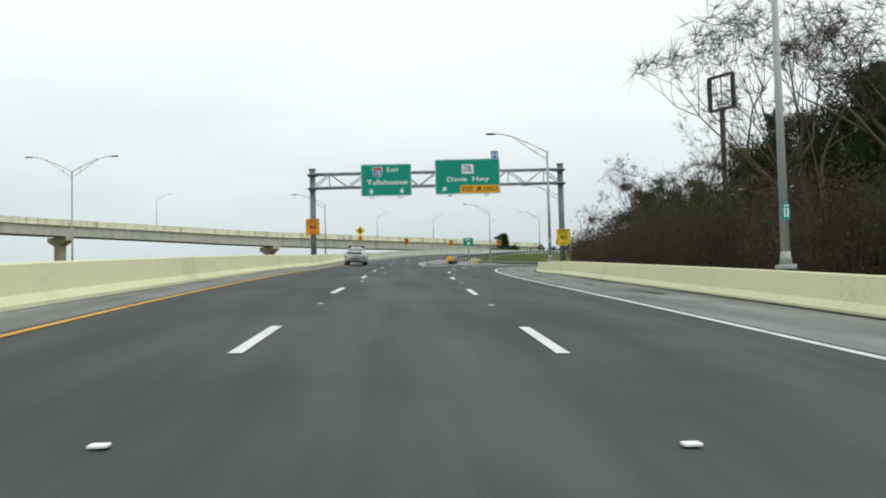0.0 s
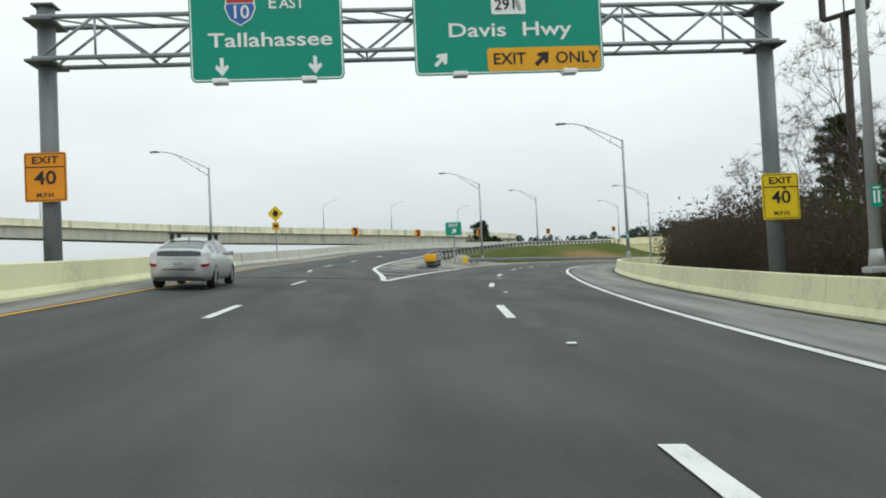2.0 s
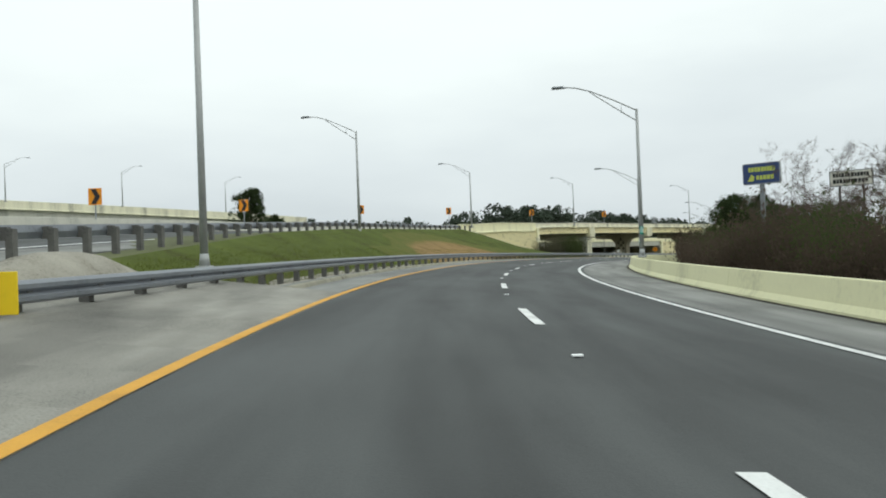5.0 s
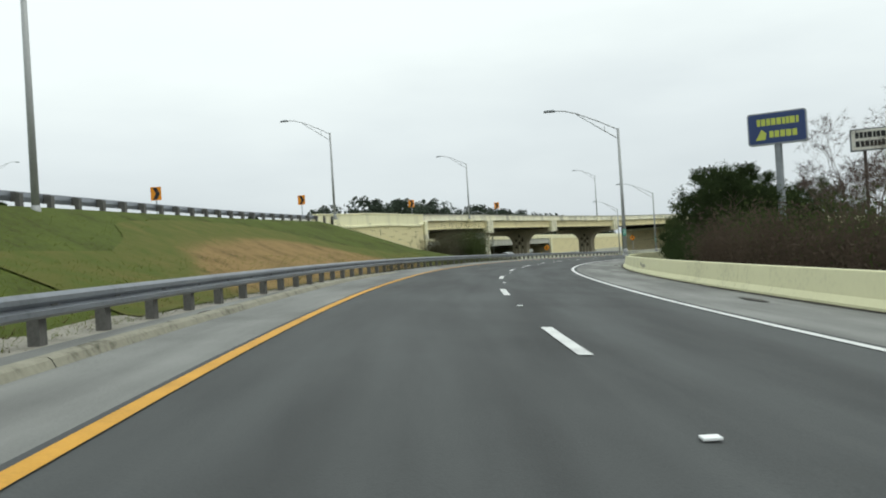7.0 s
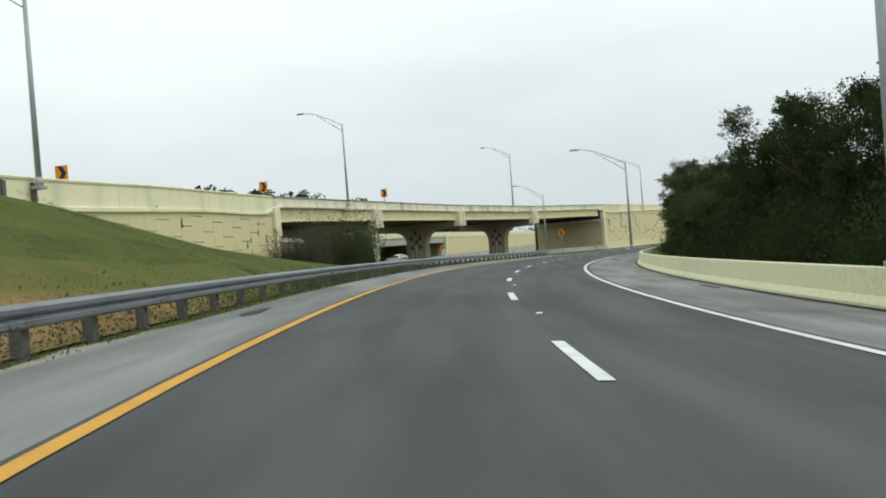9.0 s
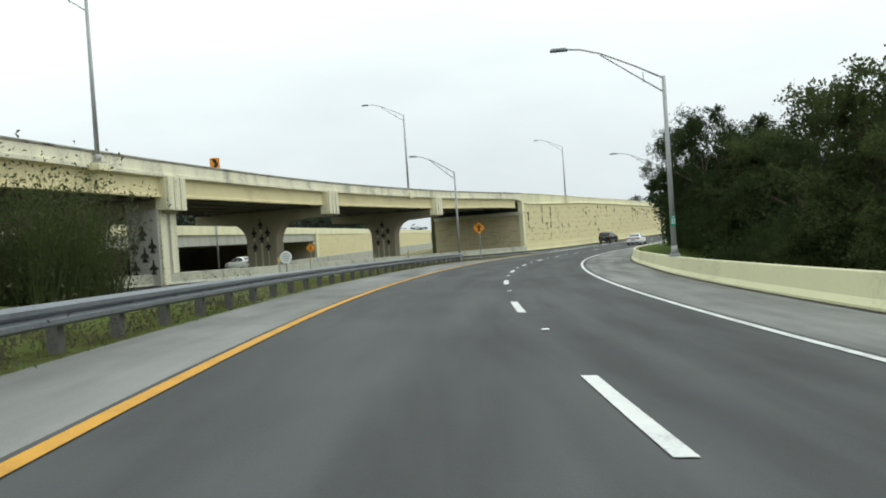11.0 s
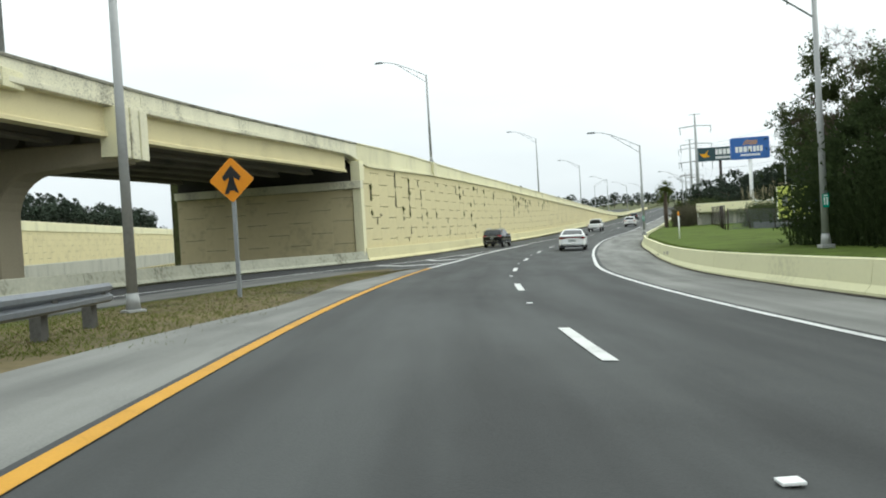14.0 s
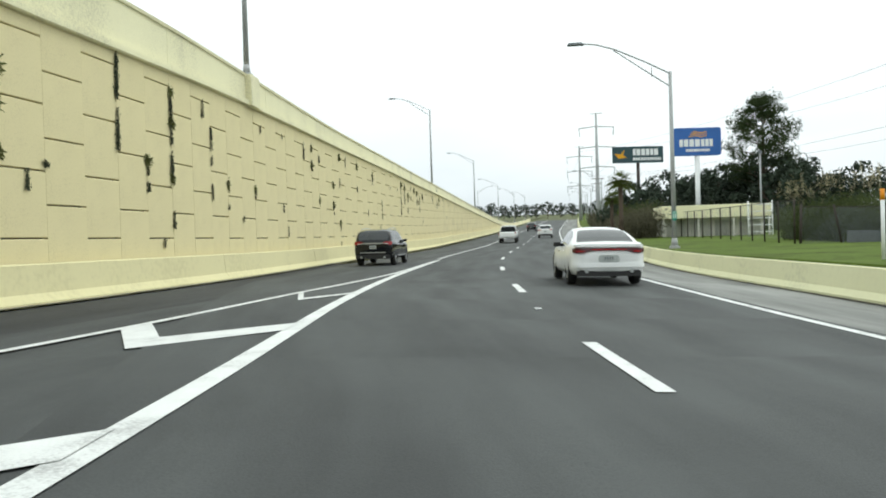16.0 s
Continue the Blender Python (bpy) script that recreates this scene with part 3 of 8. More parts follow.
def build_ground():
    bm = bmesh.new()
    cuts = steps(-60, 102.9, 6) + steps(103.1, 235.4, 4.5) + steps(235.6, 322.8, 5) + steps(323.0, 500, 6) + steps(520, 880, 40)
    prev = None
    for s in cuts:
        row = []
        for n, z in ground_section(s):
            p = at(s, n)
            p.z = z
            row.append(bm.verts.new(p))
        if prev:
            for i in range(len(row) - 1):
                f = bm.faces.new((prev[i], prev[i + 1], row[i + 1], row[i]))
                slot = 0
                if i in (7, 8, 9) and 100 < s < 237:
                    slot = 1
                if s > 266 and i in (10, 11, 12):
                    slot = 3
                if 250 < s < 323 and i == 8:
                    slot = 1
                if 276 < s < 318 and i in (8, 9):
                    slot = 2
                f.material_index = slot
        prev = row
    v = [bm.verts.new((x, y, GROUND_Z - 0.25)) for x, y in ((-3500, -3000), (3500, -3000), (3500, 3800), (-3500, 3800))]
    bm.faces.new(v)
    finish(bm)
    for f in bm.faces:
        f.smooth = False
    return structure("ground", bm, [field, grass, grass_dry, lawn], "grassy roadside ground with mown green banks", "ground")


build_ground()


# ---- carriageways ----
def strip(s0, s1, step, left, right, h, place=at):
    return sweep(s0, s1, step, lambda s: [place(s, left(s), h), place(s, (left(s) + right(s)) / 2, h), place(s, right(s), h)])


def slab(s0, s1, step, left, right, h, depth, place=at):
    def section(s):
        a, c, b = left(s), (left(s) + right(s)) / 2, right(s)
        return [place(s, a, h), place(s, c, h), place(s, b, h), place(s, b, h - depth), place(s, a, h - depth)]
    return finish(sweep(s0, s1, step, section, True))


EDGE_YELLOW = curve([(97.8, -1.93), (100, -1.98), (110, -2.2), (150, -2.05), (172, -2.15), (190, -2.45), (230, -2.4), (252, -2.1), (288, -2.05), (306.8, -2.08)])
INNER = curve([(102, -3.2), (106, -4.25), (262, -4.25), (276, -4.1), (282, -3.7), (287, -3.15), (292, -3.3), (297, -3.35), (300, -3.05), (304, -3.05), (307.5, -2.5)])
ramp_left = lambda s: -2.45 if s > 100 else -2.4
structure("road", slab(-60, 76, 4, lambda s: EDGE_L(s) - 0.25, lambda s: LINE_R(s) + 0.25, 0.0, 0.1, main_at), asphalt_highway, "dark grey asphalt highway with three lanes", "road")
structure("road", slab(76, 620, 4, lambda s: (-2.45 if s < 97.5 else EDGE_YELLOW(s) - 0.17 if s < 307 else -2.45 - min(3.6, max(0.0, s - 312) * 0.19)), lambda s: LINE_R(s) + 0.25, 0.0, 0.1), asphalt, "dark grey asphalt exit ramp with two lanes", "road")
structure("road", slab(76, 620, 4, lambda s: EDGE_L(s) - 0.25, lambda s: min(EDGE_R(s) + 0.35, -2.456), 0.0, 0.1, main_at), asphalt, "grey asphalt main carriageway climbing to the bridge", "road")
structure("road", slab(205, 349, 3, lambda s: SIDE_C(s) - 2.4, lambda s: min(SIDE_C(s) + 2.4, -2.45 if s > 312 else 9), -0.004, 0.1, side_at), asphalt_dark, "dark asphalt side road passing under the bridge", "road")

structure("pavement", slab(-60, 620, 4, lambda s: LINE_R(s) + 0.25, lambda s: BARRIER_R(s) + 0.1, -0.006, 0.1, verge_at), shoulder_mat, "pale grey concrete shoulder beside the ramp", "pavement")
structure("pavement", slab(-60, 620, 4, lambda s: BARRIER_L(s), lambda s: EDGE_L(s) - 0.25, -0.006, 0.1, main_at), shoulder_mat, "pale grey concrete shoulder of the highway", "pavement")
structure("pavement", slab(102, 307.5, 3, INNER, lambda s: EDGE_YELLOW(s) - 0.17, -0.006, 0.1), shoulder_mat, "pale grey concrete shoulder on the inside of the ramp", "pavement")
structure("pavement", slab(124, 620, 4, lambda s: EDGE_R(s) + 0.35, lambda s: (RAIL_R(s) - 0.3 if s < 236 else PARAPET(s) - 0.5), -0.006, 0.1, main_at), shoulder_mat, "pale concrete shoulder of the main carriageway", "pavement")


def gore_apron():
    """Worn concrete between the two roads at the split."""
    def section(s):
        a, b = EDGE_R(s) + 0.3, -2.0
        pa, pb = main_at(s, a, -0.004), at(s, b, -0.005)
        crown = 0.10 * min(1.0, (s - 97.3) / 2.5) * max(0.0, min(1.0, (112 - s) / 8)) - 0.01
        return [pa.lerp(pb, u / 6) + Vector((0, 0, crown * math.sin(u / 6 * math.pi))) for u in range(7)]
    return sweep(97.3, 126, 1.5, section)


def gore_fill(s0, s1, inner, outer_place, outer):
    def section(s):
        pa, pb = outer_place(s, outer(s), -0.002), at(s, inner, -0.004)
        return [pa.lerp(pb, u / 4) for u in range(5)]
    return finish(sweep(s0, s1, 1.5, section))


structure("road", gore_fill(76.5, 97.6, -2.1, main_at, lambda s: EDGE_R(s) + 0.32), asphalt, "dark asphalt gore at the split of the roads", "road")
structure("road", gore_fill(307.4, 349, -2.452, side_at, lambda s: min(SIDE_C(s) + 2.3, -2.5)), asphalt, "dark asphalt gore where the side road merges", "road")
structure("pavement", finish(gore_apron()), apron_mat, "worn pale concrete apron in the gore", "pavement")


# ---- painted lines ----
def marking(name, s0, s1, step, centre, width, material, label, place=at, h=0.012):
    bm = strip(s0, s1, step, lambda s: centre(s) - width / 2, lambda s: centre(s) + width / 2, h, place)
    return structure(name, finish(bm), material, label, "road marking")


marking("edge_line", -60, 620, 3, LINE_R, 0.16, paint_white, "solid white edge line of the ramp")
marking("edge_line", -60, 620, 3, EDGE_L, 0.16, paint_yellow, "solid yellow edge line of the highway", main_at)
marking("edge_line", 97.8, 306.8, 2.5, EDGE_YELLOW, 0.155, paint_yellow, "solid yellow edge line on the inside of the ramp")
marking("edge_line", 74.3, 97.8, 1.5, lambda s: curve([(74, -2.55), (84, -2.25), (90, -2.08), (99, -1.95)])(s), 0.26, paint_white, "broad white gore line along the ramp")
marking("edge_line", 74.3, 400, 2, EDGE_R, 0.24, paint_white, "white edge line of the main carriageway", main_at)
marking("edge_line", 306.8, 350, 1.5, curve([(306.8, -2.12), (313, -1.99), (317, -1.96), (324, -2.03), (335, -1.93), (345, -1.72), (352, -1.6)]), 0.24, paint_white, "broad white line of the merging gore")

marking("edge_line", 352, 620, 4, lambda s: -1.85, 0.14, paint_white, "white lane line beyond the merge")



def dashes(s_first, count, centre, place, label, group, pitch=12.05):
    for k in range(count):
        s = s_first + pitch * k
        bm = strip(s, s + 3.15, 1.05, lambda q: centre(q) - 0.085, lambda q: centre(q) + 0.085, 0.012, place)
        ob = mesh_object("lane_dash", finish(bm), paint_white)
        tagged(ob, label, "road marking", group, "structure")


dashes(-2.75, 7, curve([(-60, -1.7), (-10, -1.75), (9.5, -2.0), (34, -2.25), (46, -2.9), (57, -3.75), (66, -4.6), (75, -5.5)]), main_at, "short white lane dash on asphalt", "lane dashes of the highway")
dashes(84.0, 24, lambda s: (EDGE_L(s) + EDGE_R(s)) / 2, main_at, "short white lane dash on asphalt", "lane dashes of the main carriageway")
dashes(9.4 - 12.05, 8, lambda s: curve([(-10, 1.88), (20, 1.75), (60, 1.35), (80, 1.6), (100, 1.8)])(s), at, "short white lane dash on asphalt", "lane dashes of the ramp")
DASH_AT = curve([(0, 94.9), (1, 107.9), (4, 140.9), (5, 152.4), (7, 175.5), (9, 199.0), (12, 231.6), (14, 255.4), (16, 278.9), (18, 302.4), (19, 314.0), (20, 325.8), (44, 612)])
for k in range(40):
    dashes(DASH_AT(k), 1, lambda s: curve([(90, 1.72), (109, 1.77), (152, 1.75), (176, 1.55), (200, 1.5), (250, 1.72), (300, 1.82), (330, 1.8), (620, 1.8)])(s), at, "short white lane dash on asphalt", "lane dashes of the ramp")


def reflectors(s_first, count, centre, place, group):
    for k in range(count):
        s = s_first + 12.19 * k
        p = place(s, centre(s), 0.012)
        bm = boxed(-0.06, 0.06, -0.05, 0.05, 0, 0.02, 0.008)
        ob = mesh_object("road_reflector", bm, sign_white)
        ob.matrix_world = pose(*p, 0, 0, heading(s))
        tagged(ob, "small white road reflector between lane dashes", "road reflector", group)


reflectors(5.0, 7, lambda s: 1.75, at, "reflectors of the ramp")
reflectors(5.0, 4, lambda s: -1.9, at, "reflectors of the highway")
for k in range(20):
    reflectors(DASH_AT(k) + 7.6, 1, lambda s: 1.72, at, "reflectors of the ramp")


SIDE_EDGE = curve([(255, -15.6), (262, -12.6), (280, -11.2), (292, -10.2), (298, -9.4), (305, -8.1), (309, -7.1), (313, -5.85), (317, -4.85), (320.5, -4.2), (326, -3.42), (330, -2.8), (336, -2.15), (347, -1.72), (349, -1.7)])


def between(s, n, h, a, pa, b, pb):
    """A point on the straight fall between two edges."""
    u = min(1.0, max(0.0, (n - a) / max(0.05, b - a)))
    p = at(s, n)
    p.z = pa.z + (pb.z - pa.z) * u + h
    return p


def split_at(s, n, h):
    """A point on the gore between the main road and the ramp."""
    a = EDGE_R(s) + 0.32
    if n <= a:
        return main_at(s, n, h)
    return at(s, n, h) if n >= -2.1 else between(s, n, h, a, main_at(s, a), -2.1, at(s, -2.1))


def merge_at(s, n, h):
    """A point on the gore between the ramp and the merging side road."""
    a = min(SIDE_C(s) + 2.3, -2.5)
    if n <= a:
        return side_at(s, n, h)
    return at(s, n, h) if n >= -2.452 else between(s, n, h, a, side_at(s, a), -2.452, at(s, -2.452))


def gore_chevrons():
    for s, elbow, e, w in ((77.9, 77.2, 77.5, 0.3), (83.8, 82.1, 83.4, 0.34), (91.0, 88.6, 89.7, 0.4), (96.0, 93.2, 94.2, 0.78)):
        a, b = EDGE_R(s) + 0.1, -2.2
        bm = bmesh.new()
        prev = None
        for k in range(9):
            u = k / 8
            n = a + (b - a) * u
            q = s + (elbow - s) * u * 2 if u < 0.5 else elbow + (e - elbow) * (u * 2 - 1)
            pa, pb = split_at(q, n, 0.016), split_at(q + w, n, 0.016)
            row = [bm.verts.new(pa), bm.verts.new(pb)]
            if prev:
                bm.faces.new((prev[0], row[0], row[1], prev[1]))
            prev = row
        tagged(mesh_object("gore_chevron", finish(bm), paint_white), "white painted stripe across the gore", "road marking", "stripes of the split", "structure")
    for s, elbow, thick in ((310.3, -4.06, 0.85), (316.75, -3.52, 1.1), (323.9, -2.95, 0.6)):
        pts = [(s + 2.1, SIDE_EDGE(s + 2.4), thick), (s, elbow, thick), (s + 1.7, -2.05, thick * 0.9)]
        bm = bmesh.new()
        lo = [bm.verts.new(merge_at(q, n, 0.02)) for q, n, w in pts]
        hi = [bm.verts.new(merge_at(q + w, n, 0.02)) for q, n, w in pts]
        for k in range(2):
            bm.faces.new((lo[k], lo[k + 1], hi[k + 1], hi[k]))
        tagged(mesh_object("gore_chevron", finish(bm), paint_white), "white painted chevron stripe in the gore", "road marking", "chevrons of the merge", "structure")


gore_chevrons()
ISLAND = curve([(284, -9.0), (293, -7.4), (299, -6.2), (302, -5.1), (304, -4.3), (306, -3.7), (308, -3.0), (309.5, -2.7)])
structure("road", finish(sweep(284, 309.5, 1.5, lambda s: [merge_at(s, SIDE_C(s) + 2.3 + (ISLAND(s) - SIDE_C(s) - 2.3) * u / 4, -0.006) for u in range(5)] + [merge_at(s, ISLAND(s) + 0.02, -0.25)])), asphalt_worn, "worn grey asphalt shoulder of the merging side road", "road")
marking("edge_line", 255, 348, 1.0, SIDE_EDGE, 0.17, paint_white, "white edge line of the side road", merge_at, 0.024)


# ---- concrete barriers, cast in lengths with joints between them ----
PROFILE = ((0.0, 0.0), (0.0, 0.08), (0.13, 0.25), (0.20, 0.82), (0.23, 0.85), (0.37, 0.85), (0.40, 0.82), (0.40, -0.3))


def barrier(name, s0, s1, face, side, material, label, place=at, high=1.0, length=12.0):
    """A safety barrier whose foot towards the road lies at face(s); side +1 leans away to the right."""
    root = empty(name, Matrix.Identity(4), label, "barrier", "", "structure")
    s = s0
    while s < s1 - 0.5:
        e = min(s + length, s1)
        bm = sweep(s + 0.012, e - 0.012, 2.0, lambda q: [place(q, face(q) + side * dx, dz * high) for dx, dz in PROFILE], True)
        part("segment", finish(bm), material, root)
        s = e
    return root


barrier("concrete_barrier", -60, 620, BARRIER_R, 1, barrier_cream, "cream concrete safety barrier along the ramp", verge_at, 0.93)
foot_dirt = strip(-60, 620, 2, lambda s: BARRIER_R(s) - 0.15 - 0.06 * noise.noise(Vector((s * 0.7, 1, 0))), lambda s: BARRIER_R(s) + 0.02, 0.018, verge_at)
structure("trim", finish(foot_dirt), dirt_and_shade, "dark line of dirt at the foot of the barrier", "dirt")
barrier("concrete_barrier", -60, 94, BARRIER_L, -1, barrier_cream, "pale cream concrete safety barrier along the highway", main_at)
barrier("concrete_barrier", 94, 600, BARRIER_L, -1, pale_concrete, "unpainted stained grey concrete safety barrier along the highway", main_at)
SIDE_BAR = curve([(250, -24), (258, -17.5), (264, -15.0), (275, -14.4), (305, -13.9), (312, -12.3), (318, -10.1), (322, -8.75), (327, -8.05), (332, -7.55), (338, -7.25), (350, -7.1), (394, -7.0), (600, -7.0)])
barrier("concrete_barrier", 252, 322, SIDE_BAR, -1, mouldy_concrete, "stained olive concrete barrier beside the side road", side_at, 0.82)
barrier("concrete_barrier", 322, 480, SIDE_BAR, -1, barrier_warm, "cream concrete barrier at the foot of the retaining wall", side_at, 1.05)
silt = strip(254, 480, 1.5, lambda s: SIDE_BAR(s) - 0.02, lambda s: SIDE_BAR(s) + 0.24 + 0.10 * noise.noise(Vector((s * 0.6, 3, 0))), 0.05, side_at)
structure("trim", finish(silt), kerb_concrete, "tan line of silt at the foot of the wall barrier", "dirt")


# ---- bridge, abutments and retaining walls ----
def fascia(s):
    """The parapet with its deck edge, across the line of the bridge."""
    n, top, lip, road = PARAPET(s), PARAPET_TOP(s), PARAPET_LIP(s), MAIN_Z(s)
    p = lambda dn, z: Vector((*at(s, n + dn).xy, z))
    return [p(-0.45, road), p(-0.35, road + 0.25), p(-0.22, top - 0.12), p(0.06, top - 0.12), p(0.06, lip + 0.24), p(0.18, lip + 0.2), p(0.18, lip + 0.03), p(0.13, lip), p(-0.6, lip)]


def coping(s):
    """The thin capping that oversails the parapet."""
    n, top = PARAPET(s), PARAPET_TOP(s)
    p = lambda dn, z: Vector((*at(s, n + dn).xy, z))
    return [p(-0.25, top - 0.118), p(-0.27, top - 0.03), p(-0.22, top), p(0.08, top), p(0.13, top - 0.03), p(0.11, top - 0.118)]


def build_parapet(s0, s1, material, cap, label, length):
    root = empty("parapet", Matrix.Identity(4), label, "parapet", "", "structure")
    s = s0
    while s < s1 - 0.5:
        e = min(s + length, s1)
        part("segment", finish(sweep(s + 0.01, e - 0.01, 1.5, fascia, True)), material, root)
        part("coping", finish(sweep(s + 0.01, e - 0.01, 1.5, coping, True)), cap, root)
        s = e
    return root


build_parapet(205, 236, cream, cream, "cream concrete parapet above the abutment wall", 10.4)
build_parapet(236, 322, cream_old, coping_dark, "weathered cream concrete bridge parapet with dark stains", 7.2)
build_parapet(322, 600, cream, cream, "cream concrete parapet on top of the retaining wall", 9.0)

SPANS = [236.6, 258.6, 280.2, 300.0, 321.4]


def inner(s, d, z):
    """A point d metres in from the bridge's right edge."""
    return Vector((*at(s, PARAPET(s) - d).xy, z))


def build_bridge():
    root = empty("bridge", Matrix.Identity(4), "cream concrete girder bridge carrying the main road", "bridge", "", "structure")
    def deck(s):
        z = MAIN_Z(s)
        w = PARAPET(s) - BARRIER_L(s) + 0.6
        return [inner(s, 0.3, z - 0.08), inner(s, w, z - 0.08), inner(s, w, z - 0.3), inner(s, 0.3, z - 0.3)]
    # Deck coloured dark for the shade beneath it.
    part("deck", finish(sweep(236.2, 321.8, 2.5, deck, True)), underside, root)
    for a, b in zip(SPANS, SPANS[1:]):
        for k in range(6):
            d = 0.32 + k * 2.25
            def girder(s):
                z = PARAPET_LIP(s) + 0.04
                return [inner(s, d - 0.22, z), inner(s, d + 0.22, z), inner(s, d + 0.10, z - 0.25), inner(s, d + 0.10, z - 0.85), inner(s, d + 0.28, z - 0.97), inner(s, d + 0.28, z - 1.12), inner(s, d - 0.26, z - 1.12), inner(s, d - 0.26, z - 0.99), inner(s, d - 0.16, z - 0.93), inner(s, d - 0.16, z - 0.12)]
            # Inner girders: shade is put into their colour; the fascia girder stays cream.
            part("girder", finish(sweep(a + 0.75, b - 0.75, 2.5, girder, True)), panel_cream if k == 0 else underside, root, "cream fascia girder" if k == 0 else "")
    for s in SPANS[1:-1]:
        z = PARAPET_LIP(s) + 0.02
        m = pose(*inner(s, 0.0, z), 0, 0, heading(s))
        pil = part("pilaster", boxed(-0.5, 0.16, -1.1, 1.1, -1.82, 0, 0.02, m), cream, root, "cream ribbed pilaster with dark run-off streaks")
        for j in (-0.75, 0.0, 0.75):
            part("rib", boxed(0.15, 0.32, j - 0.31, j + 0.31, -1.84, 0.03, 0.03, m), cream_streaked, pil)
    return root


build_bridge()


def aircraft(bm, y, z, size):
    """A raised flat aircraft outline with its nose up, facing +x."""
    half = ((0.0, 0.62), (0.045, 0.45), (0.06, 0.2), (0.30, -0.02), (0.30, -0.16), (0.09, -0.16), (0.08, -0.3), (0.19, -0.4), (0.19, -0.48), (0.0, -0.46))
    pts = list(half) + [(-a, c) for a, c in reversed(half[1:-1])]
    front = [bm.verts.new((0.05, y + a * size, z + c * size)) for a, c in pts]
    rear = [bm.verts.new((-0.01, y + a * size, z + c * size)) for a, c in pts]
    bm.faces.new(front)
    for k in range(len(pts)):
        bm.faces.new((front[k], rear[k], rear[(k + 1) % len(pts)], front[(k + 1) % len(pts)]))


def build_pier(s, extra):
    ground = along(s)[2] - 0.3
    z = PARAPET_LIP(s) - 1.2
    base = inner(s, 6.2, ground)
    root = empty("bridge_pier", pose(*base, 0, 0, heading(s)), "flared concrete bridge pier with raised aircraft ornaments", "bridge pier", "piers of the bridge", "structure")
    top = z - ground
    half = 6.1
    # hammerhead: cap with a curved flare into one column; x runs across the bridge
    outline = [(-1.35, -0.3), (1.35, -0.3), (1.35, top - 2.6)]
    for k in range(1, 8):
        a = radians(90 * k / 8)
        outline.append((1.35 + 1.6 * (1 - math.cos(a)), top - 2.6 + 1.7 * math.sin(a)))
    outline += [(half, top - 0.75), (half, top), (-half, top), (-half, top - 0.75)]
    for k in range(7, 0, -1):
        a = radians(90 * k / 8)
        outline.append((-1.35 - 1.6 * (1 - math.cos(a)), top - 2.6 + 1.7 * math.sin(a)))
    outline.append((-1.35, top - 2.6))
    bm = prism(outline, 1.5, -0.75)
    bmesh.ops.bevel(bm, geom=[e for e in bm.edges if abs(e.verts[0].co.y - e.verts[1].co.y) < 0.01], offset=0.05, segments=1, affect="EDGES")
    part("column", bm, pier_concrete, root)
    wide = 0.85 if extra else 1.0
    mid = 4.85 if extra else 0.0
    low = 1.15 if extra else 2.35
    for dy, dz in ((0.0, 2.35), (-0.62, 1.65), (0.62, 1.65), (0.06, 1.15), (-0.60, 0.45), (0.62, 0.45)):
        jet = bmesh.new()
        aircraft(jet, 0, 0, 0.78)
        bmesh.ops.transform(jet, matrix=pose(mid + dy * wide, -0.76 if not extra else -1.12, low + dz, 0, 0, -90), verts=jet.verts[:])
        part("aircraft_relief", finish(jet), grime, root, "dark raised aircraft ornament on the column")
        if not extra:
            part("trail", boxed(mid + dy * wide - 0.06, mid + dy * wide + 0.06, -0.775, -0.75, 0.2, low + dz - 0.4), cream_old, root, "pale raised vapour trail below an aircraft ornament")
    if extra:
        part("outer_column", boxed(3.95, 5.75, -1.1, 1.1, -0.3, top - 0.55, 0.05), pale_concrete, root, "square cream outer column")
        part("rib", boxed(5.75, 5.86, -0.95, -0.2, -0.3, top - 0.55, 0.03), cream_streaked, root)
        part("rib", boxed(5.75, 5.86, 0.2, 0.95, -0.3, top - 0.55, 0.03), cream_streaked, root)
    return root


for s in SPANS[1:-1]:
    build_pier(s, s < 262)

PANEL = 1.5


def panel_mesh(w, h, depth=0.14):
    bm = boxed(-w / 2, w / 2, -depth, 0.0, 0, h)
    bmesh.ops.bevel(bm, geom=[e for e in bm.edges if all(v.co.y < -depth / 2 for v in e.verts) and abs(e.verts[0].co.z - e.verts[1].co.z) < 0.01], offset=0.016, segments=1, affect="EDGES")
    me = bpy.data.meshes.new("panel")
    bm.to_mesh(me)
    bm.free()
    me.materials.append(panel_cream)
    return me


FULL_PANEL = panel_mesh(PANEL - 0.005, PANEL - 0.034)
HALF_PANEL = panel_mesh(PANEL - 0.005, PANEL / 2 - 0.034)


def wall_line(s0, s1, offset):
    """Points every panel width along a wall face, with the yaw of each panel."""
    out, s = [], s0
    while s < s1:
        a, b = at(s, PARAPET(s) + offset), at(s + PANEL, PARAPET(s + PANEL) + offset)
        out.append(((a + b) / 2, math.degrees(math.atan2((b - a).y, (b - a).x)), s + PANEL / 2))
        s += PANEL * PANEL / (b - a).xy.length
    return out


WALL_SPOTS = []


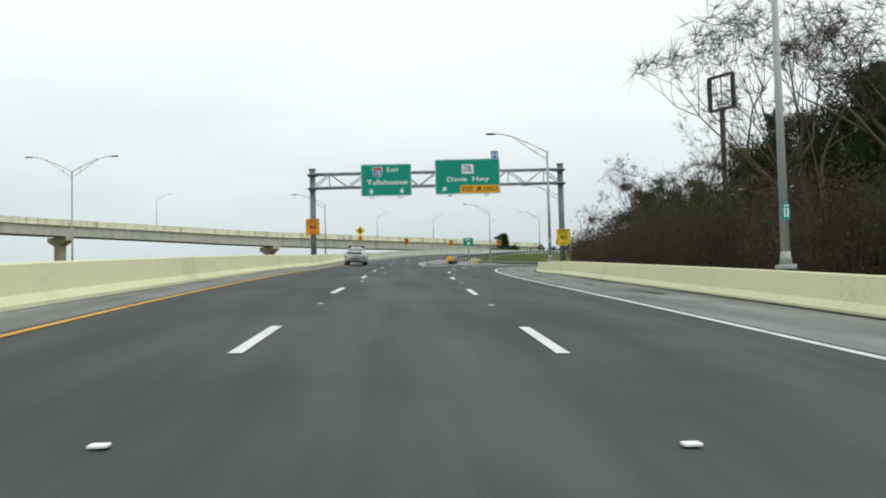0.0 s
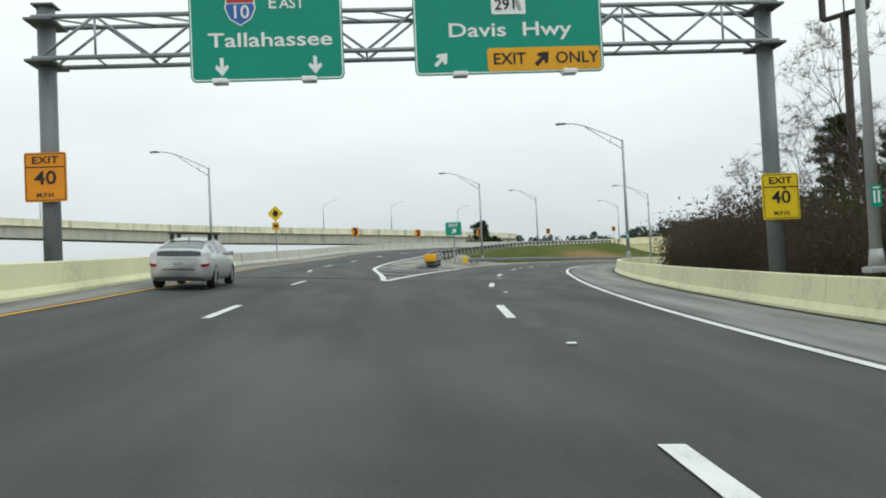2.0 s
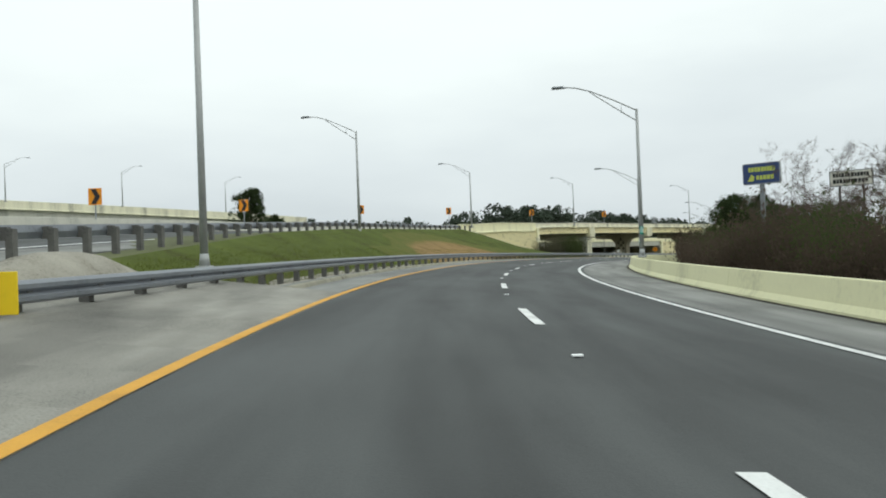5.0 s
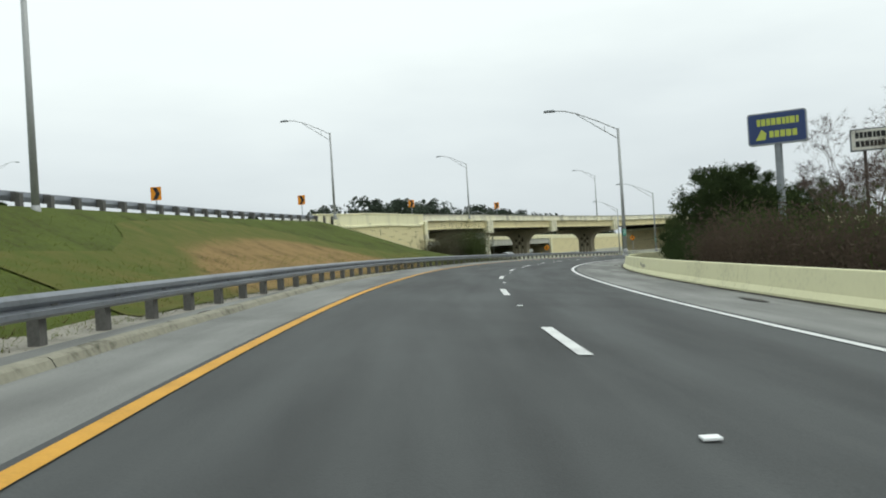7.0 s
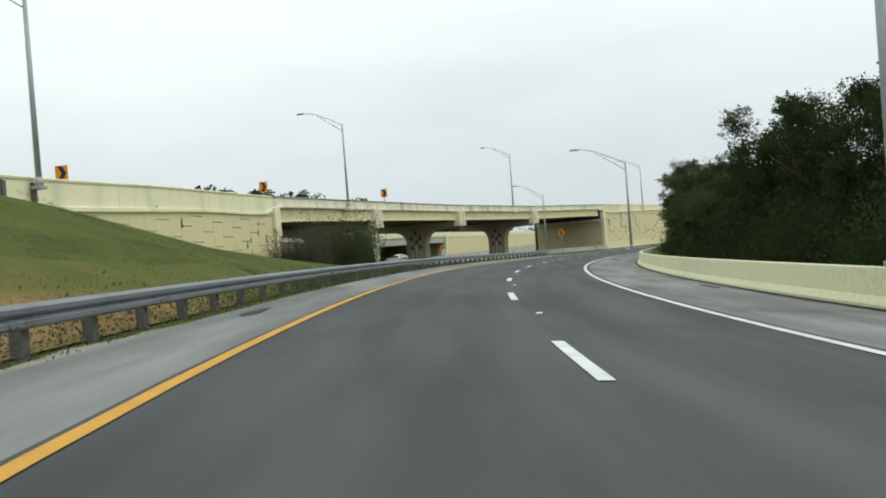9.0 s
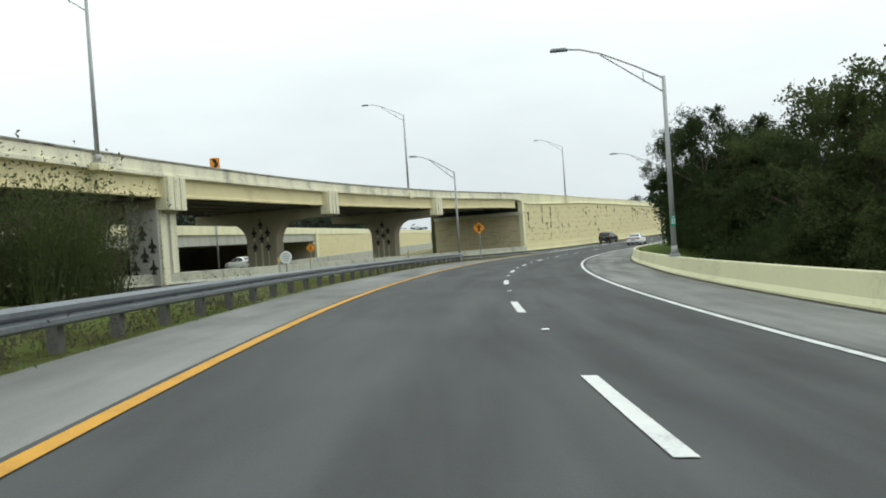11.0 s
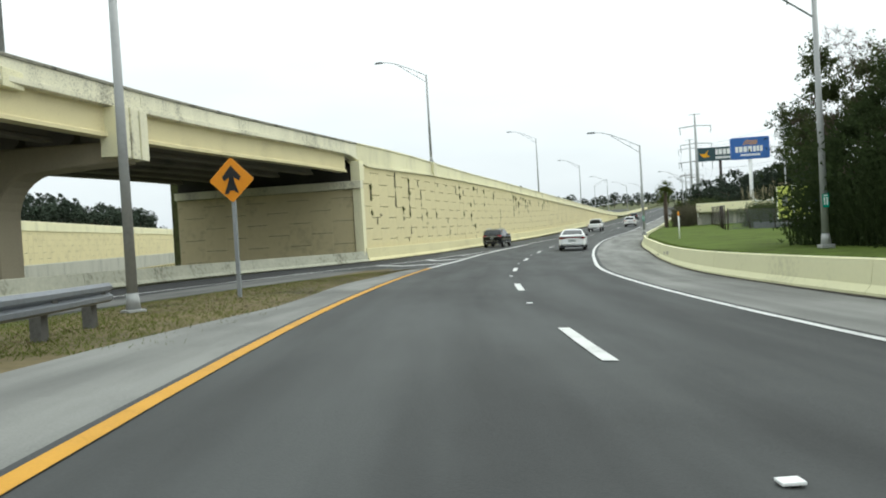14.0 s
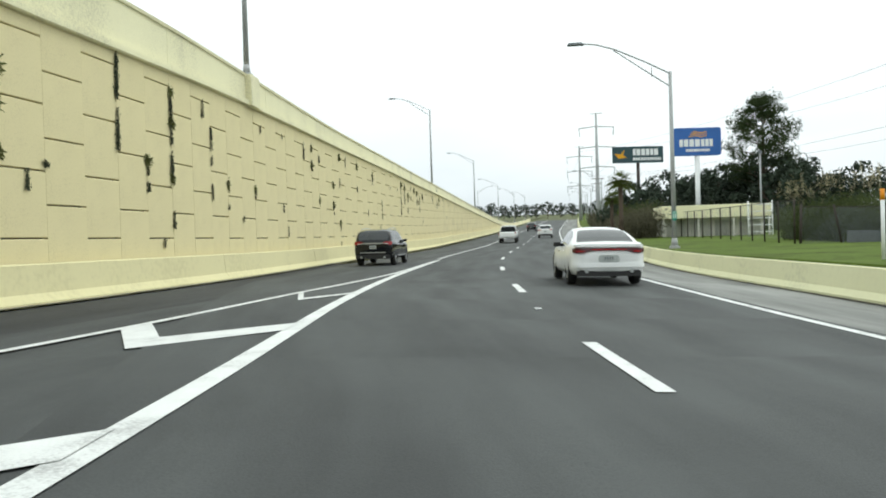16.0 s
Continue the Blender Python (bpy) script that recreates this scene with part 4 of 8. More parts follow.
def retaining_wall(name, s0, s1, foot, label, keep):
    root = empty(name, Matrix.Identity(4), label, "wall", "", "structure")
    def body(s):
        n = PARAPET(s) - 0.18
        p = lambda d, z: Vector((*at(s, n - d).xy, z))
        return [p(0, foot(s) - 0.6), p(0, PARAPET_LIP(s) + 0.2), p(0.3, PARAPET_LIP(s) + 0.2), p(0.3, foot(s) - 0.6)]
    part("backing", finish(sweep(s0, s1, 2.0, body, True)), grime, root, "dark joints behind the panels")
    rest = []
    for i, (p, yaw, s) in enumerate(wall_line(s0, s1 - 0.2, -0.11)):
        z = foot(s) - 0.5 - (PANEL / 2 if i % 2 else 0.0) - 0.3
        while z < PARAPET_LIP(s) + 0.05:
            m = pose(p.x, p.y, z, 0, 0, yaw)
            tall = z + PANEL < PARAPET_TOP(s) - 0.3
            if z + PANEL > foot(s) + 0.2:
                if keep(s):
                    ob = new("panel", FULL_PANEL if tall else HALF_PANEL)
                    ob.parent = root
                    ob.matrix_world = m
                else:
                    rest.append((m, PANEL if tall else PANEL / 2))
                WALL_SPOTS.append((m, s))
            z += PANEL
    if rest:
        bm = bmesh.new()
        for m, high in rest:
            box(bm, -PANEL / 2 + 0.006, PANEL / 2 - 0.006, -0.14, 0, 0, high - 0.026, m)
        tagged(part("far_panels", bm, panel_cream, root), "far cream wall panels", kind="stuff")
    return root


bpy.context.view_layer.update()
foot_b = lambda s: side_at(s, -7.6).z
foot_a = lambda s: at(s, -5).z
retaining_wall("wall_east", 322.4, 500, foot_b, "tan retaining wall of staggered concrete panels with slit joints", lambda s: s < 395)
retaining_wall("wall_west", 205, 235.6, lambda s: at(s, -5).z + max(0, (236 - s) * 0.09), "tan panelled abutment wall above a grass bank", lambda s: True)


def abutment(s, facing, label):
    """The panelled wall across the road under the end of the bridge, with a cap beam."""
    ground = along(s)[2] - 0.4
    width = PARAPET(s) - BARRIER_L(s) + (1.0 if facing > 0 else -0.4)
    root = empty("abutment", pose(*inner(s, 0, ground), 0, 0, heading(s)), label, "abutment", "", "structure")
    top = MAIN_Z(s) - 2.15 - ground
    f = facing
    part("backing", boxed(-width, -0.2, min(0, -f * 0.5), max(0, -f * 0.5), 0, top + 1.6), grime, root)
    part("end_panel", boxed(-width - 0.03, -width, *((-0.5, 0.145) if f > 0 else (-0.145, 0.5)), 0, top), abutment_concrete, root)
    k, x = 0, -0.35
    while x > -width + 0.2:
        z = 0.3 - (PANEL / 2 if k % 2 else 0)
        while z < top - 0.1:
            h = min(PANEL, top - z)
            bm = boxed(max(x - PANEL, -width) + 0.005, x, -0.07, 0.07, max(z, 0), z + h - 0.026, 0, pose(0, f * 0.07, 0))
            part("panel", bm, abutment_concrete, root)
            z += PANEL
        x -= PANEL
        k += 1
    part("cap_beam", boxed(-width, 0.35, -0.3, 0.55 if f > 0 else 0.3, 0, 0.5, 0.03, pose(0, 0.0 if f > 0 else -0.25, top)), cream_old, root, "pale concrete cap beam")
    part("corner_post", boxed(-0.28, 0.3, -0.35, 0.35, 0, top, 0.04), cream, root, "cream concrete corner post")
    part("end_pilaster", boxed(-0.30, 0.34, -0.5, 0.5, top + 0.5, PARAPET_LIP(s) - ground, 0.04), cream, root, "cream end pilaster")
    return root


abutment(236.3, 1, "panelled concrete abutment in the shade of the bridge")
abutment(322.0, -1, "panelled tan concrete abutment under the bridge end")


def wall_plants():
    """Weeds and moss rooted in the wall's joints."""
    rng = random.Random(11)
    verts, faces = [], []
    spots = [w for w in WALL_SPOTS if w[1] < 400]
    runs = []
    for _ in range(60):
        m, s = rng.choice(spots)
        edge = rng.choice((-0.75, 0.75, 0.75, 0.1))
        runs.append((m, edge, rng.uniform(0, 1.4) if abs(edge) > 0.5 else 0.0, rng.uniform(0.1, 0.6)))
    for s_at, z_at, tall in ((326.6, 8.3, 2.3), (330.2, 8.4, 1.9), (328.8, 5.9, 0.9), (327.9, 8.5, 1.2), (333.0, 7.4, 1.3), (337.8, 5.6, 0.4), (331.0, 6.8, 1.3), (345.4, 8.4, 0.9), (347.0, 8.5, 1.0), (352.5, 8.4, 0.6), (346.2, 7.6, 0.6), (356, 7.0, 0.5), (361.0, 8.0, 0.8), (363.5, 6.3, 0.8), (350.0, 5.5, 0.6), (352.0, 4.4, 0.4), (370.5, 8.3, 1.2), (371.0, 7.0, 1.6), (373.0, 8.2, 1.9), (374.5, 7.0, 1.4), (376.0, 8.1, 1.3), (378.0, 8.2, 1.7), (380.0, 7.4, 1.5), (382.5, 8.0, 1.0), (387.0, 7.8, 0.8), (391.0, 7.7, 1.2), (392.5, 7.6, 0.8), (324.4, 5.6, 0.3)):
        m = min(spots, key=lambda w: (w[1] - s_at) ** 2 + (w[0].translation.z - z_at) ** 2)[0]
        z = z_at - m.translation.z
        for k in range(4):
            run = tall * rng.uniform(0.12, 0.34)
            runs.append((m, 0.75 + rng.gauss(0, 0.02), z - tall * rng.random() * 0.8, run))
        runs.append((m, 0.75, z - tall * 0.75, tall * 0.25))
    for m, edge, z0, tall in runs:
        for _ in range(int(60 * tall / 0.3)):
            drop = rng.uniform(0, 1) ** 0.8
            c = m @ Vector((edge + rng.gauss(0, 0.02 + 0.05 * drop * rng.random()), -0.15 - abs(rng.gauss(0, 0.02)), z0 - drop * tall))
            a, r = rng.uniform(0, math.tau), rng.uniform(0.010, 0.036)
            base = len(verts)
            for q in range(3):
                o = m.to_3x3() @ Vector((r * math.cos(a + q * 2.1), rng.uniform(-0.03, 0.0), r * math.sin(a + q * 2.1) * 1.6))
                verts.append(c + o)
            faces.append((base, base + 1, base + 2))
    me = bpy.data.meshes.new("wall_weeds")
    me.from_pydata(verts, [], faces)
    me.materials.append(weed_dark)
    tagged(new("wall_weeds", me), "dark weeds and moss growing in wall joints", "weeds", "", "stuff")
    verts, faces = [], []
    for s_at, z_at, size in ((323.2, 7.35, 1.2), (323.6, 6.6, 0.8), (323.3, 5.6, 0.7), (328.8, 5.9, 0.9), (330.3, 5.5, 0.8), (330.4, 7.2, 1.0), (330.2, 8.1, 0.8), (334.2, 5.6, 0.6), (338.0, 5.6, 0.6), (346.0, 8.2, 0.9), (352.5, 8.3, 0.9), (347.4, 5.6, 0.6), (346.5, 7.3, 0.9), (350, 6.6, 0.8), (350, 5.5, 0.8), (352, 4.5, 0.7), (356, 8.2, 1.0), (361, 7.9, 0.8), (370.5, 8.0, 1.1), (372.5, 7.7, 1.2), (374.5, 7.2, 1.1), (376.5, 7.8, 1.0), (378.5, 7.6, 1.2), (381, 7.4, 1.0), (391.5, 7.6, 1.0)):
        m = min(spots, key=lambda w: (w[1] - s_at) ** 2 + (w[0].translation.z - z_at) ** 2)[0]
        root_at = m @ Vector((0.75, -0.14, z_at - m.translation.z))
        for _ in range(80):
            d = m.to_3x3() @ Vector((rng.gauss(0, 1), -abs(rng.gauss(0.3, 0.35)), rng.gauss(0.1, 0.75))).normalized()
            d *= size * rng.uniform(0.05, 0.24)
            side = d.cross(Vector((rng.gauss(0, 1), rng.gauss(0, 1), 1))).normalized() * 0.016
            foot = root_at + m.to_3x3() @ Vector((rng.gauss(0, 0.05), -0.01, rng.gauss(-0.06, 0.09)))
            base = len(verts)
            verts += [foot - side, foot + side, foot + d * 0.6 + side * 1.3, foot + d - Vector((0, 0, 0.05 * size))]
            faces += [(base, base + 1, base + 2), (base, base + 2, base + 3)]
    me = bpy.data.meshes.new("wall_weeds")
    me.from_pydata(verts, [], faces)
    me.materials.append(weed_green)
    tagged(new("wall_weeds", me), "small green weeds rooted in wall joints", "weeds", "", "stuff")


wall_plants()


# ---- the farther bridge and wall behind, parallel to the first ----
def far_bridge():
    yaw = math.degrees(math.atan2(0.647, 0.763))
    m = pose(138.0, 319.5, 0, 0, 0, yaw)
    root = empty("far_bridge", m, "pale concrete bridge of the opposite carriageway", "bridge", "", "structure")
    part("parapet", boxed(-95, 0.3, -0.05, 0.3, 7.0, 8.05, 0.03), cream, root)
    part("girder", boxed(-95, -1.2, 0.15, 0.7, 5.75, 7.0), pale_concrete, root, "pale grey fascia girder")
    # Deck made extra wide and coloured dark to keep the space below dim.
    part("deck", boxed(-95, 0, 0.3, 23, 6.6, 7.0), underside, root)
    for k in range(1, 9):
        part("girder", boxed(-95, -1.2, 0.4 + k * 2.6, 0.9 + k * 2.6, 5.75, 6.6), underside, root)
    # Added wall, not a known part; blocks skylight under the deck.
    part("rear_light_block", boxed(-95, 0.0, 23, 23.6, 0.5, 7.0), underside, root, "added dark-coloured wall that blocks light behind the bridge")
    # Added bank; shade under the bridge is put into its dark colour.
    part("verge", boxed(-95, -0.6, 9, 23, 0.4, 1.9, 0.3), dirt_and_shade, root, "added earth bank with the bridge's shade in its dark colour")
    part("end_post", boxed(-0.6, 0.6, -0.15, 0.4, 2.0, 7.6, 0.04), cream, root)
    part("abutment_face", boxed(-0.6, 0.0, 0.3, 23, 1.0, 6.0), pier_concrete, root)
    part("cap_beam", boxed(-1.6, 0.0, 0.2, 23, 5.1, 5.6, 0.03), pale_concrete, root)
    # Columns set back and coloured dark to sink into the shade.
    for x in (-26, -52):
        part("column", boxed(x - 0.8, x + 0.8, 14, 17, 1.0, 5.8, 0.1), underside, root)
    wall = empty("wall_north", m, "far tan retaining wall of concrete panels", "wall", "", "structure")
    part("backing", boxed(0.6, 190, 0.14, 0.5, 0.5, 7.2), grime, wall)
    part("parapet", boxed(0.4, 190, -0.1, 0.3, 6.9, 8.05, 0.03), cream, wall)
    bm = bmesh.new()
    for i in range(120):
        z = 0.6 - (0.75 if i % 2 else 0)
        while z < 6.9:
            box(bm, 0.65 + i * 1.5, 0.65 + i * 1.5 + 1.488, 0.0, 0.14, z, z + 1.474)
            z += 1.5
    tagged(part("panels", bm, panel_cream, wall), "tan concrete wall panels", kind="stuff")
    part("foot_barrier", boxed(-95, 190, -4.8, -4.4, 1.2, 3.1, 0.05), pale_concrete, wall, "pale barrier at the foot of the wall")


far_bridge()


# ---- the long flyover in the distance ----
FLY = [(-170, 80, 21.2), (-135, 145, 20.8), (-110, 190, 20.3), (-85, 220, 19.5), (-57, 243, 18.3), (-7, 278, 17.0), (30, 308, 15.9)]


def flyover():
    root = empty("flyover", Matrix.Identity(4), "long cream concrete flyover on hammerhead piers", "flyover", "", "structure")
    pts = [Vector(p) for p in FLY]
    dense = []
    for i in range(len(pts) - 1):
        p0, p1, p2, p3 = pts[max(i - 1, 0)], pts[i], pts[i + 1], pts[min(i + 2, len(pts) - 1)]
        for k in range(8):
            u = k / 8
            dense.append(0.5 * ((2 * p1) + (p2 - p0) * u + (2 * p0 - 5 * p1 + 4 * p2 - p3) * u * u + (3 * p1 - p0 - 3 * p2 + p3) * u**3))
    dense.append(pts[-1])
    def run(name, section, material):
        bm = bmesh.new()
        prev = None
        for i, p in enumerate(dense):
            d = (dense[min(i + 1, len(dense) - 1)] - dense[max(i - 1, 0)]).normalized()
            r = Vector((d.y, -d.x, 0)).normalized()
            row = [bm.verts.new(p + r * n + Vector((0, 0, z))) for n, z in section]
            if prev:
                for j in range(len(row)):
                    bm.faces.new((prev[j], prev[(j + 1) % len(row)], row[(j + 1) % len(row)], row[j]))
            prev = row
        part(name, finish(bm), material, root)
    run("parapet", [(0, 0), (-0.3, 0), (-0.3, -1.6), (0.1, -1.6), (0.1, -1.4), (0, -1.35)], cream_old)
    run("deck", [(-0.3, -0.9), (-11, -0.9), (-11, -1.3), (-0.3, -1.3)], underside)
    run("girder", [(-0.45, -1.1), (-0.8, -1.1), (-0.8, -4.2), (-0.45, -4.2)], pale_concrete)
    run("inner_girder", [(-4, -1.3), (-7, -1.3), (-7, -4.2), (-4, -4.2)], underside)
    for i in (10, 19, 32):
        p = dense[i]
        d = (dense[i + 1] - dense[i - 1]).normalized()
        yaw = math.degrees(math.atan2(d.y, d.x)) - 90
        h = p.z - 4.2 - GROUND_Z
        out = [(-1.2, -0.5), (1.2, -0.5), (1.3, h - 2.4), (5.4, h - 1.1), (5.4, h), (-5.4, h), (-5.4, h - 1.1), (-1.3, h - 2.4)]
        bm = moved(prism(out, 2.0, -1.0), 0, 0, 0, pose(p.x, p.y, GROUND_Z, 0, 0, yaw) @ pose(-5.5, 0, 0))
        part("pier", bm, pier_concrete, root, "brown-stained hammerhead pier")


flyover()


# ---- guardrails ----
RAIL_SECTION = [(0.0, 0.46), (0.05, 0.50), (0.05, 0.56), (-0.02, 0.61), (0.05, 0.66), (0.05, 0.72), (0.0, 0.77), (-0.02, 0.77), (-0.05, 0.61), (-0.02, 0.46)]


def guardrail(s0, s1, line, side, label, place=at, gap=1.9, low=0.0):
    """A corrugated rail on posts; side +1 shows its face to the right."""
    root = empty("guardrail", Matrix.Identity(4), label, "guardrail", "", "structure")
    s = s0
    while s < s1 - 0.4:
        e = min(s + 7.6, s1)
        bm = sweep(s, e + 0.02, 1.9, lambda q: [place(q, line(q) + side * dx, dz + 0.02 - low) for dx, dz in RAIL_SECTION], True)
        part("rail", finish(bm), rail_steel, root)
        s = e
    me = None
    for s in steps(s0 + 0.5, s1 - 0.3, gap):
        p = place(s, line(s) - side * 0.24, -low)
        if me is None:
            bm = boxed(-0.08, 0.08, -0.1, 0.1, -0.3, 0.72, 0.01)
            box(bm, 0.04, 0.24, -0.08, 0.08, 0.48, 0.76)
            me = bpy.data.meshes.new("post")
            bm.to_mesh(me)
            bm.free()
            me.materials.append(post_wood)
        ob = new("post", me)
        ob.parent = root
        ob.matrix_world = pose(*p, 0, 0, heading(s) + (0 if side > 0 else 180))
    return root


ramp_rail = guardrail(117, 283.9, curve([(117, -5.15), (122, -4.9), (128, -4.75), (160, -4.6), (190, -4.95), (220, -4.75), (255, -4.55), (280, -4.9), (286, -5.5)]), 1, "galvanised guardrail on weathered posts beside the ramp", low=0.19)
end_plate = part("end_plate", boxed(-0.24, 0.24, -0.03, 0.0, 0.18, 0.72, 0.01), sign_yellow, ramp_rail, "small yellow reflective plate")
end_plate.matrix_world = pose(*at(116.9, -5.2), 0, 0, heading(117))
guardrail(103.6, 209, RAIL_R, -1, "galvanised guardrail along the top of the grass bank", main_at)


def attenuator():
    base = Vector((-1.62, 96.75, 0))
    base.z = split_at(96.6, -3.75, 0.03).z
    root = empty("crash_cushion", pose(*base, 2, 0, -4.5), "galvanised crash cushion with an amber plastic nose", "crash cushion")
    nose = part("nose", boxed(-0.38, 0.38, 0, 0.62, 0.43, 0.92, 0.05), amber, root, "amber plastic nose", True)
    part("rib", boxed(-0.39, 0.39, 0.5, 0.56, 0.45, 0.90, 0.015), amber, nose)
    for k in range(6):
        y = 0.55 + k * 0.98
        for sx in (-1, 1):
            out = [(0.36, 0.46), (0.41, 0.50), (0.41, 0.58), (0.345, 0.62), (0.345, 0.64), (0.41, 0.67), (0.41, 0.75), (0.345, 0.78), (0.345, 0.80), (0.41, 0.84), (0.41, 0.91), (0.36, 0.94), (0.33, 0.94), (0.33, 0.46)]
            grow = 1.0 + 0.02 * k
            bm = prism([(sx * x * grow, z) for x, z in out], 1.10, y)
            part("side_panel", bm, galv, root, "corrugated galvanised side panel")
        part("frame", boxed(-0.32, 0.32, y + 0.1, y + 0.2, 0.16, 0.93, 0.02), galv_dark, root)
        part("top_plate", boxed(-0.30, 0.30, y + 0.3, y + 0.8, 0.90, 0.925, 0.01), galv, root)
        for sx in (-0.22, 0.22) if k else ():
            leg = boxed(sx - 0.05, sx + 0.05, y + 0.05, y + 0.25, 0.05, 0.5, 0.01)
            box(leg, sx - 0.12, sx + 0.12, y - 0.02, y + 0.34, 0.04, 0.12)
            part("leg", leg, rust_brown, root)
    part("backup_post", boxed(-0.36, 0.36, 6.4, 6.6, 0.0, 0.95, 0.03), galv_dark, root)
    part("base_rail", boxed(-0.06, 0.06, 1.2, 6.5, 0.03, 0.15, 0.02), rust_brown, root)


attenuator()


# ---- street lamps ----
def lamp_meshes(height, twin):
    parts = []
    bm = bmesh.new()
    tube(bm, [(0, 0, 0), (0, 0, height)], [0.115, 0.075], 10)
    parts.append(("pole", bm, pole_mat, ""))
    bm = boxed(-0.2, 0.2, -0.2, 0.2, 0, 0.12, 0.03)
    tube(bm, [(0, 0, 0.1), (0, 0, 0.45)], [0.16, 0.12], 10)
    parts.append(("base", bm, pole_mat, ""))
    for side in ((-1, 1) if twin else (-1,)):
        bm = bmesh.new()
        up = [(0, 0, height - 0.08), (side * 1.1, 0, height + 0.5), (side * 2.4, 0, height + 1.1), (side * 3.2, 0, height + 1.34), (side * 3.8, 0, height + 1.4)]
        tube(bm, up, 0.034, 6)
        tube(bm, [(0, 0, height - 0.65), (side * 1.2, 0, height + 0.18), (side * 2.45, 0, height + 1.06)], 0.028, 6)
        tube(bm, [(side * 0.8, 0, height + 0.22), (side * 0.8, 0, height - 0.18)], 0.02, 5)
        parts.append(("arm", bm, pole_mat, ""))
        bm = bmesh.new()
        box(bm, -0.38, 0.38, -0.15, 0.15, -0.06, 0.07)
        for v in bm.verts:
            if v.co.z > 0:
                v.co.x *= 0.8
                v.co.y *= 0.6
        bmesh.ops.bevel(bm, geom=bm.edges[:], offset=0.03, segments=2, affect="EDGES")
        moved(bm, side * 4.1, 0, height + 1.4)
        parts.append(("luminaire", bm, galv_dark, "grey cobra-head luminaire"))
    return parts


def street_lamp(p, yaw, height, label, group, twin=False, plate=False):
    root = empty("street_lamp", pose(*p, 0, 0, yaw), label, "street lamp", group)
    for name, bm, mat, lab in lamp_meshes(height, twin):
        part(name, bm, mat, root, lab, name in ("pole",))
    if plate:
        tag = part("number_plate", prism(rounded(0.19, 0.42, 0.02), 0.015, -0.14), sign_green, root, "small green plate with a white number")
        for x in (-0.04, 0.04):
            part("digit", boxed(x - 0.018, x + 0.018, -0.146, -0.141, -0.13, 0.1), sign_white, tag)
        part("rule", boxed(-0.06, 0.06, -0.146, -0.141, 0.14, 0.17), sign_white, tag)
        tag.location.z = 1.45
    return root


BARRIER_LAMP = "grey aluminium street lamp with a bracket arm on a concrete barrier"
BANK_LAMP = "grey aluminium street lamp with a bracket arm above the grass bank"
for x, y, z, h, s in ((at(20.0, 9.5).x, at(20, 9.5).y, at(20, 9.5).z + 0.82, 8.3, 20), (6.38, 58.88, 2.65, 8.15, 59), (11.9, 98.0, 3.6, 8.1, 100), (26.85, 144.2, 4.2, 7.95, 151), (48.1, 180.2, 4.1, 7.85, 194), (84.3, 218.3, 3.5, 7.3, 249), (123.0, 241.7, 2.75, 7.65, 296)):
    street_lamp(Vector((x, y, z)), heading(s), h, BARRIER_LAMP, "lamps along the ramp", False, True)
street_lamp(Vector((164.2, 261.2, 2.65)), heading(345), 7.8, "grey street lamp on the grass behind the barrier", "lamps along the ramp", False, True)
for k in range(2, 6):
    street_lamp(at(342 + 46 * k, 12.2, 0.6), heading(345 + 46 * k), 7.8, "grey street lamp on the grass behind the barrier", "lamps along the ramp")
for x, y, z, h, s in ((4.4, 129.2, 4.5, 8.2, 128), (16.0, 166.87, 6.6, 7.9, 166), (38.5, 206.0, 8.35, 7.35, 208), (69.7, 239.3, 9.4, 7.75, 251), (109.56, 262.36, 9.6, 8.0, 294), (206.8, 291.55, 8.05, 9.2, 392)):
    street_lamp(Vector((x, y, z)), heading(s), h, BANK_LAMP, "lamps along the main road")
for k in range(1, 5):
    street_lamp(main_at(392 + 48 * k, -8.2, 0.9), heading(392 + 48 * k), 8.2, BANK_LAMP, "lamps along the main road")
wl = at(338.1, PARAPET(338.1) - 0.05)
street_lamp(Vector((wl.x, wl.y, PARAPET_TOP(338.1) - 0.01)), heading(339), 7.45, "grey aluminium street lamp on the parapet of the retaining wall", "lamps along the main road")
street_lamp(Vector((106.4, 252.5, 2.62)), heading(288) + 45, 8.1, "grey street lamp at the end of the guardrail", "lamps along the ramp")
street_lamp(Vector((-38.2, 77.3, GROUND_Z)), 5, 15.0, "tall grey twin-arm street lamp beyond the barrier", "far lamps", True)
street_lamp(Vector((-18.3, 106.2, 4.0)), 0, 8.2, "grey street lamp behind the highway barrier", "far lamps")
for x, y, z, h in ((-88, 228, 19.4, 8.5), (-28, 262, 17.2, 6.6), (-10, 274, 16.9, 6.8), (-118, 178, 20.2, 8.0), (10, 292, 16.3, 7.0)):
    street_lamp(Vector((x, y, z)), 35 + 180, h, "grey street lamp on the distant flyover", "far lamps")
for s, n in ((300, -40),):
    street_lamp(Vector((*at(s, n).xy, 2.4)), heading(s), 9.5, "grey street lamp beside the far carriageway", "far lamps")
for s, n, z in ((540, -19, 7.5),):
    p = at(s, n)
    street_lamp(Vector((p.x, p.y, z)), heading(s) + 180, 9.0, "grey street lamp on the opposite carriageway", "far lamps")


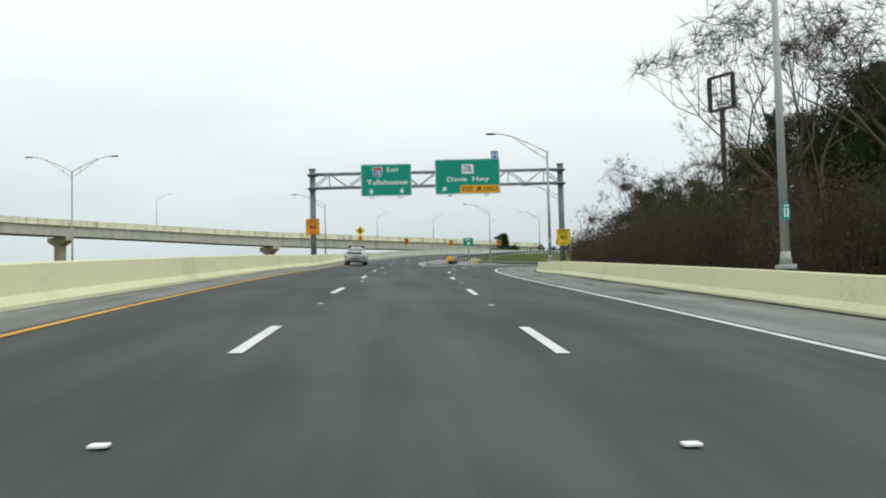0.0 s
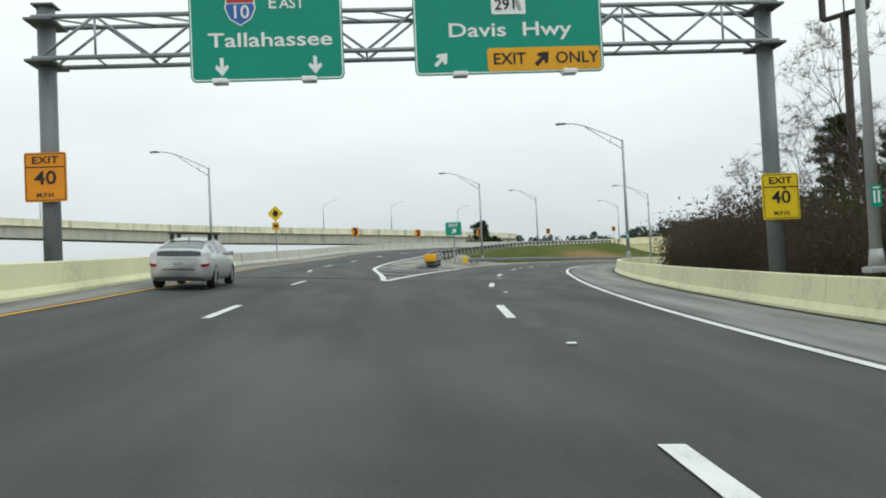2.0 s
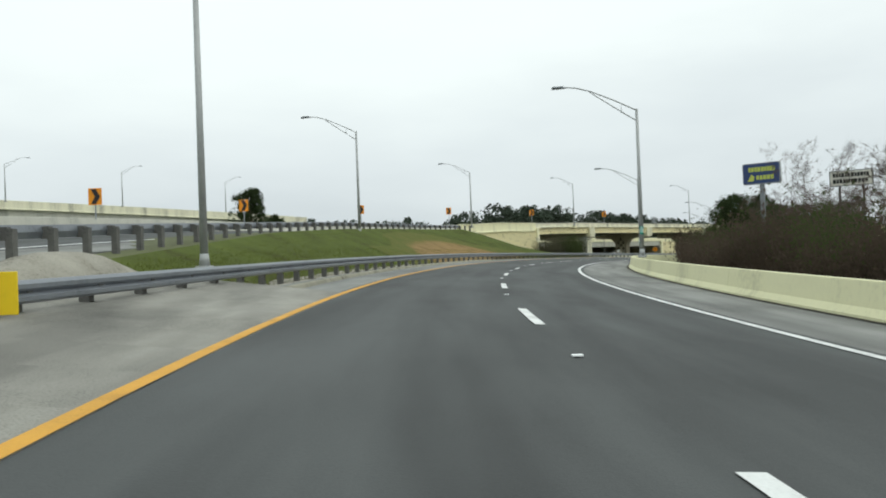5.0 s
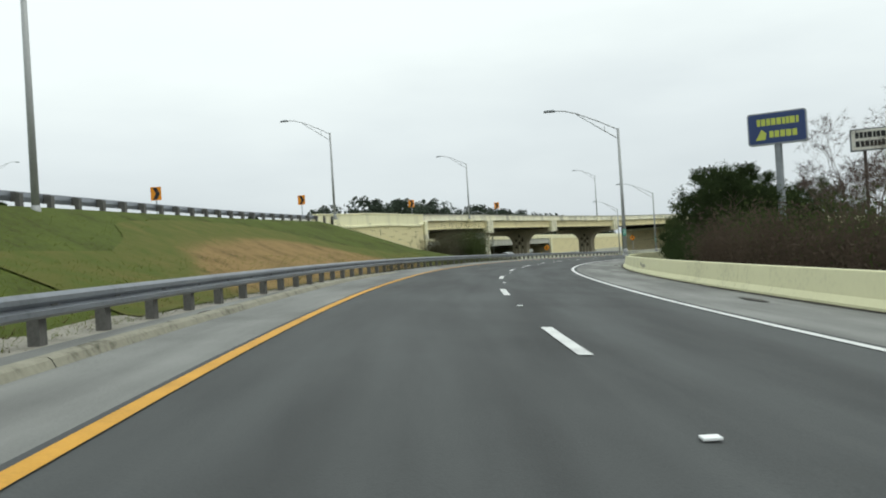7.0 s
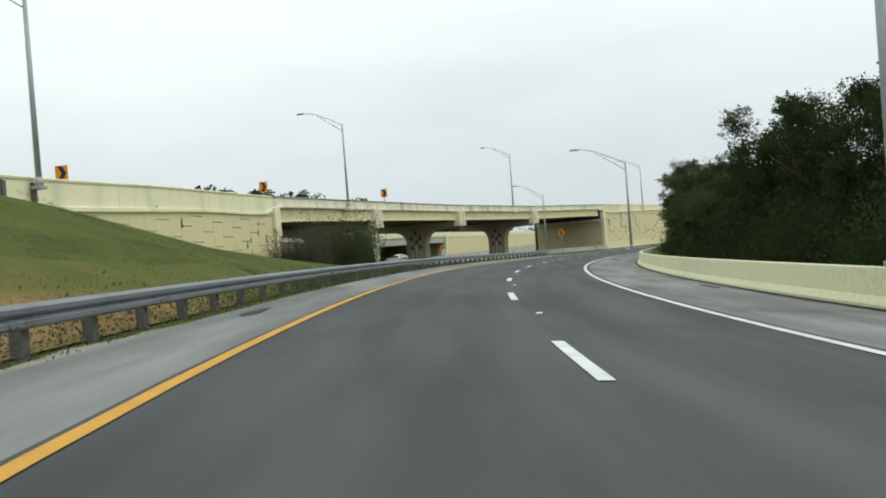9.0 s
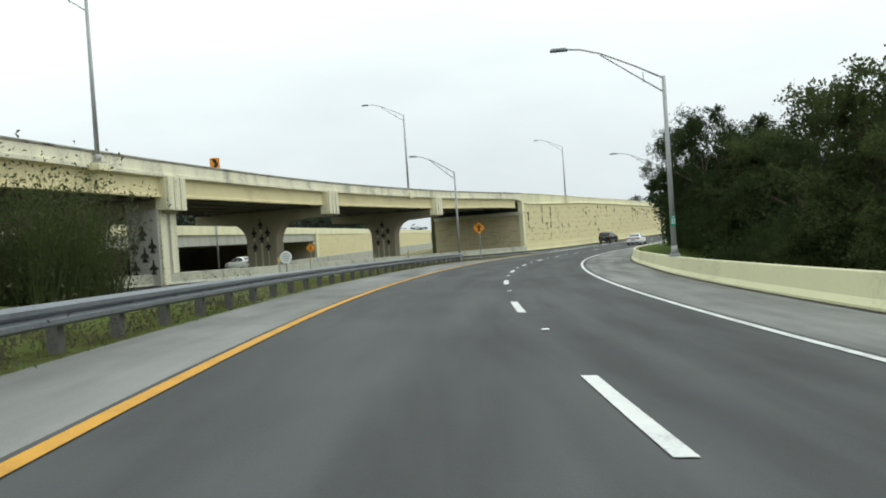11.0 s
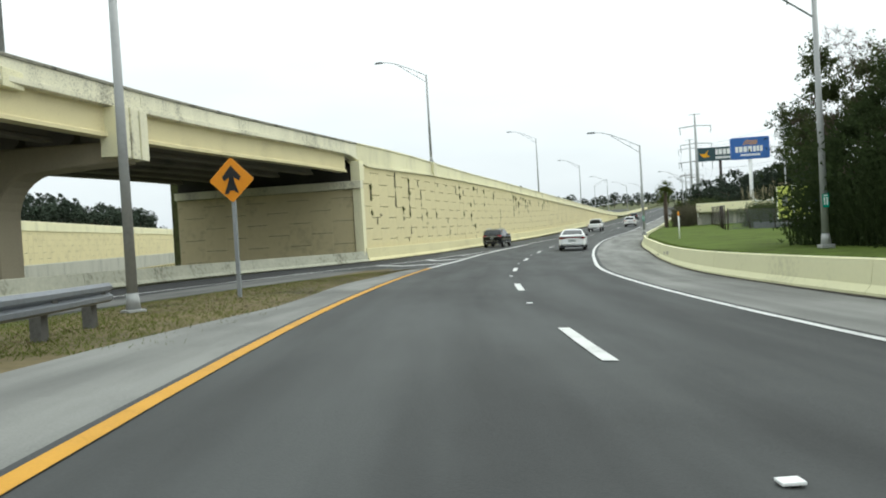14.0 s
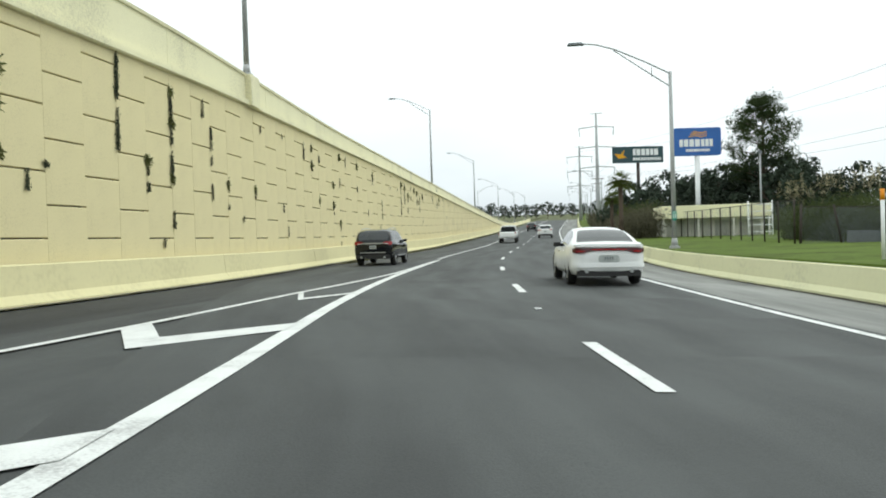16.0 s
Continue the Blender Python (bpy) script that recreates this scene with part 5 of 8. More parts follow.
def lamp_pedestals():
    """Concrete brackets that carry the lamps at the parapet's outer face."""
    for x, y, s, z0, z1 in ((69.7, 239.3, 251.5, PARAPET_LIP(251.5) - 0.1, 9.41), (109.56, 262.36, 294.8, PARAPET_LIP(294.8) - 0.15, 9.61), (wl.x, wl.y, 338.1, PARAPET_LIP(338.1), PARAPET_TOP(338.1) - 0.02)):
        ob = mesh_object("lamp_pedestal", boxed(-0.3, 0.34, -0.55, 0.55, z0, z1, 0.04), cream)
        ob.matrix_world = pose(x, y, 0, 0, 0, heading(s))
        tagged(ob, "cream concrete lamp bracket on the parapet", "pedestal", "lamp brackets of the bridge", "structure")


lamp_pedestals()


# ---- signs ----
def board(parent, name, w, h, material, x=0.0, y=0.0, z=0.0, r=0.12, thick=0.05, label=""):
    return part(name, moved(prism(rounded(w, h, r), thick, y), x, 0, z), material, parent, label)


def frame_line(parent, w, h, t, y, material, x=0.0, z=0.0, r=0.12):
    """A thin rounded border line standing proud of a board."""
    bm = bmesh.new()
    a, b = rounded(w, h, r), rounded(w - 2 * t, h - 2 * t, max(r - t, 0.01))
    va = [bm.verts.new((px + x, y, pz + z)) for px, pz in a]
    vb = [bm.verts.new((px + x, y, pz + z)) for px, pz in b]
    for i in range(len(va)):
        j = (i + 1) % len(va)
        bm.faces.new((va[i], va[j], vb[j], vb[i]))
    return part("border", bm, material, parent)


def words(parent, text, size, x, y, z, material, stretch=1.0):
    bm = lettering(text, size)
    bmesh.ops.scale(bm, vec=(stretch, 1, 1), verts=bm.verts[:])
    return part("legend", moved(bm, x, y, z), material, parent)


def arrow(parent, size, angle, x, y, z, material):
    """An arrow that points up, turned by an angle in the sign's plane."""
    k = size
    out = [(-0.10 * k, -0.5 * k), (0.10 * k, -0.5 * k), (0.10 * k, 0.02 * k), (0.30 * k, -0.12 * k), (0.38 * k, 0.04 * k), (0, 0.5 * k), (-0.38 * k, 0.04 * k), (-0.30 * k, -0.12 * k), (-0.10 * k, 0.02 * k)]
    return part("arrow", moved(prism(out, 0.008, y), 0, 0, 0, pose(x, 0, z) @ pose(0, 0, 0, 0, angle, 0)), material, parent)


def bars(parent, rows, w, size, x, y, z, material, seed):
    """Writing that is no words: rows of plain bars."""
    rng = random.Random(seed)
    for i in range(rows):
        px = x - w / 2
        while px < x + w / 2 - size * 0.4:
            bw = min(rng.uniform(0.5, 0.9) * size, x + w / 2 - px)
            part("bar", boxed(px, px + bw * 0.8, y - 0.01, y, z - i * size * 1.5, z - i * size * 1.5 + size), material, parent)
            px += bw


def gantry():
    a, b = at(65.9, -10.75), at(68.3, 9.95)
    yaw = math.degrees(math.atan2((b - a).y, (b - a).x))
    mid = (a + b) / 2
    half = (b - a).xy.length / 2
    base = pose(mid.x, mid.y, 0, 0, 0, yaw)
    root = empty("sign_gantry", base, "galvanised overhead truss gantry spanning the highway", "sign gantry")
    for sx, z0 in ((-1, 1.2), (1, 0.2)):
        part("post", tubed([(sx * half, 0, z0), (sx * half, 0, 11.05)], 0.24, 14), galv_dark, root, "", True)
        part("cap", boxed(sx * half - 0.3, sx * half + 0.3, -0.3, 0.3, 11.02, 11.08, 0.02), galv_dark, root)
        for z in (10.6, 9.45):
            part("saddle", boxed(sx * half - 0.38, sx * half + 0.38, -0.62, 0.62, z - 0.1, z - 0.03, 0.01), galv_dark, root)
    for y in (-0.5, 0.5):
        for z in (10.6, 9.45):
            part("chord", tubed([(-half - 0.2, y, z), (half + 0.2, y, z)], 0.07, 8), galv, root)
    bays = 14
    w = 2 * half / bays
    for k in range(bays):
        x0, x1 = -half + k * w, -half + (k + 1) * w
        up = k % 2 == 0
        for y in (-0.5, 0.5):
            part("diagonal", tubed([(x0, y, 9.45 if up else 10.6), (x1, y, 10.6 if up else 9.45)], 0.04, 6), galv, root)
        part("brace", tubed([(x0, -0.5, 10.6), (x1, 0.5, 10.6)], 0.032, 5), galv, root)
        part("brace", tubed([(x0, -0.5, 9.45), (x0, 0.5, 9.45)], 0.032, 5), galv, root)
        if k % 2 == 0:
            part("strut", tubed([(x1, -0.5, 10.6), (x1, -0.5, 9.45)], 0.035, 6), galv, root)

    def panel(name, x, z, w, h, label):
        sign = empty(name, base @ pose(x, -0.78, z), label, "road sign")
        board(sign, "panel", w, h, sign_green, r=0.16)
        frame_line(sign, w - 0.06, h - 0.06, 0.035, -0.004, sign_white, r=0.14)
        for px in (-w * 0.28, w * 0.28):
            part("hanger", boxed(px - 0.05, px + 0.05, 0.06, 0.2, -h / 2, h / 2), galv_dark, sign)
            light = part("sign_light", boxed(px - 0.2, px + 0.2, -0.85, -0.5, -h / 2 - 0.24, -h / 2 - 0.1, 0.04), sign_white, sign, "pale sign light on a bracket")
            part("bracket", boxed(px - 0.02, px + 0.02, -0.7, 0.1, -h / 2 - 0.08, -h / 2 - 0.04), galv_dark, light)
        return sign

    # positions across the gantry, from its middle
    s1 = panel("guide_sign", -4.22, 9.92, 4.2, 2.66, "green overhead sign with white lettering for the through lanes")
    shield = [(0, -0.42), (0.28, -0.24), (0.40, 0.05), (0.36, 0.28), (0.40, 0.36), (0.2, 0.42), (0, 0.37), (-0.2, 0.42), (-0.40, 0.36), (-0.36, 0.28), (-0.40, 0.05), (-0.28, -0.24)]
    sh = part("route_shield", moved(prism([(x * 1.08, z * 1.08) for x, z in shield], 0.01, -0.016), -0.7, 0, 0.66), sign_white, s1, "blue and red interstate shield")
    part("shield_field", moved(prism([(x * 0.98, min(z * 0.98, 0.17)) for x, z in shield], 0.008, -0.026), -0.7, 0, 0.66), sign_blue, sh)
    part("shield_crown", moved(prism([(-0.37, 0.20), (0.37, 0.20), (0.35, 0.30), (0.36, 0.35), (0.18, 0.40), (0, 0.36), (-0.18, 0.40), (-0.36, 0.35), (-0.35, 0.30)], 0.008, -0.026), -0.7, 0, 0.66), sign_red, sh)
    part("legend", moved(lettering("10", 0.52), -0.7, -0.034, 0.58), sign_white, sh)
    words(s1, "E", 0.50, 0.18, -0.012, 0.84, sign_white)
    words(s1, "AST", 0.40, 0.72, -0.012, 0.81, sign_white)
    words(s1, "Tallahassee", 0.56, 0.1, -0.012, -0.20, sign_white, 1.34)
    for x in (-1.25, 1.3):
        arrow(s1, 0.5, 180, x, -0.012, -0.92, sign_white)

    s2 = panel("guide_sign", 2.55, 10.07, 5.4, 2.92, "green overhead exit sign with an amber exit-only panel")
    sq = board(s2, "route_marker", 0.98, 0.78, sign_white, 0.02, -0.016, 0.62, 0.05, 0.01, "white state route marker")
    part("outline", moved(prism([(-0.38, 0.28), (0.22, 0.30), (0.38, -0.28), (0.28, -0.30), (0.12, 0.10), (-0.38, 0.22)], 0.004, -0.022), 0.02, 0, 0.62), galv, sq)
    part("legend", moved(lettering("291", 0.44), -0.05, -0.03, 0.50), sign_black, sq)
    words(s2, "Davis  Hwy", 0.56, 0.02, -0.012, -0.22, sign_white, 1.36)
    arrow(s2, 0.5, 45, -1.95, -0.012, -1.02, sign_white)
    eo = board(s2, "exit_only_panel", 3.25, 0.66, sign_gold, 0.98, -0.016, -1.06, 0.08, 0.012, "amber panel with black lettering")
    part("legend", moved(lettering("EXIT", 0.46), -0.02, -0.024, -1.06), sign_black, eo)
    part("legend", moved(lettering("ONLY", 0.46), 1.92, -0.024, -1.06), sign_black, eo)
    out = [(-0.06, -0.26), (0.06, -0.26), (0.06, 0.02), (0.16, -0.05), (0.2, 0.03), (0, 0.27), (-0.2, 0.03), (-0.16, -0.05), (-0.06, 0.02)]
    part("arrow", moved(prism(out, 0.008, -0.024), 0, 0, 0, pose(0.92, 0, -1.06) @ pose(0, 0, 0, 0, 45, 0)), sign_black, eo)

    hs = empty("hospital_sign", base @ pose(4.85, -0.70, 11.86), "small blue hospital sign with a white letter", "road sign")
    board(hs, "panel", 0.62, 0.66, sign_blue, r=0.04)
    frame_line(hs, 0.58, 0.62, 0.02, -0.004, sign_white, r=0.04)
    words(hs, "H", 0.66, 0, -0.01, 0, sign_white)

    def speed(x, z, material, label):
        sign = empty("exit_speed_sign", base @ pose(x, -0.36, z), label, "road sign")
        board(sign, "panel", 1.12, 1.36, material, r=0.06, thick=0.03)
        frame_line(sign, 1.06, 1.30, 0.02, -0.004, sign_black, r=0.06)
        words(sign, "EXIT", 0.28, 0, -0.01, 0.46, sign_black, 1.25)
        words(sign, "40", 0.52, 0, -0.01, -0.04, sign_black, 1.15)
        words(sign, "M.P.H.", 0.17, 0, -0.01, -0.50, sign_black, 1.1)
        part("rule", boxed(-0.52, 0.52, -0.008, -0.004, 0.26, 0.29), sign_black, sign)
        part("clamp", boxed(-0.2, 0.2, 0.03, 0.14, -0.3, -0.2), galv_dark, sign)
        part("clamp", boxed(-0.2, 0.2, 0.03, 0.14, 0.2, 0.3), galv_dark, sign)
    speed(-half, 6.2, sign_orange, "orange exit speed sign strapped to the gantry post")
    speed(half + 0.05, 4.85, sign_yellow, "yellow exit speed sign strapped to the gantry post")


gantry()


def exit_sign():
    p = Vector((0.76, 113.8, 0))
    root = empty("exit_sign", pose(p.x, p.y, 0, 0, 0, heading(100) + 4), "green exit sign with a white arrow on one post", "road sign")
    board(root, "panel", 1.42, 1.2, sign_green, 0, 0, 7.05, 0.12, 0.04)
    frame_line(root, 1.38, 1.16, 0.018, -0.004, sign_white, 0, 7.05, 0.1)
    words(root, "EXIT", 0.38, 0, -0.012, 7.35, sign_white, 1.1)
    arrow(root, 0.56, 45, 0.05, -0.012, 6.86, sign_white)
    part("post", boxed(-0.07, 0.07, 0.04, 0.16, at(113.1, -5.3).z - 0.3, 7.4), galv, root)


exit_sign()


def chevron_sign(s, n, z, foot, label, size=1.0):
    p = at(s, n)
    root = empty("chevron_sign", pose(p.x, p.y, z, 0, 0, heading(s) + 12), label, "road sign", "curve chevrons")
    board(root, "panel", 0.78 * size, 0.98 * size, sign_orange, 0, 0, 0, 0.03, 0.02)
    k = size
    out = [(-0.24 * k, 0.44 * k), (0.06 * k, 0.44 * k), (0.30 * k, 0), (0.06 * k, -0.44 * k), (-0.24 * k, -0.44 * k), (0.0, 0)]
    part("chevron", prism(out, 0.006, -0.008), sign_black, root)
    part("post", boxed(-0.04, 0.04, 0.02, 0.09, foot - z, 0.3), galv, root)


for s, n, z in ((136.8, -25.4, 9.0), (156.4, -26.8, 9.6), (178, -28.2, 10.4), (204.9, -29.7, 11.4), (232.3, -31.1, 12.4), (258.4, -29.6, 12.85), (283.1, -27.7, 13.0)):
    chevron_sign(s, n, z, main_z(s, n) + 0.75, "orange and black chevron board on the curve's barrier", 1.15)


def diamond_sign(name, p, yaw, foot, side, label, draw, plaque=None):
    root = empty(name, pose(*p, 0, 0, yaw), label, "road sign")
    face = part("panel", moved(prism(rounded(side, side, 0.06), 0.03, 0), 0, 0, 0, pose(0, 0, 0, 0, 45, 0)), sign_orange if name == "merge_sign" else sign_yellow, root)
    draw(root)
    low = -side * 0.72
    if plaque:
        board(root, "plaque", 0.62, 0.62, sign_gold, 0, 0, low - 0.36, 0.04, 0.03)
        part("bar", boxed(-0.18, 0.18, -0.012, -0.004, low - 0.46, low - 0.24), sign_black, root)
    part("post", boxed(-0.045, 0.045, 0.03, 0.12, foot - p[2], side * 0.5), galv, root)


def merge_symbol(root):
    arrow(root, 0.62, 0, 0.0, -0.012, 0.05, sign_black)
    part("branch", moved(prism([(-0.19, -0.34), (-0.08, -0.34), (0.02, -0.02), (-0.04, 0.06)], 0.008, -0.012), 0, 0, 0), sign_black, root)
    part("branch", moved(prism([(0.08, -0.30), (0.17, -0.34), (0.06, 0.0), (0.0, 0.0)], 0.008, -0.012), 0, 0, 0), sign_black, root)


def curve_symbol(root):
    arrow(root, 0.66, 0, 0.0, -0.012, 0.02, sign_black)
    part("load", boxed(-0.2, 0.2, -0.018, -0.012, -0.2, 0.06), sign_black, root)


diamond_sign("merge_sign", (110.0, 253.3, 5.53), heading(290), 2.5, 0.80, "orange diamond merge sign on a thin post", merge_symbol)
diamond_sign("warning_sign", (-14.5, 112.9, 9.0), heading(100) + 8, 3.6, 0.98, "yellow diamond curve warning sign with a plaque", curve_symbol, True)


# ---- roadside advertising signs on tall posts ----
def pole_sign(name, centre, yaw, w, h, face, rim, post, label, foot, posts=(0.0,), thick=0.5, radius=0.25, r=0.1):
    root = empty(name, pose(*centre, 0, 0, yaw), label, "pole sign")
    board(root, "cabinet", w, h, rim, 0, 0, 0, r, thick)
    board(root, "face", w - 0.2, h - 0.2, face, 0, -0.02, 0, r * 0.8, 0.03)
    for x in posts:
        part("post", tubed([(x, thick / 2, foot - centre[2]), (x, thick / 2, -h / 2 + 0.05)], radius, 10), post, root)
    return root


d = Vector((67.6, 182.2, 0)) - Vector((65.2, 185.7, 0))
sign = pole_sign("hotel_sign", (66.4, 183.95, 12.9), math.degrees(math.atan2(d.y, d.x)), 4.2, 2.45, sign_navy, galv, galv_dark, "navy blue hotel pole sign with lime writing bars", GROUND_Z, (0.0,), 0.5, 0.28, 0.2)
bars(sign, 1, 3.0, 0.52, 0.1, -0.03, 0.22, board_lime, 3)
bars(sign, 1, 2.1, 0.50, 0.5, -0.03, -0.72, board_lime, 5)
part("emblem", moved(prism([(-0.4, -0.4), (0.3, -0.4), (0.4, 0.1), (0.05, 0.4), (-0.1, 0.1)], 0.02, -0.05), -1.15, 0, -0.45), board_lime, sign)

sign = pole_sign("marquee_sign", (80.2, 185.0, 12.4), math.degrees(math.atan2(d.y, d.x)) + 6, 4.8, 1.9, shed_white, galv_dark, rust_brown, "weathered white marquee sign with dark writing bars", GROUND_Z, (-1.3, 1.3), 0.4, 0.14, 0.06)
bars(sign, 2, 4.0, 0.5, 0.0, -0.03, 0.15, sign_black, 9)


def empty_frame():
    yaw = math.degrees(math.atan2(114.7 - 118.5, 39.4 - 37.05))
    root = empty("empty_billboard", pose(38.2, 116.6, 28.0, 0, 0, yaw), "empty dark steel sign frame on a tall post", "billboard")
    w, h = 4.2, 4.9
    for x in (-w / 2, 0, w / 2):
        part("upright", boxed(x - (0.14 if x else 0.05), x + (0.14 if x else 0.05), -0.35 if x else -0.05, 0.35 if x else 0.05, -h / 2, h / 2), rust_brown, root)
    for z in (-h / 2, 0, h / 2):
        part("rail", boxed(-w / 2, w / 2, -0.35 if z else -0.05, 0.35 if z else 0.05, z - (0.14 if z else 0.05), z + (0.14 if z else 0.05)), rust_brown, root)
    part("post", tubed([(0, 0, -h / 2), (0, 0, GROUND_Z - 28.0)], 0.38, 12), rust_brown, root)
    part("loose_strap", tubed([(-1.2, 0, -h / 2), (-1.35, -0.1, -h / 2 - 0.6), (-1.1, 0, -h / 2 - 1.3)], 0.04, 5), rust_brown, root)


empty_frame()

yaw_far = math.degrees(math.atan2(264.1 - 269.5, 235.2 - 238.3)) + 180
sign = pole_sign("motel_sign", (236.8, 266.8, 14.9), -65, 6.2, 3.6, sign_blue, sign_blue, sign_white, "blue pole sign with a white writing bar and orange waves", 2.5, (0.0,), 0.7, 0.32, 0.3)
bars(sign, 1, 4.8, 0.95, 0, -0.03, -0.65, sign_white, 13)
bars(sign, 1, 3.2, 0.35, 0, -0.03, -1.3, sign_white, 14)
for k in range(3):
    part("wave", moved(prism([(-1.2 + 0.2 * k, 0.0), (-0.4, 0.18), (0.4, -0.02), (1.2, 0.16), (1.2, 0.26), (0.4, 0.1), (-0.4, 0.3), (-1.2 + 0.2 * k, 0.1)], 0.02, -0.05), 0, 0, 0.55 + 0.26 * k), sign_gold, sign)
sign = pole_sign("inn_sign", (273.6, 280.4, 17.2), -62, 9.2, 2.9, sign_dark, sign_dark, rust_brown, "dark teal pole sign with pale writing bars", 3.0, (0.0,), 0.6, 0.3, 0.1)
bars(sign, 1, 5.2, 1.15, 1.6, -0.03, -0.15, sign_white, 21)
bars(sign, 1, 5.2, 0.5, 1.6, -0.03, -1.05, sign_white, 22)
part("emblem", moved(prism([(-1.4, 0.2), (-0.6, -0.7), (0.9, -0.5), (0.2, -0.1), (0.5, 0.9), (-0.2, 0.1)], 0.02, -0.05), -3.0, 0, 0.0), sign_gold, sign)


def box_truck():
    """A small moving truck with a yellow box, seen from its side and rear; y runs forward."""
    root = empty("box_truck", pose(154.6, 246.0, 0, 0, 0, heading(315) - 78), "yellow box truck with printed sides parked behind the fence", "truck")
    root.location.z = at(326, 18).z + 0.85
    body = part("box", boxed(-1.05, 1.05, -2.3, 1.7, 0.85, 3.0, 0.04), board_lime, root, "bright yellow cargo box")
    for x in (-1.06, 1.06):
        for z in (0.86, 2.96):
            part("edge_rail", boxed(x - 0.03, x + 0.03, -2.3, 1.7, z - 0.05, z + 0.05, 0.01), sign_white, body, "white edge rail")
        for y in (-2.28, 1.68):
            part("corner_rail", boxed(x - 0.03, x + 0.03, y - 0.05, y + 0.05, 0.85, 3.0, 0.01), sign_white, body, "white corner rail")
        side = -1 if x < 0 else 1
        mark = moved(prism([(-0.75, -0.45), (-0.2, -0.7), (0.3, -0.35), (0.65, 0.15), (0.4, 0.55), (0.1, 0.3), (-0.1, 0.75), (-0.4, 0.3), (-0.7, 0.35)], 0.02, -0.01), 0, 0, 0, pose(x + side * 0.004, -0.9, 1.95, 0, 0, 90))
        part("printed_shape", mark, sign_navy, body, "dark blue printed shape")
        mark = moved(prism([(-0.35, -0.55), (0.3, -0.5), (0.28, 0.1), (-0.2, 0.25)], 0.02, -0.01), 0, 0, 0, pose(x + side * 0.01, -0.95, 1.7, 0, 0, 90))
        part("printed_shape", mark, sign_white, body, "white printed shape")
        for k in range(2):
            part("bar", boxed(x - 0.012, x + 0.012, 0.2, 1.3 - 0.3 * k, 1.8 - 0.35 * k, 2.0 - 0.35 * k), sign_blue, body)
    part("rear_door", boxed(-0.92, 0.92, -2.34, -2.3, 0.95, 2.9, 0.01), board_lime, root, "yellow roller door with a dark print")
    part("printed_shape", moved(prism([(-0.3, -0.4), (0.3, -0.35), (0.4, 0.2), (0, 0.45), (-0.4, 0.2)], 0.012, -2.355), 0.1, 0, 2.0), galv_dark, root)
    part("bar", boxed(-0.6, 0.6, -2.352, -2.342, 1.15, 1.35), sign_black, root)
    part("chassis", boxed(-0.45, 0.45, -2.3, 3.4, 0.5, 0.8), rust_brown, root)
    part("bumper", boxed(-1.0, 1.0, -2.5, -2.32, 0.45, 0.62, 0.02), galv_dark, root)
    cab = loft([[(x, y, z) for x, z in ((0.9, 0.5), (0.98, 1.1), (0.86, top), (0, top + 0.05), (-0.86, top), (-0.98, 1.1), (-0.9, 0.5))] for y, top in ((1.8, 2.05), (2.4, 2.1), (2.9, 1.75), (3.2, 1.3), (3.8, 1.15), (3.95, 0.95))])
    part("cab", cab, galv, root, "silver cab")
    for x in (-0.94, 0.94):
        part("side_window", boxed(x - 0.02, x + 0.02, 2.0, 2.75, 1.25, 1.8, 0.01), car_glass, root)
    for x in (-0.88, 0.88):
        for y in (-1.2, 3.1):
            bm = tubed([(x - 0.14, y, 0.4), (x + 0.14, y, 0.4)], 0.4, 18)
            tyre = part("wheel", bm, rubber, root, "black tyre")
            part("rim", tubed([(x - 0.15, y, 0.4), (x + 0.15, y, 0.4)], 0.2, 14), galv, tyre)


box_truck()


# ---- vehicles: y runs forward, x to the right, from the ground under the middle ----
def body_ring(y, low, belt, w):
    """A rounded lower-body section."""
    h = belt - low
    side = [(0.80, low), (0.95, low + 0.10 * h), (1.0, low + 0.35 * h), (1.0, low + 0.62 * h), (0.965, low + 0.86 * h), (0.90, belt)]
    return [(x * w, y, z) for x, z in side] + [(0.0, y, belt + 0.015)] + [(-x * w, y, z) for x, z in side[::-1]]


def cabin_ring(y, base, roof, wb, wr):
    h = roof - base
    side = [(wb, base), (wb + (wr - wb) * 0.5, base + 0.5 * h), (wr + 0.02, base + 0.86 * h), (wr * 0.9, roof)]
    return [(x, y, z) for x, z in side] + [(0.0, y, roof + 0.02)] + [(-x, y, z) for x, z in side[::-1]]


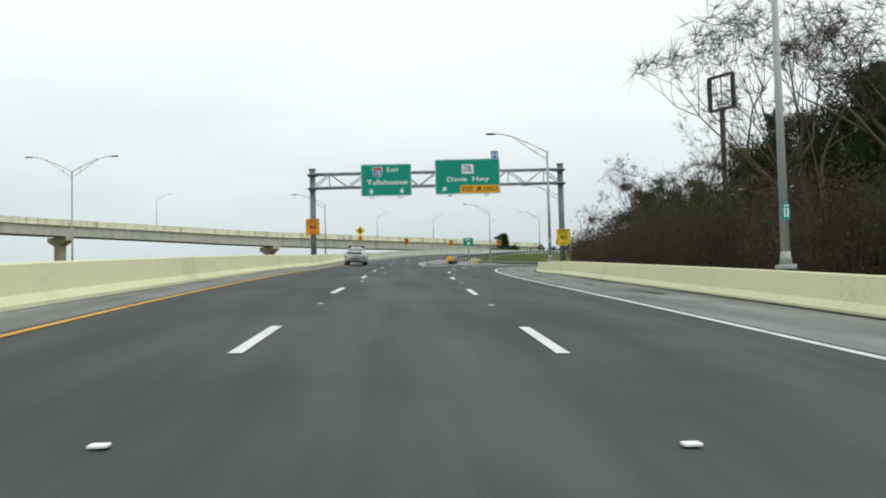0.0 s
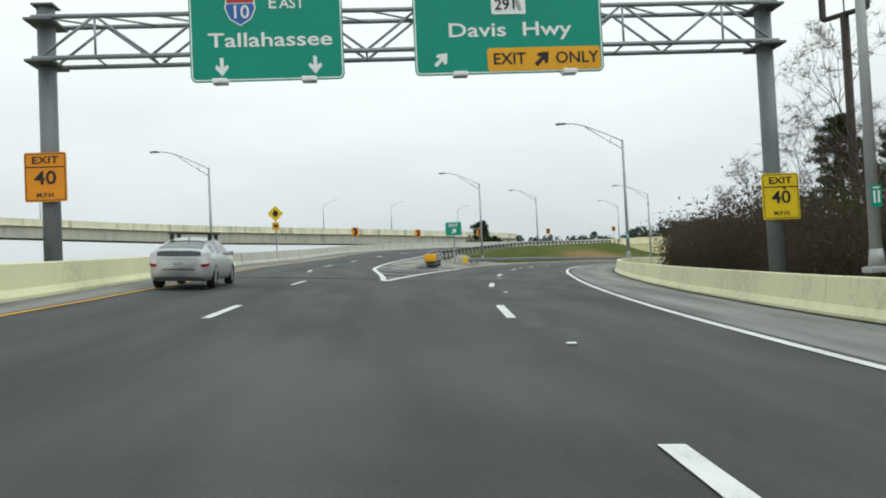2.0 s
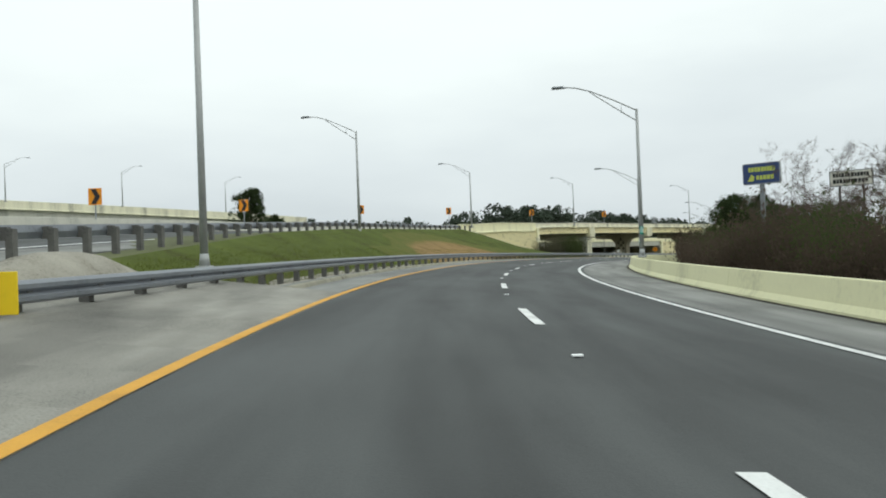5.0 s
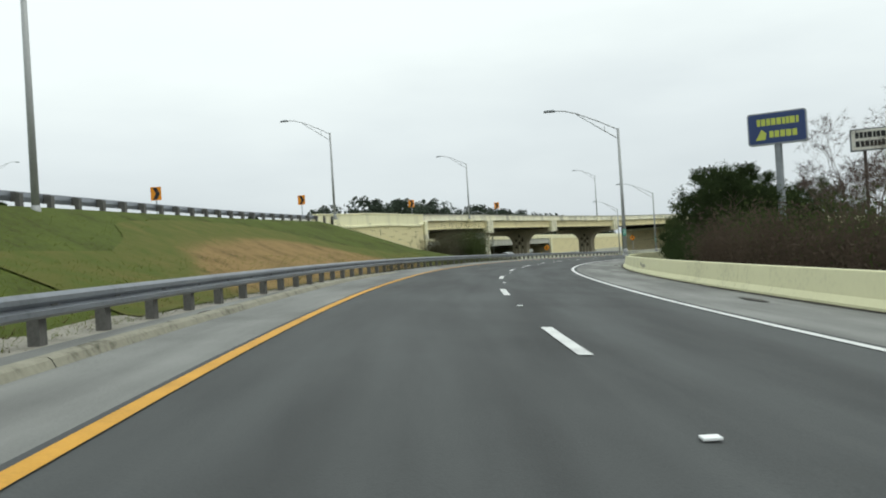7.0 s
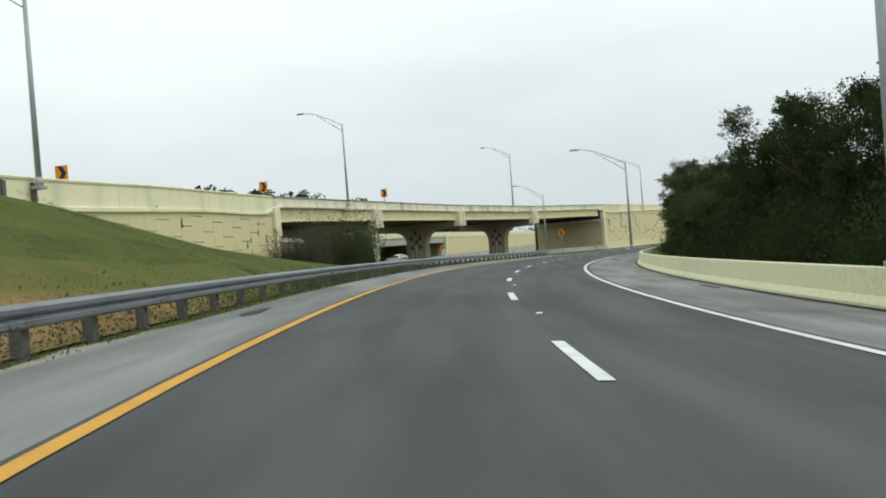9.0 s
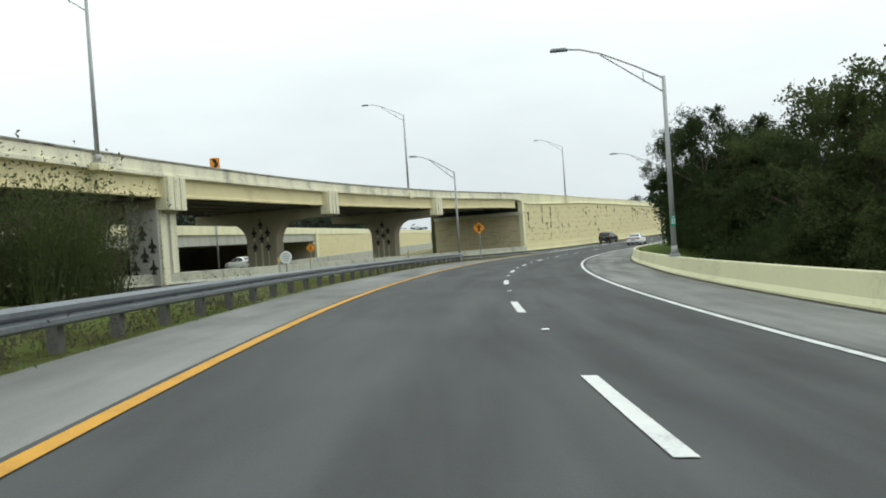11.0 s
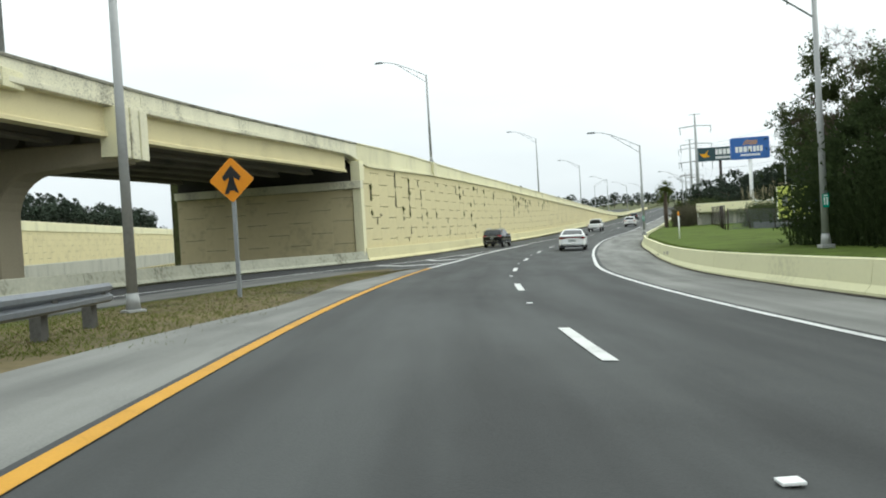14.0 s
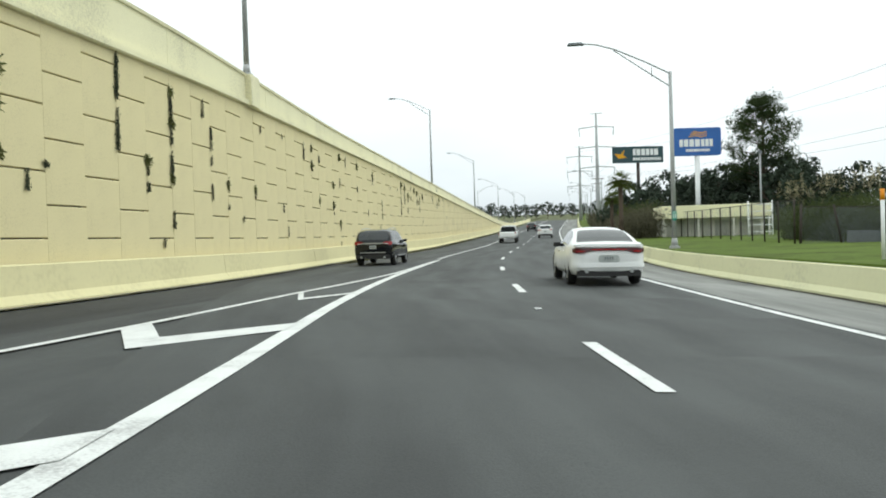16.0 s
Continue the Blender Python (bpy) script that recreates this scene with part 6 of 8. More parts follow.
def wheel(parent, x, y, r, width):
    bm = bmesh.new()
    ring = [(r - 0.02, -width / 2), (r, -width / 4), (r, width / 4), (r - 0.02, width / 2), (r * 0.66, width / 2), (r * 0.66, -width / 2)]
    rows = []
    for k in range(20):
        a = k * math.tau / 20
        rows.append([bm.verts.new((x + dx, y + q * math.cos(a), r + q * math.sin(a))) for q, dx in ring])
    for k in range(20):
        a, b = rows[k], rows[(k + 1) % 20]
        for i in range(6):
            bm.faces.new((a[i], a[(i + 1) % 6], b[(i + 1) % 6], b[i]))
    w = part("wheel", finish(bm), rubber, parent, "black tyre")
    sgn = 1 if x > 0 else -1
    bm = bmesh.new()
    for k in range(5):
        a = k * math.tau / 5
        m = pose(x + sgn * width * 0.38, y, r) @ pose(0, 0, 0, math.degrees(a), 0, 0)
        box(bm, -0.02, 0.02, -0.045, 0.045, 0.0, r * 0.66, m)
    tube(bm, [(x + sgn * width * 0.28, y, r), (x + sgn * width * 0.44, y, r)], r * 0.18, 12)
    tube(bm, [(x + sgn * width * 0.30, y, r), (x + sgn * width * 0.31, y, r)], r * 0.66, 20)
    part("rim", bm, alloy, w, "five-spoke alloy rim")


def strip_box(parent, name, x0, x1, y, z0, z1, mat, label="", depth=0.05, bend=0.0):
    """A piece on the tail, bowed a little across."""
    bm = bmesh.new()
    n = 8
    a, b = [], []
    for k in range(n + 1):
        x = x0 + (x1 - x0) * k / n
        yy = y + bend * x * x
        a.append((bm.verts.new((x, yy, z0)), bm.verts.new((x, yy, z1))))
        b.append((bm.verts.new((x, yy + depth, z0)), bm.verts.new((x, yy + depth, z1))))
    for k in range(n):
        bm.faces.new((a[k][0], a[k + 1][0], a[k + 1][1], a[k][1]))
        bm.faces.new((a[k][1], a[k + 1][1], b[k + 1][1], b[k][1]))
        bm.faces.new((a[k][0], b[k][0], b[k + 1][0], a[k + 1][0]))
    bm.faces.new((a[0][0], a[0][1], b[0][1], b[0][0]))
    bm.faces.new((a[n][0], b[n][0], b[n][1], a[n][1]))
    return part(name, finish(bm), mat, parent, label)


def smooth_car(name, m, label, paint, low, belt, half, roof, top, side_glass, pillars, rear_glass, front_glass, axles, r, track):
    """One flowing shell from tables along y: underside, belt line, half width, roof line and the roof's half width; window openings by stretches of y."""
    low, belt, half, roof, top = (curve(q) for q in (low, belt, half, roof, top))
    root = empty(name, m, label, "car")
    y0, y1 = -LENGTHS[name] / 2, LENGTHS[name] / 2
    ys = sorted({round(v, 3) for v in [y0 + (y1 - y0) * k / 56 for k in range(57)] + [y0 + d for d in (0.01, 0.03, 0.06, 0.1)] + [v for g in (side_glass, rear_glass, front_glass, *pillars) for v in g]})
    def ring(y):
        z0, zb, w, wr = low(y), belt(y), half(y), top(y)
        zr, h = max(roof(y), zb + 0.012), belt(y) - low(y)
        wb = 0.935 * w
        wr = min(wr, wb - 0.01)
        lean = lambda u: (wb + (wr - wb) * u ** 1.25, zb + (zr - zb) * u)
        side = [(0.0, z0 + 0.02), (0.72 * w, z0), (0.93 * w, z0 + 0.05 * h), (0.985 * w, z0 + 0.22 * h), (w, z0 + 0.42 * h), (0.995 * w, z0 + 0.62 * h), (0.985 * w, z0 + 0.80 * h), (0.965 * w, zb - 0.03), (wb, zb), lean(0.35), lean(0.66), lean(0.86), (wr * 0.90, zb + (zr - zb) * 0.965), (wr * 0.55, zr + 0.010), (0.0, zr + 0.018)]
        return [(x, y, z) for x, z in side] + [(-x, y, z) for x, z in side[-2:0:-1]]
    rings = [ring(y) for y in ys]
    n = len(rings[0])
    kinds, made = {}, {}
    def vert(kind, i, j):
        if kind not in kinds:
            kinds[kind], made[kind] = bmesh.new(), {}
        if (i, j) not in made[kind]:
            made[kind][i, j] = kinds[kind].verts.new(rings[i][j % n])
        return made[kind][i, j]
    inside = lambda y, span: span[0] < y < span[1]
    for i in range(len(ys) - 1):
        y = (ys[i] + ys[i + 1]) / 2
        for j in range(n):
            k = min(j, n - 1 - j)
            kind = ("body", 0)
            if 8 <= k <= 10 and inside(y, side_glass) and roof(y) - belt(y) > 0.13 and not any(inside(y, q) for q in pillars):
                kind = ("side_window", (j < n / 2, sum(y > q[1] for q in pillars)))
            elif k >= 12 and inside(y, rear_glass):
                kind = ("rear_window", 0)
            elif k >= 12 and inside(y, front_glass):
                kind = ("windscreen", 0)
            corners = [vert(kind, i + d, (j + e) % n) for d, e in ((0, 0), (0, 1), (1, 1), (1, 0))]
            kinds[kind].faces.new(corners)
    for i in (0, len(ys) - 1):
        shell_end = [vert(("body", 0), i, j) for j in range(n)]
        kinds["body", 0].faces.new(shell_end)
    for (kind, _), bm in kinds.items():
        bmesh.ops.recalc_face_normals(bm, faces=bm.faces[:]) if kind == "body" else None
        for f in bm.faces:
            f.smooth = True
        part(kind, bm, paint if kind == "body" else car_glass, root, "" if kind == "body" else "dark tinted window")
    for y in axles:
        for s in (-1, 1):
            wheel(root, s * (track - 0.10), y, r, 0.22)
            pts = [(s * (track - 0.02), y + (r + 0.05) * math.cos(radians(a)), r + (r + 0.05) * math.sin(radians(a))) for a in range(-10, 191, 20)]
            part("wheel_arch", tubed(pts, 0.04, 6), plastic_black, root)
    def tail_at(x):
        return min((abs(half(y) - abs(x)), y) for y in [y0 + 0.004 * k for k in range(120)])[1] if abs(x) > half(y0) else y0
    return root, tail_at


LENGTHS = {"sedan_car": 5.04, "hatchback_car": 4.48, "suv_car": 4.70}


def tail_band(root, tail_at, name, xs, lows, highs, proud, mat, label="", sides=(-1, 1), lean=0.0):
    """A band round the tail of a car, given from its middle outwards, on one side or on both."""
    bm = bmesh.new()
    half_line = list(zip(xs, lows, highs))
    if len(sides) == 2:
        line = [(-x, a, b) for x, a, b in half_line[::-1] if x > 0] + half_line
    else:
        line = [(sides[0] * x, a, b) for x, a, b in half_line]
    fine = []
    for p, q in zip(line, line[1:]):
        fine += [tuple(p[k] + (q[k] - p[k]) * u / 4 for k in range(3)) for u in range(4)]
    fine.append(line[-1])
    rings = []
    for x, z0, z1 in fine:
        y, grow = tail_at(x / 1.0), 1 + 0.4 * proud
        rings.append([bm.verts.new(q) for q in ((x * grow, y - proud, z0), (x * grow, y - proud + lean * (z1 - z0), z1), (x * 0.95, y + 0.07 + lean * (z1 - z0), z1 - 0.004), (x * 0.95, y + 0.07, z0 + 0.004))])
    for a, b in zip(rings, rings[1:]):
        for i in range(4):
            bm.faces.new((a[i], a[(i + 1) % 4], b[(i + 1) % 4], b[i]))
    bm.faces.new(rings[0])
    bm.faces.new(rings[-1][::-1])
    return part(name, finish(bm), mat, root, label)


def car(name, m, label, paint, body, cabin, glass_side, axles, r, track, roof_rows):
    """body rows: y, low, belt, half width; cabin rows: y, base, roof, half widths at base and roof."""
    root = empty(name, m, label, "car")
    part("body", loft([body_ring(*row) for row in body]), paint, root)
    part("glasshouse", loft([cabin_ring(*row) for row in cabin]), car_glass, root, "dark tinted windows")
    part("roof", loft([[(x * 1.0, y, z + 0.012) for x, z in ((w, zr - 0.10), (w * 0.93, zr + 0.005), (0, zr + 0.03), (-w * 0.93, zr + 0.005), (-w, zr - 0.10), (0, zr - 0.02))] for y, zr, w in roof_rows]), paint, root)
    for (y0, z0, x0), (y1, z1, x1), t in glass_side:
        for s in (-1, 1):
            part("pillar", tubed([(s * x0, y0, z0), (s * x1, y1, z1)], t, 6), paint, root)
    for y in axles:
        for s in (-1, 1):
            wheel(root, s * (track - 0.10), y, r, 0.22)
            bm = bmesh.new()
            pts = [(s * (track - 0.015), y + (r + 0.07) * math.cos(radians(a)), r + (r + 0.07) * math.sin(radians(a))) for a in range(-10, 191, 20)]
            tube(bm, pts, 0.05, 5)
            part("wheel_arch", bm, plastic_black, root)
    return root


def plate(root, y, z, w=0.32, h=0.16):
    pl = part("number_plate", boxed(-w / 2, w / 2, y - 0.012, y, z - h / 2, z + h / 2, 0.01), plate_grey, root, "grey number plate")
    for k in range(4):
        part("bar", boxed(-0.11 + k * 0.06, -0.075 + k * 0.06, y - 0.016, y - 0.012, z - 0.04, z + 0.04), galv_dark, pl)


def mirrors(root, y, z, x, paint):
    for s in (-1, 1):
        part("mirror", boxed(-0.1, 0.1, -0.06, 0.06, -0.06, 0.07, 0.03, pose(s * (x + 0.1), y, z)), paint, root)


def hatchback(m):
    root, tail = smooth_car("hatchback_car", m, "silver hatchback with a black roof rack on the highway", car_silver,
        [(-2.24, 0.36), (-2.14, 0.27), (-1.9, 0.22), (1.7, 0.21), (2.1, 0.26), (2.24, 0.36)],
        [(-2.24, 0.86), (-2.2, 0.94), (-2.1, 1.0), (-1.8, 1.03), (0, 0.98), (1.2, 0.92), (1.9, 0.78), (2.24, 0.58)],
        [(-2.24, 0.56), (-2.22, 0.68), (-2.17, 0.77), (-2.05, 0.84), (-1.8, 0.868), (0, 0.875), (1.3, 0.87), (1.9, 0.8), (2.15, 0.66), (2.24, 0.45)],
        [(-2.24, 0.88), (-2.2, 1.02), (-2.13, 1.13), (-1.7, 1.255), (-1.1, 1.40), (-0.4, 1.49), (0.1, 1.49), (0.4, 1.44), (1.0, 1.2), (1.6, 0.93), (2.24, 0.6)],
        [(-2.24, 0.52), (-2.13, 0.66), (-1.7, 0.66), (-1.1, 0.61), (-0.2, 0.585), (0.4, 0.59), (1.2, 0.68), (2.24, 0.42)],
        (-1.75, 1.0), ((-0.32, -0.24), (-1.25, -1.12)), (-2.06, -1.13), (0.42, 1.5), (-1.36, 1.34), 0.315, 0.86)
    tail_band(root, tail, "spoiler_window", [0, 0.3, 0.5, 0.6], [0.95, 0.95, 0.955, 0.97], [1.10, 1.10, 1.09, 1.07], 0.012, car_glass, "black upright window band under the spoiler", lean=0.25)
    tail_band(root, tail, "garnish", [0, 0.3, 0.5], [0.86] * 3, [0.90] * 3, 0.02, alloy)
    for s in (-1, 1):
        t = tail_band(root, tail, "tail_light", [0.60, 0.70, 0.78, 0.84], [0.66, 0.64, 0.66, 0.70], [1.03, 1.05, 1.05, 1.03], 0.02, lens_clear, "tall clear tail light", (s,), 0.12)
        tail_band(t, tail, "red_lens", [0.61, 0.70, 0.78, 0.83], [0.65, 0.64, 0.66, 0.70], [0.73, 0.73, 0.74, 0.75], 0.03, lens_red, "", (s,))
    tail_band(root, tail, "bumper_slot", [0, 0.3, 0.45], [0.555] * 3, [0.585] * 3, 0.01, plastic_black)
    tail_band(root, tail, "valance", [0, 0.3, 0.55, 0.68], [0.24] * 4, [0.36, 0.36, 0.35, 0.33], 0.004, plastic_black, "black lower bumper")
    part("badge", tubed([(0, -2.275, 0.88), (0, -2.25, 0.88)], 0.055, 12), alloy, root)
    plate(root, -2.25, 0.72)
    mirrors(root, 0.75, 1.02, 0.82, car_silver)
    part("antenna_fin", tubed([(0, -0.95, 1.45), (0, -1.12, 1.53)], 0.02, 6), car_silver, root)
    for y in (-0.75, 0.15):
        bar = part("rack_bar", boxed(-0.68, 0.68, y - 0.03, y + 0.03, 1.60, 1.64, 0.012), plastic_black, root, "black roof rack bar")
        for s in (-0.56, 0.56):
            part("rack_foot", boxed(s - 0.06, s + 0.06, y - 0.05, y + 0.05, 1.42, 1.61, 0.02), plastic_black, bar)
    return root


def suv(m, paint, label, name="suv_car"):
    root, tail = smooth_car(name, m, label, paint,
        [(-2.35, 0.46), (-2.25, 0.36), (-2.0, 0.31), (1.9, 0.30), (2.25, 0.36), (2.35, 0.45)],
        [(-2.35, 0.99), (-2.32, 1.07), (-2.25, 1.12), (0, 1.09), (1.1, 1.07), (1.9, 1.0), (2.25, 0.9), (2.35, 0.75)],
        [(-2.35, 0.64), (-2.34, 0.76), (-2.30, 0.84), (-2.2, 0.90), (-1.4, 0.93), (0, 0.92), (1.4, 0.93), (2.0, 0.88), (2.25, 0.75), (2.35, 0.5)],
        [(-2.35, 1.0), (-2.31, 1.11), (-2.22, 1.27), (-2.03, 1.57), (-1.88, 1.64), (-1.2, 1.695), (-0.3, 1.70), (0.2, 1.66), (0.6, 1.50), (1.25, 1.12), (2.35, 0.77)],
        [(-2.35, 0.60), (-2.2, 0.79), (-2.0, 0.74), (-1, 0.71), (0.2, 0.69), (0.6, 0.71), (1.25, 0.77), (2.35, 0.5)],
        (-1.78, 0.98), ((-1.2, -1.08), (-0.18, -0.10)), (-2.26, -2.0), (0.25, 1.22), (-1.42, 1.42), 0.365, 0.905)
    for s in (-1, 1):
        lamp = tail_band(root, tail, "tail_light", [0.50, 0.66, 0.80, 0.88], [1.02, 1.0, 0.97, 0.98], [1.10, 1.13, 1.13, 1.12], 0.025, lens_red, "wide red tail light", (s,), 0.2)
        tail_band(lamp, tail, "white_lens", [0.51, 0.62, 0.70], [1.02, 1.01, 1.0], [1.045, 1.045, 1.045], 0.032, lens_clear, "", (s,))
        part("roof_rail", tubed([(s * 0.64, -1.85, 1.66), (s * 0.645, -1.6, 1.735), (s * 0.64, -0.5, 1.77), (s * 0.635, 0.0, 1.74), (s * 0.635, 0.15, 1.69)], 0.022, 6), alloy, root, "silver roof rail")
        part("sill_trim", boxed(s * 0.925 - 0.015, s * 0.925 + 0.015, -0.95, 0.95, 0.42, 0.46, 0.008), alloy, root, "bright lower side trim")
        for y in (-0.9, 0.15):
            part("door_handle", boxed(-0.015, 0.015, -0.09, 0.09, -0.018, 0.018, 0.008, pose(s * 0.925, y, 0.94)), alloy, root)
    tail_band(root, tail, "chrome_strip", [0, 0.3, 0.5], [1.015, 1.015, 1.02], [1.065, 1.065, 1.06], 0.035, alloy, "bright chrome strip")
    tail_band(root, tail, "bumper_trim", [0, 0.4, 0.6], [0.60] * 3, [0.635] * 3, 0.02, alloy)
    tail_band(root, tail, "valance", [0, 0.4, 0.7, 0.82], [0.33] * 4, [0.54, 0.54, 0.53, 0.5], 0.008, plastic_black, "black lower bumper")
    plate(root, -2.36, 0.87)
    mirrors(root, 0.85, 1.14, 0.86, paint)
    for s in (-0.55, 0.55):
        part("exhaust", tubed([(s, -2.40, 0.40), (s, -2.3, 0.40)], 0.05, 8), alloy, root)
    return root


def sedan(m):
    root, tail = smooth_car("sedan_car", m, "white four-door sedan with a full-width red tail light", car_white,
        [(-2.52, 0.38), (-2.42, 0.29), (-2.1, 0.25), (2.0, 0.25), (2.4, 0.3), (2.52, 0.4)],
        [(-2.52, 0.98), (-2.48, 1.02), (-2.40, 1.045), (-2.1, 1.055), (-1.5, 1.02), (0, 0.97), (1.2, 0.95), (2.0, 0.85), (2.4, 0.72), (2.52, 0.6)],
        [(-2.52, 0.62), (-2.51, 0.71), (-2.47, 0.80), (-2.38, 0.88), (-2.2, 0.925), (-1.5, 0.95), (0, 0.93), (1.3, 0.945), (2.1, 0.9), (2.4, 0.78), (2.52, 0.5)],
        [(-2.52, 0.99), (-2.4, 1.07), (-2.2, 1.09), (-1.98, 1.085), (-1.6, 1.235), (-1.1, 1.40), (-0.6, 1.47), (-0.1, 1.485), (0.3, 1.45), (0.8, 1.26), (1.35, 1.0), (2.0, 0.87), (2.52, 0.6)],
        [(-2.52, 0.55), (-2.2, 0.84), (-1.98, 0.82), (-1.5, 0.74), (-1, 0.65), (-0.1, 0.61), (0.4, 0.62), (1.3, 0.74), (2.0, 0.8), (2.52, 0.45)],
        (-1.5, 1.02), ((-0.42, -0.33),), (-1.93, -1.02), (0.33, 1.3), (-1.52, 1.53), 0.36, 0.925)
    lamp = tail_band(root, tail, "tail_light", [0, 0.30, 0.46, 0.58, 0.70, 0.80, 0.89], [0.885, 0.885, 0.875, 0.835, 0.82, 0.825, 0.85], [0.965, 0.965, 0.965, 0.965, 0.96, 0.955, 0.945], 0.02, lens_dark, "dark red full-width tail light", lean=0.1)
    tail_band(lamp, tail, "lamp_centre", [0, 0.2, 0.42], [0.90, 0.90, 0.895], [0.935, 0.935, 0.935], 0.026, lens_red)
    for s in (-1, 1):
        tail_band(lamp, tail, "lamp_end", [0.60, 0.70, 0.80], [0.86, 0.85, 0.86], [0.90, 0.90, 0.90], 0.026, lens_red, "", (s,))
    tail_band(root, tail, "deck_spoiler", [0, 0.3, 0.6, 0.76, 0.85], [0.985] * 5, [1.06, 1.06, 1.055, 1.05, 1.035], 0.026, car_white, lean=0.15)
    tail_band(root, tail, "bumper", [0, 0.4, 0.7, 0.82, 0.90, 0.92], [0.47] * 6, [0.585, 0.585, 0.58, 0.575, 0.57, 0.57], 0.035, car_white, lean=0.1)
    # No recess is cut; a flat grey band carries its shade as colour.
    tail_band(root, tail, "plate_recess_shade", [0, 0.14, 0.22, 0.26], [0.60, 0.60, 0.60, 0.62], [0.78, 0.78, 0.775, 0.72], 0.006, plate_grey, "grey band with a plate recess's shade in its colour")
    tail_band(root, tail, "valance", [0, 0.3, 0.6, 0.72, 0.80], [0.25] * 5, [0.37, 0.37, 0.40, 0.41, 0.37], 0.016, plastic_black, "black lower bumper with exhaust openings")
    for s in (-1, 1):
        part("exhaust", tubed([(s * 0.56, -2.555, 0.385), (s * 0.56, -2.40, 0.385)], 0.05, 10), alloy, root)
        for y in (-0.75, 0.35):
            part("door_handle", boxed(-0.015, 0.015, -0.09, 0.09, -0.02, 0.02, 0.008, pose(s * 0.93, y, 0.86)), car_white, root)
    plate(root, -2.53, 0.70)
    mirrors(root, 0.75, 1.02, 0.84, plastic_black)
    return root


def pickup(m):
    root = car("pickup_truck", m, "white pickup truck seen from behind", car_white,
        [(-2.80, 0.62, 1.10, 0.86), (-2.72, 0.55, 1.20, 0.93), (-1.2, 0.50, 1.20, 0.95), (0.0, 0.48, 1.18, 0.95), (1.4, 0.48, 1.16, 0.95), (2.3, 0.5, 1.08, 0.92), (2.75, 0.55, 0.95, 0.82)],
        [(-0.95, 1.15, 1.72, 0.84, 0.72), (-0.8, 1.15, 1.82, 0.85, 0.71), (0.4, 1.15, 1.84, 0.86, 0.70), (0.8, 1.15, 1.70, 0.86, 0.72), (1.45, 1.14, 1.20, 0.85, 0.76)],
        [((-0.95, 1.17, 0.87), (-0.85, 1.78, 0.73), 0.05), ((0.5, 1.78, 0.73), (1.4, 1.18, 0.86), 0.045)],
        (-1.75, 1.75), 0.40, 0.92, [(-0.92, 1.76, 0.71), (-0.4, 1.84, 0.72), (0.3, 1.85, 0.71), (0.6, 1.78, 0.7)])
    part("bed_floor", boxed(-0.80, 0.80, -2.70, -1.05, 1.205, 1.22), plastic_black, root)
    for s in (-1, 1):
        strip_box(root, "tail_light", s * 0.78, s * 0.92, -2.80, 0.82, 1.16, lens_red, "upright red tail light", 0.1, 0.04)
    part("bumper", boxed(-0.92, 0.92, -2.92, -2.75, 0.55, 0.74, 0.03), alloy, root, "chrome rear bumper")
    plate(root, -2.93, 0.65)
    mirrors(root, 1.0, 1.25, 0.88, car_white)
    return root


def on_road(s, n, place=at, turn=0.0):
    p, a = place(s, n, 0.012), place(s + 1.5, n, 0.012)
    d = (a - p).normalized()
    yaw = math.degrees(math.atan2(-d.x, d.y)) + turn
    right = place(s, n + 1.0, 0.012) - p
    return pose(*p, math.degrees(math.asin(d.z)), math.degrees(-math.asin(right.z / right.length)), yaw)


def lane_pose(s, offset, table, place):
    """The pose of a car that follows a line of the plan."""
    p, q = place(s, table(s) + offset, 0.012), place(s + 2.0, table(s + 2.0) + offset, 0.012)
    d = (q - p).normalized()
    right = place(s, table(s) + offset + 1.0, 0.012) - p
    return pose(*p, math.degrees(math.asin(d.z)), math.degrees(-math.asin(right.z / right.length)), math.degrees(math.atan2(-d.x, d.y)))


hatchback(lane_pose(68.6, 1.0, EDGE_L, main_at))
sedan(on_road(330.2, 4.1))
suv(lane_pose(346.7, 0.4, curve([(300, -11), (318, -8.3), (332, -5.8), (350, -4.3), (400, -4.0)]), side_at), car_black, "black sport utility vehicle beside the retaining wall")
pickup(on_road(396, -0.2))
suv(on_road(414, 3.6), car_white, "white sport utility vehicle in the distance")
suv(on_road(470, 0.0), car_black, "dark sport utility vehicle in the distance")
sedan_far = sedan(Matrix.Identity(4))
sedan_far.matrix_world = pose(*Vector((*at(296, -34).xy, 2.75)), 0, 0, heading(290) + 60)
tagged(sedan_far, "white sedan on the far side road under the bridge")


# ---- utilities, fence and buildings on the frontage ----
def transmission_pole(p, height, yaw, label="tall grey steel transmission pole with crossarms"):
    root = empty("transmission_pole", pose(*p, 0, 0, yaw), label, "utility pole", "utility poles")
    part("mast", tubed([(0, 0, -0.5), (0, 0, height)], [0.62, 0.22], 12), pole_mat, root, "", True)
    part("crossarm", tubed([(-1.5, 0, height - 0.2), (1.5, 0, height - 0.2)], 0.08, 6), pole_mat, root)
    for z in (height - 3.6, height - 8.4, height - 13.2):
        arm = part("crossarm", tubed([(-4.2, 0, z), (0, 0, z + 0.35), (4.2, 0, z)], 0.13, 6), pole_mat, root)
        for x in (-4.1, 4.1):
            part("insulator", tubed([(x, 0, z), (x * 0.96, 0, z - 1.9)], 0.09, 6), galv_dark, arm)


yaw_row = heading(480)
transmission_pole((319.5, 297.6, 3.0), 29.2, yaw_row)
transmission_pole((388, 318, 5.0), 27, yaw_row)


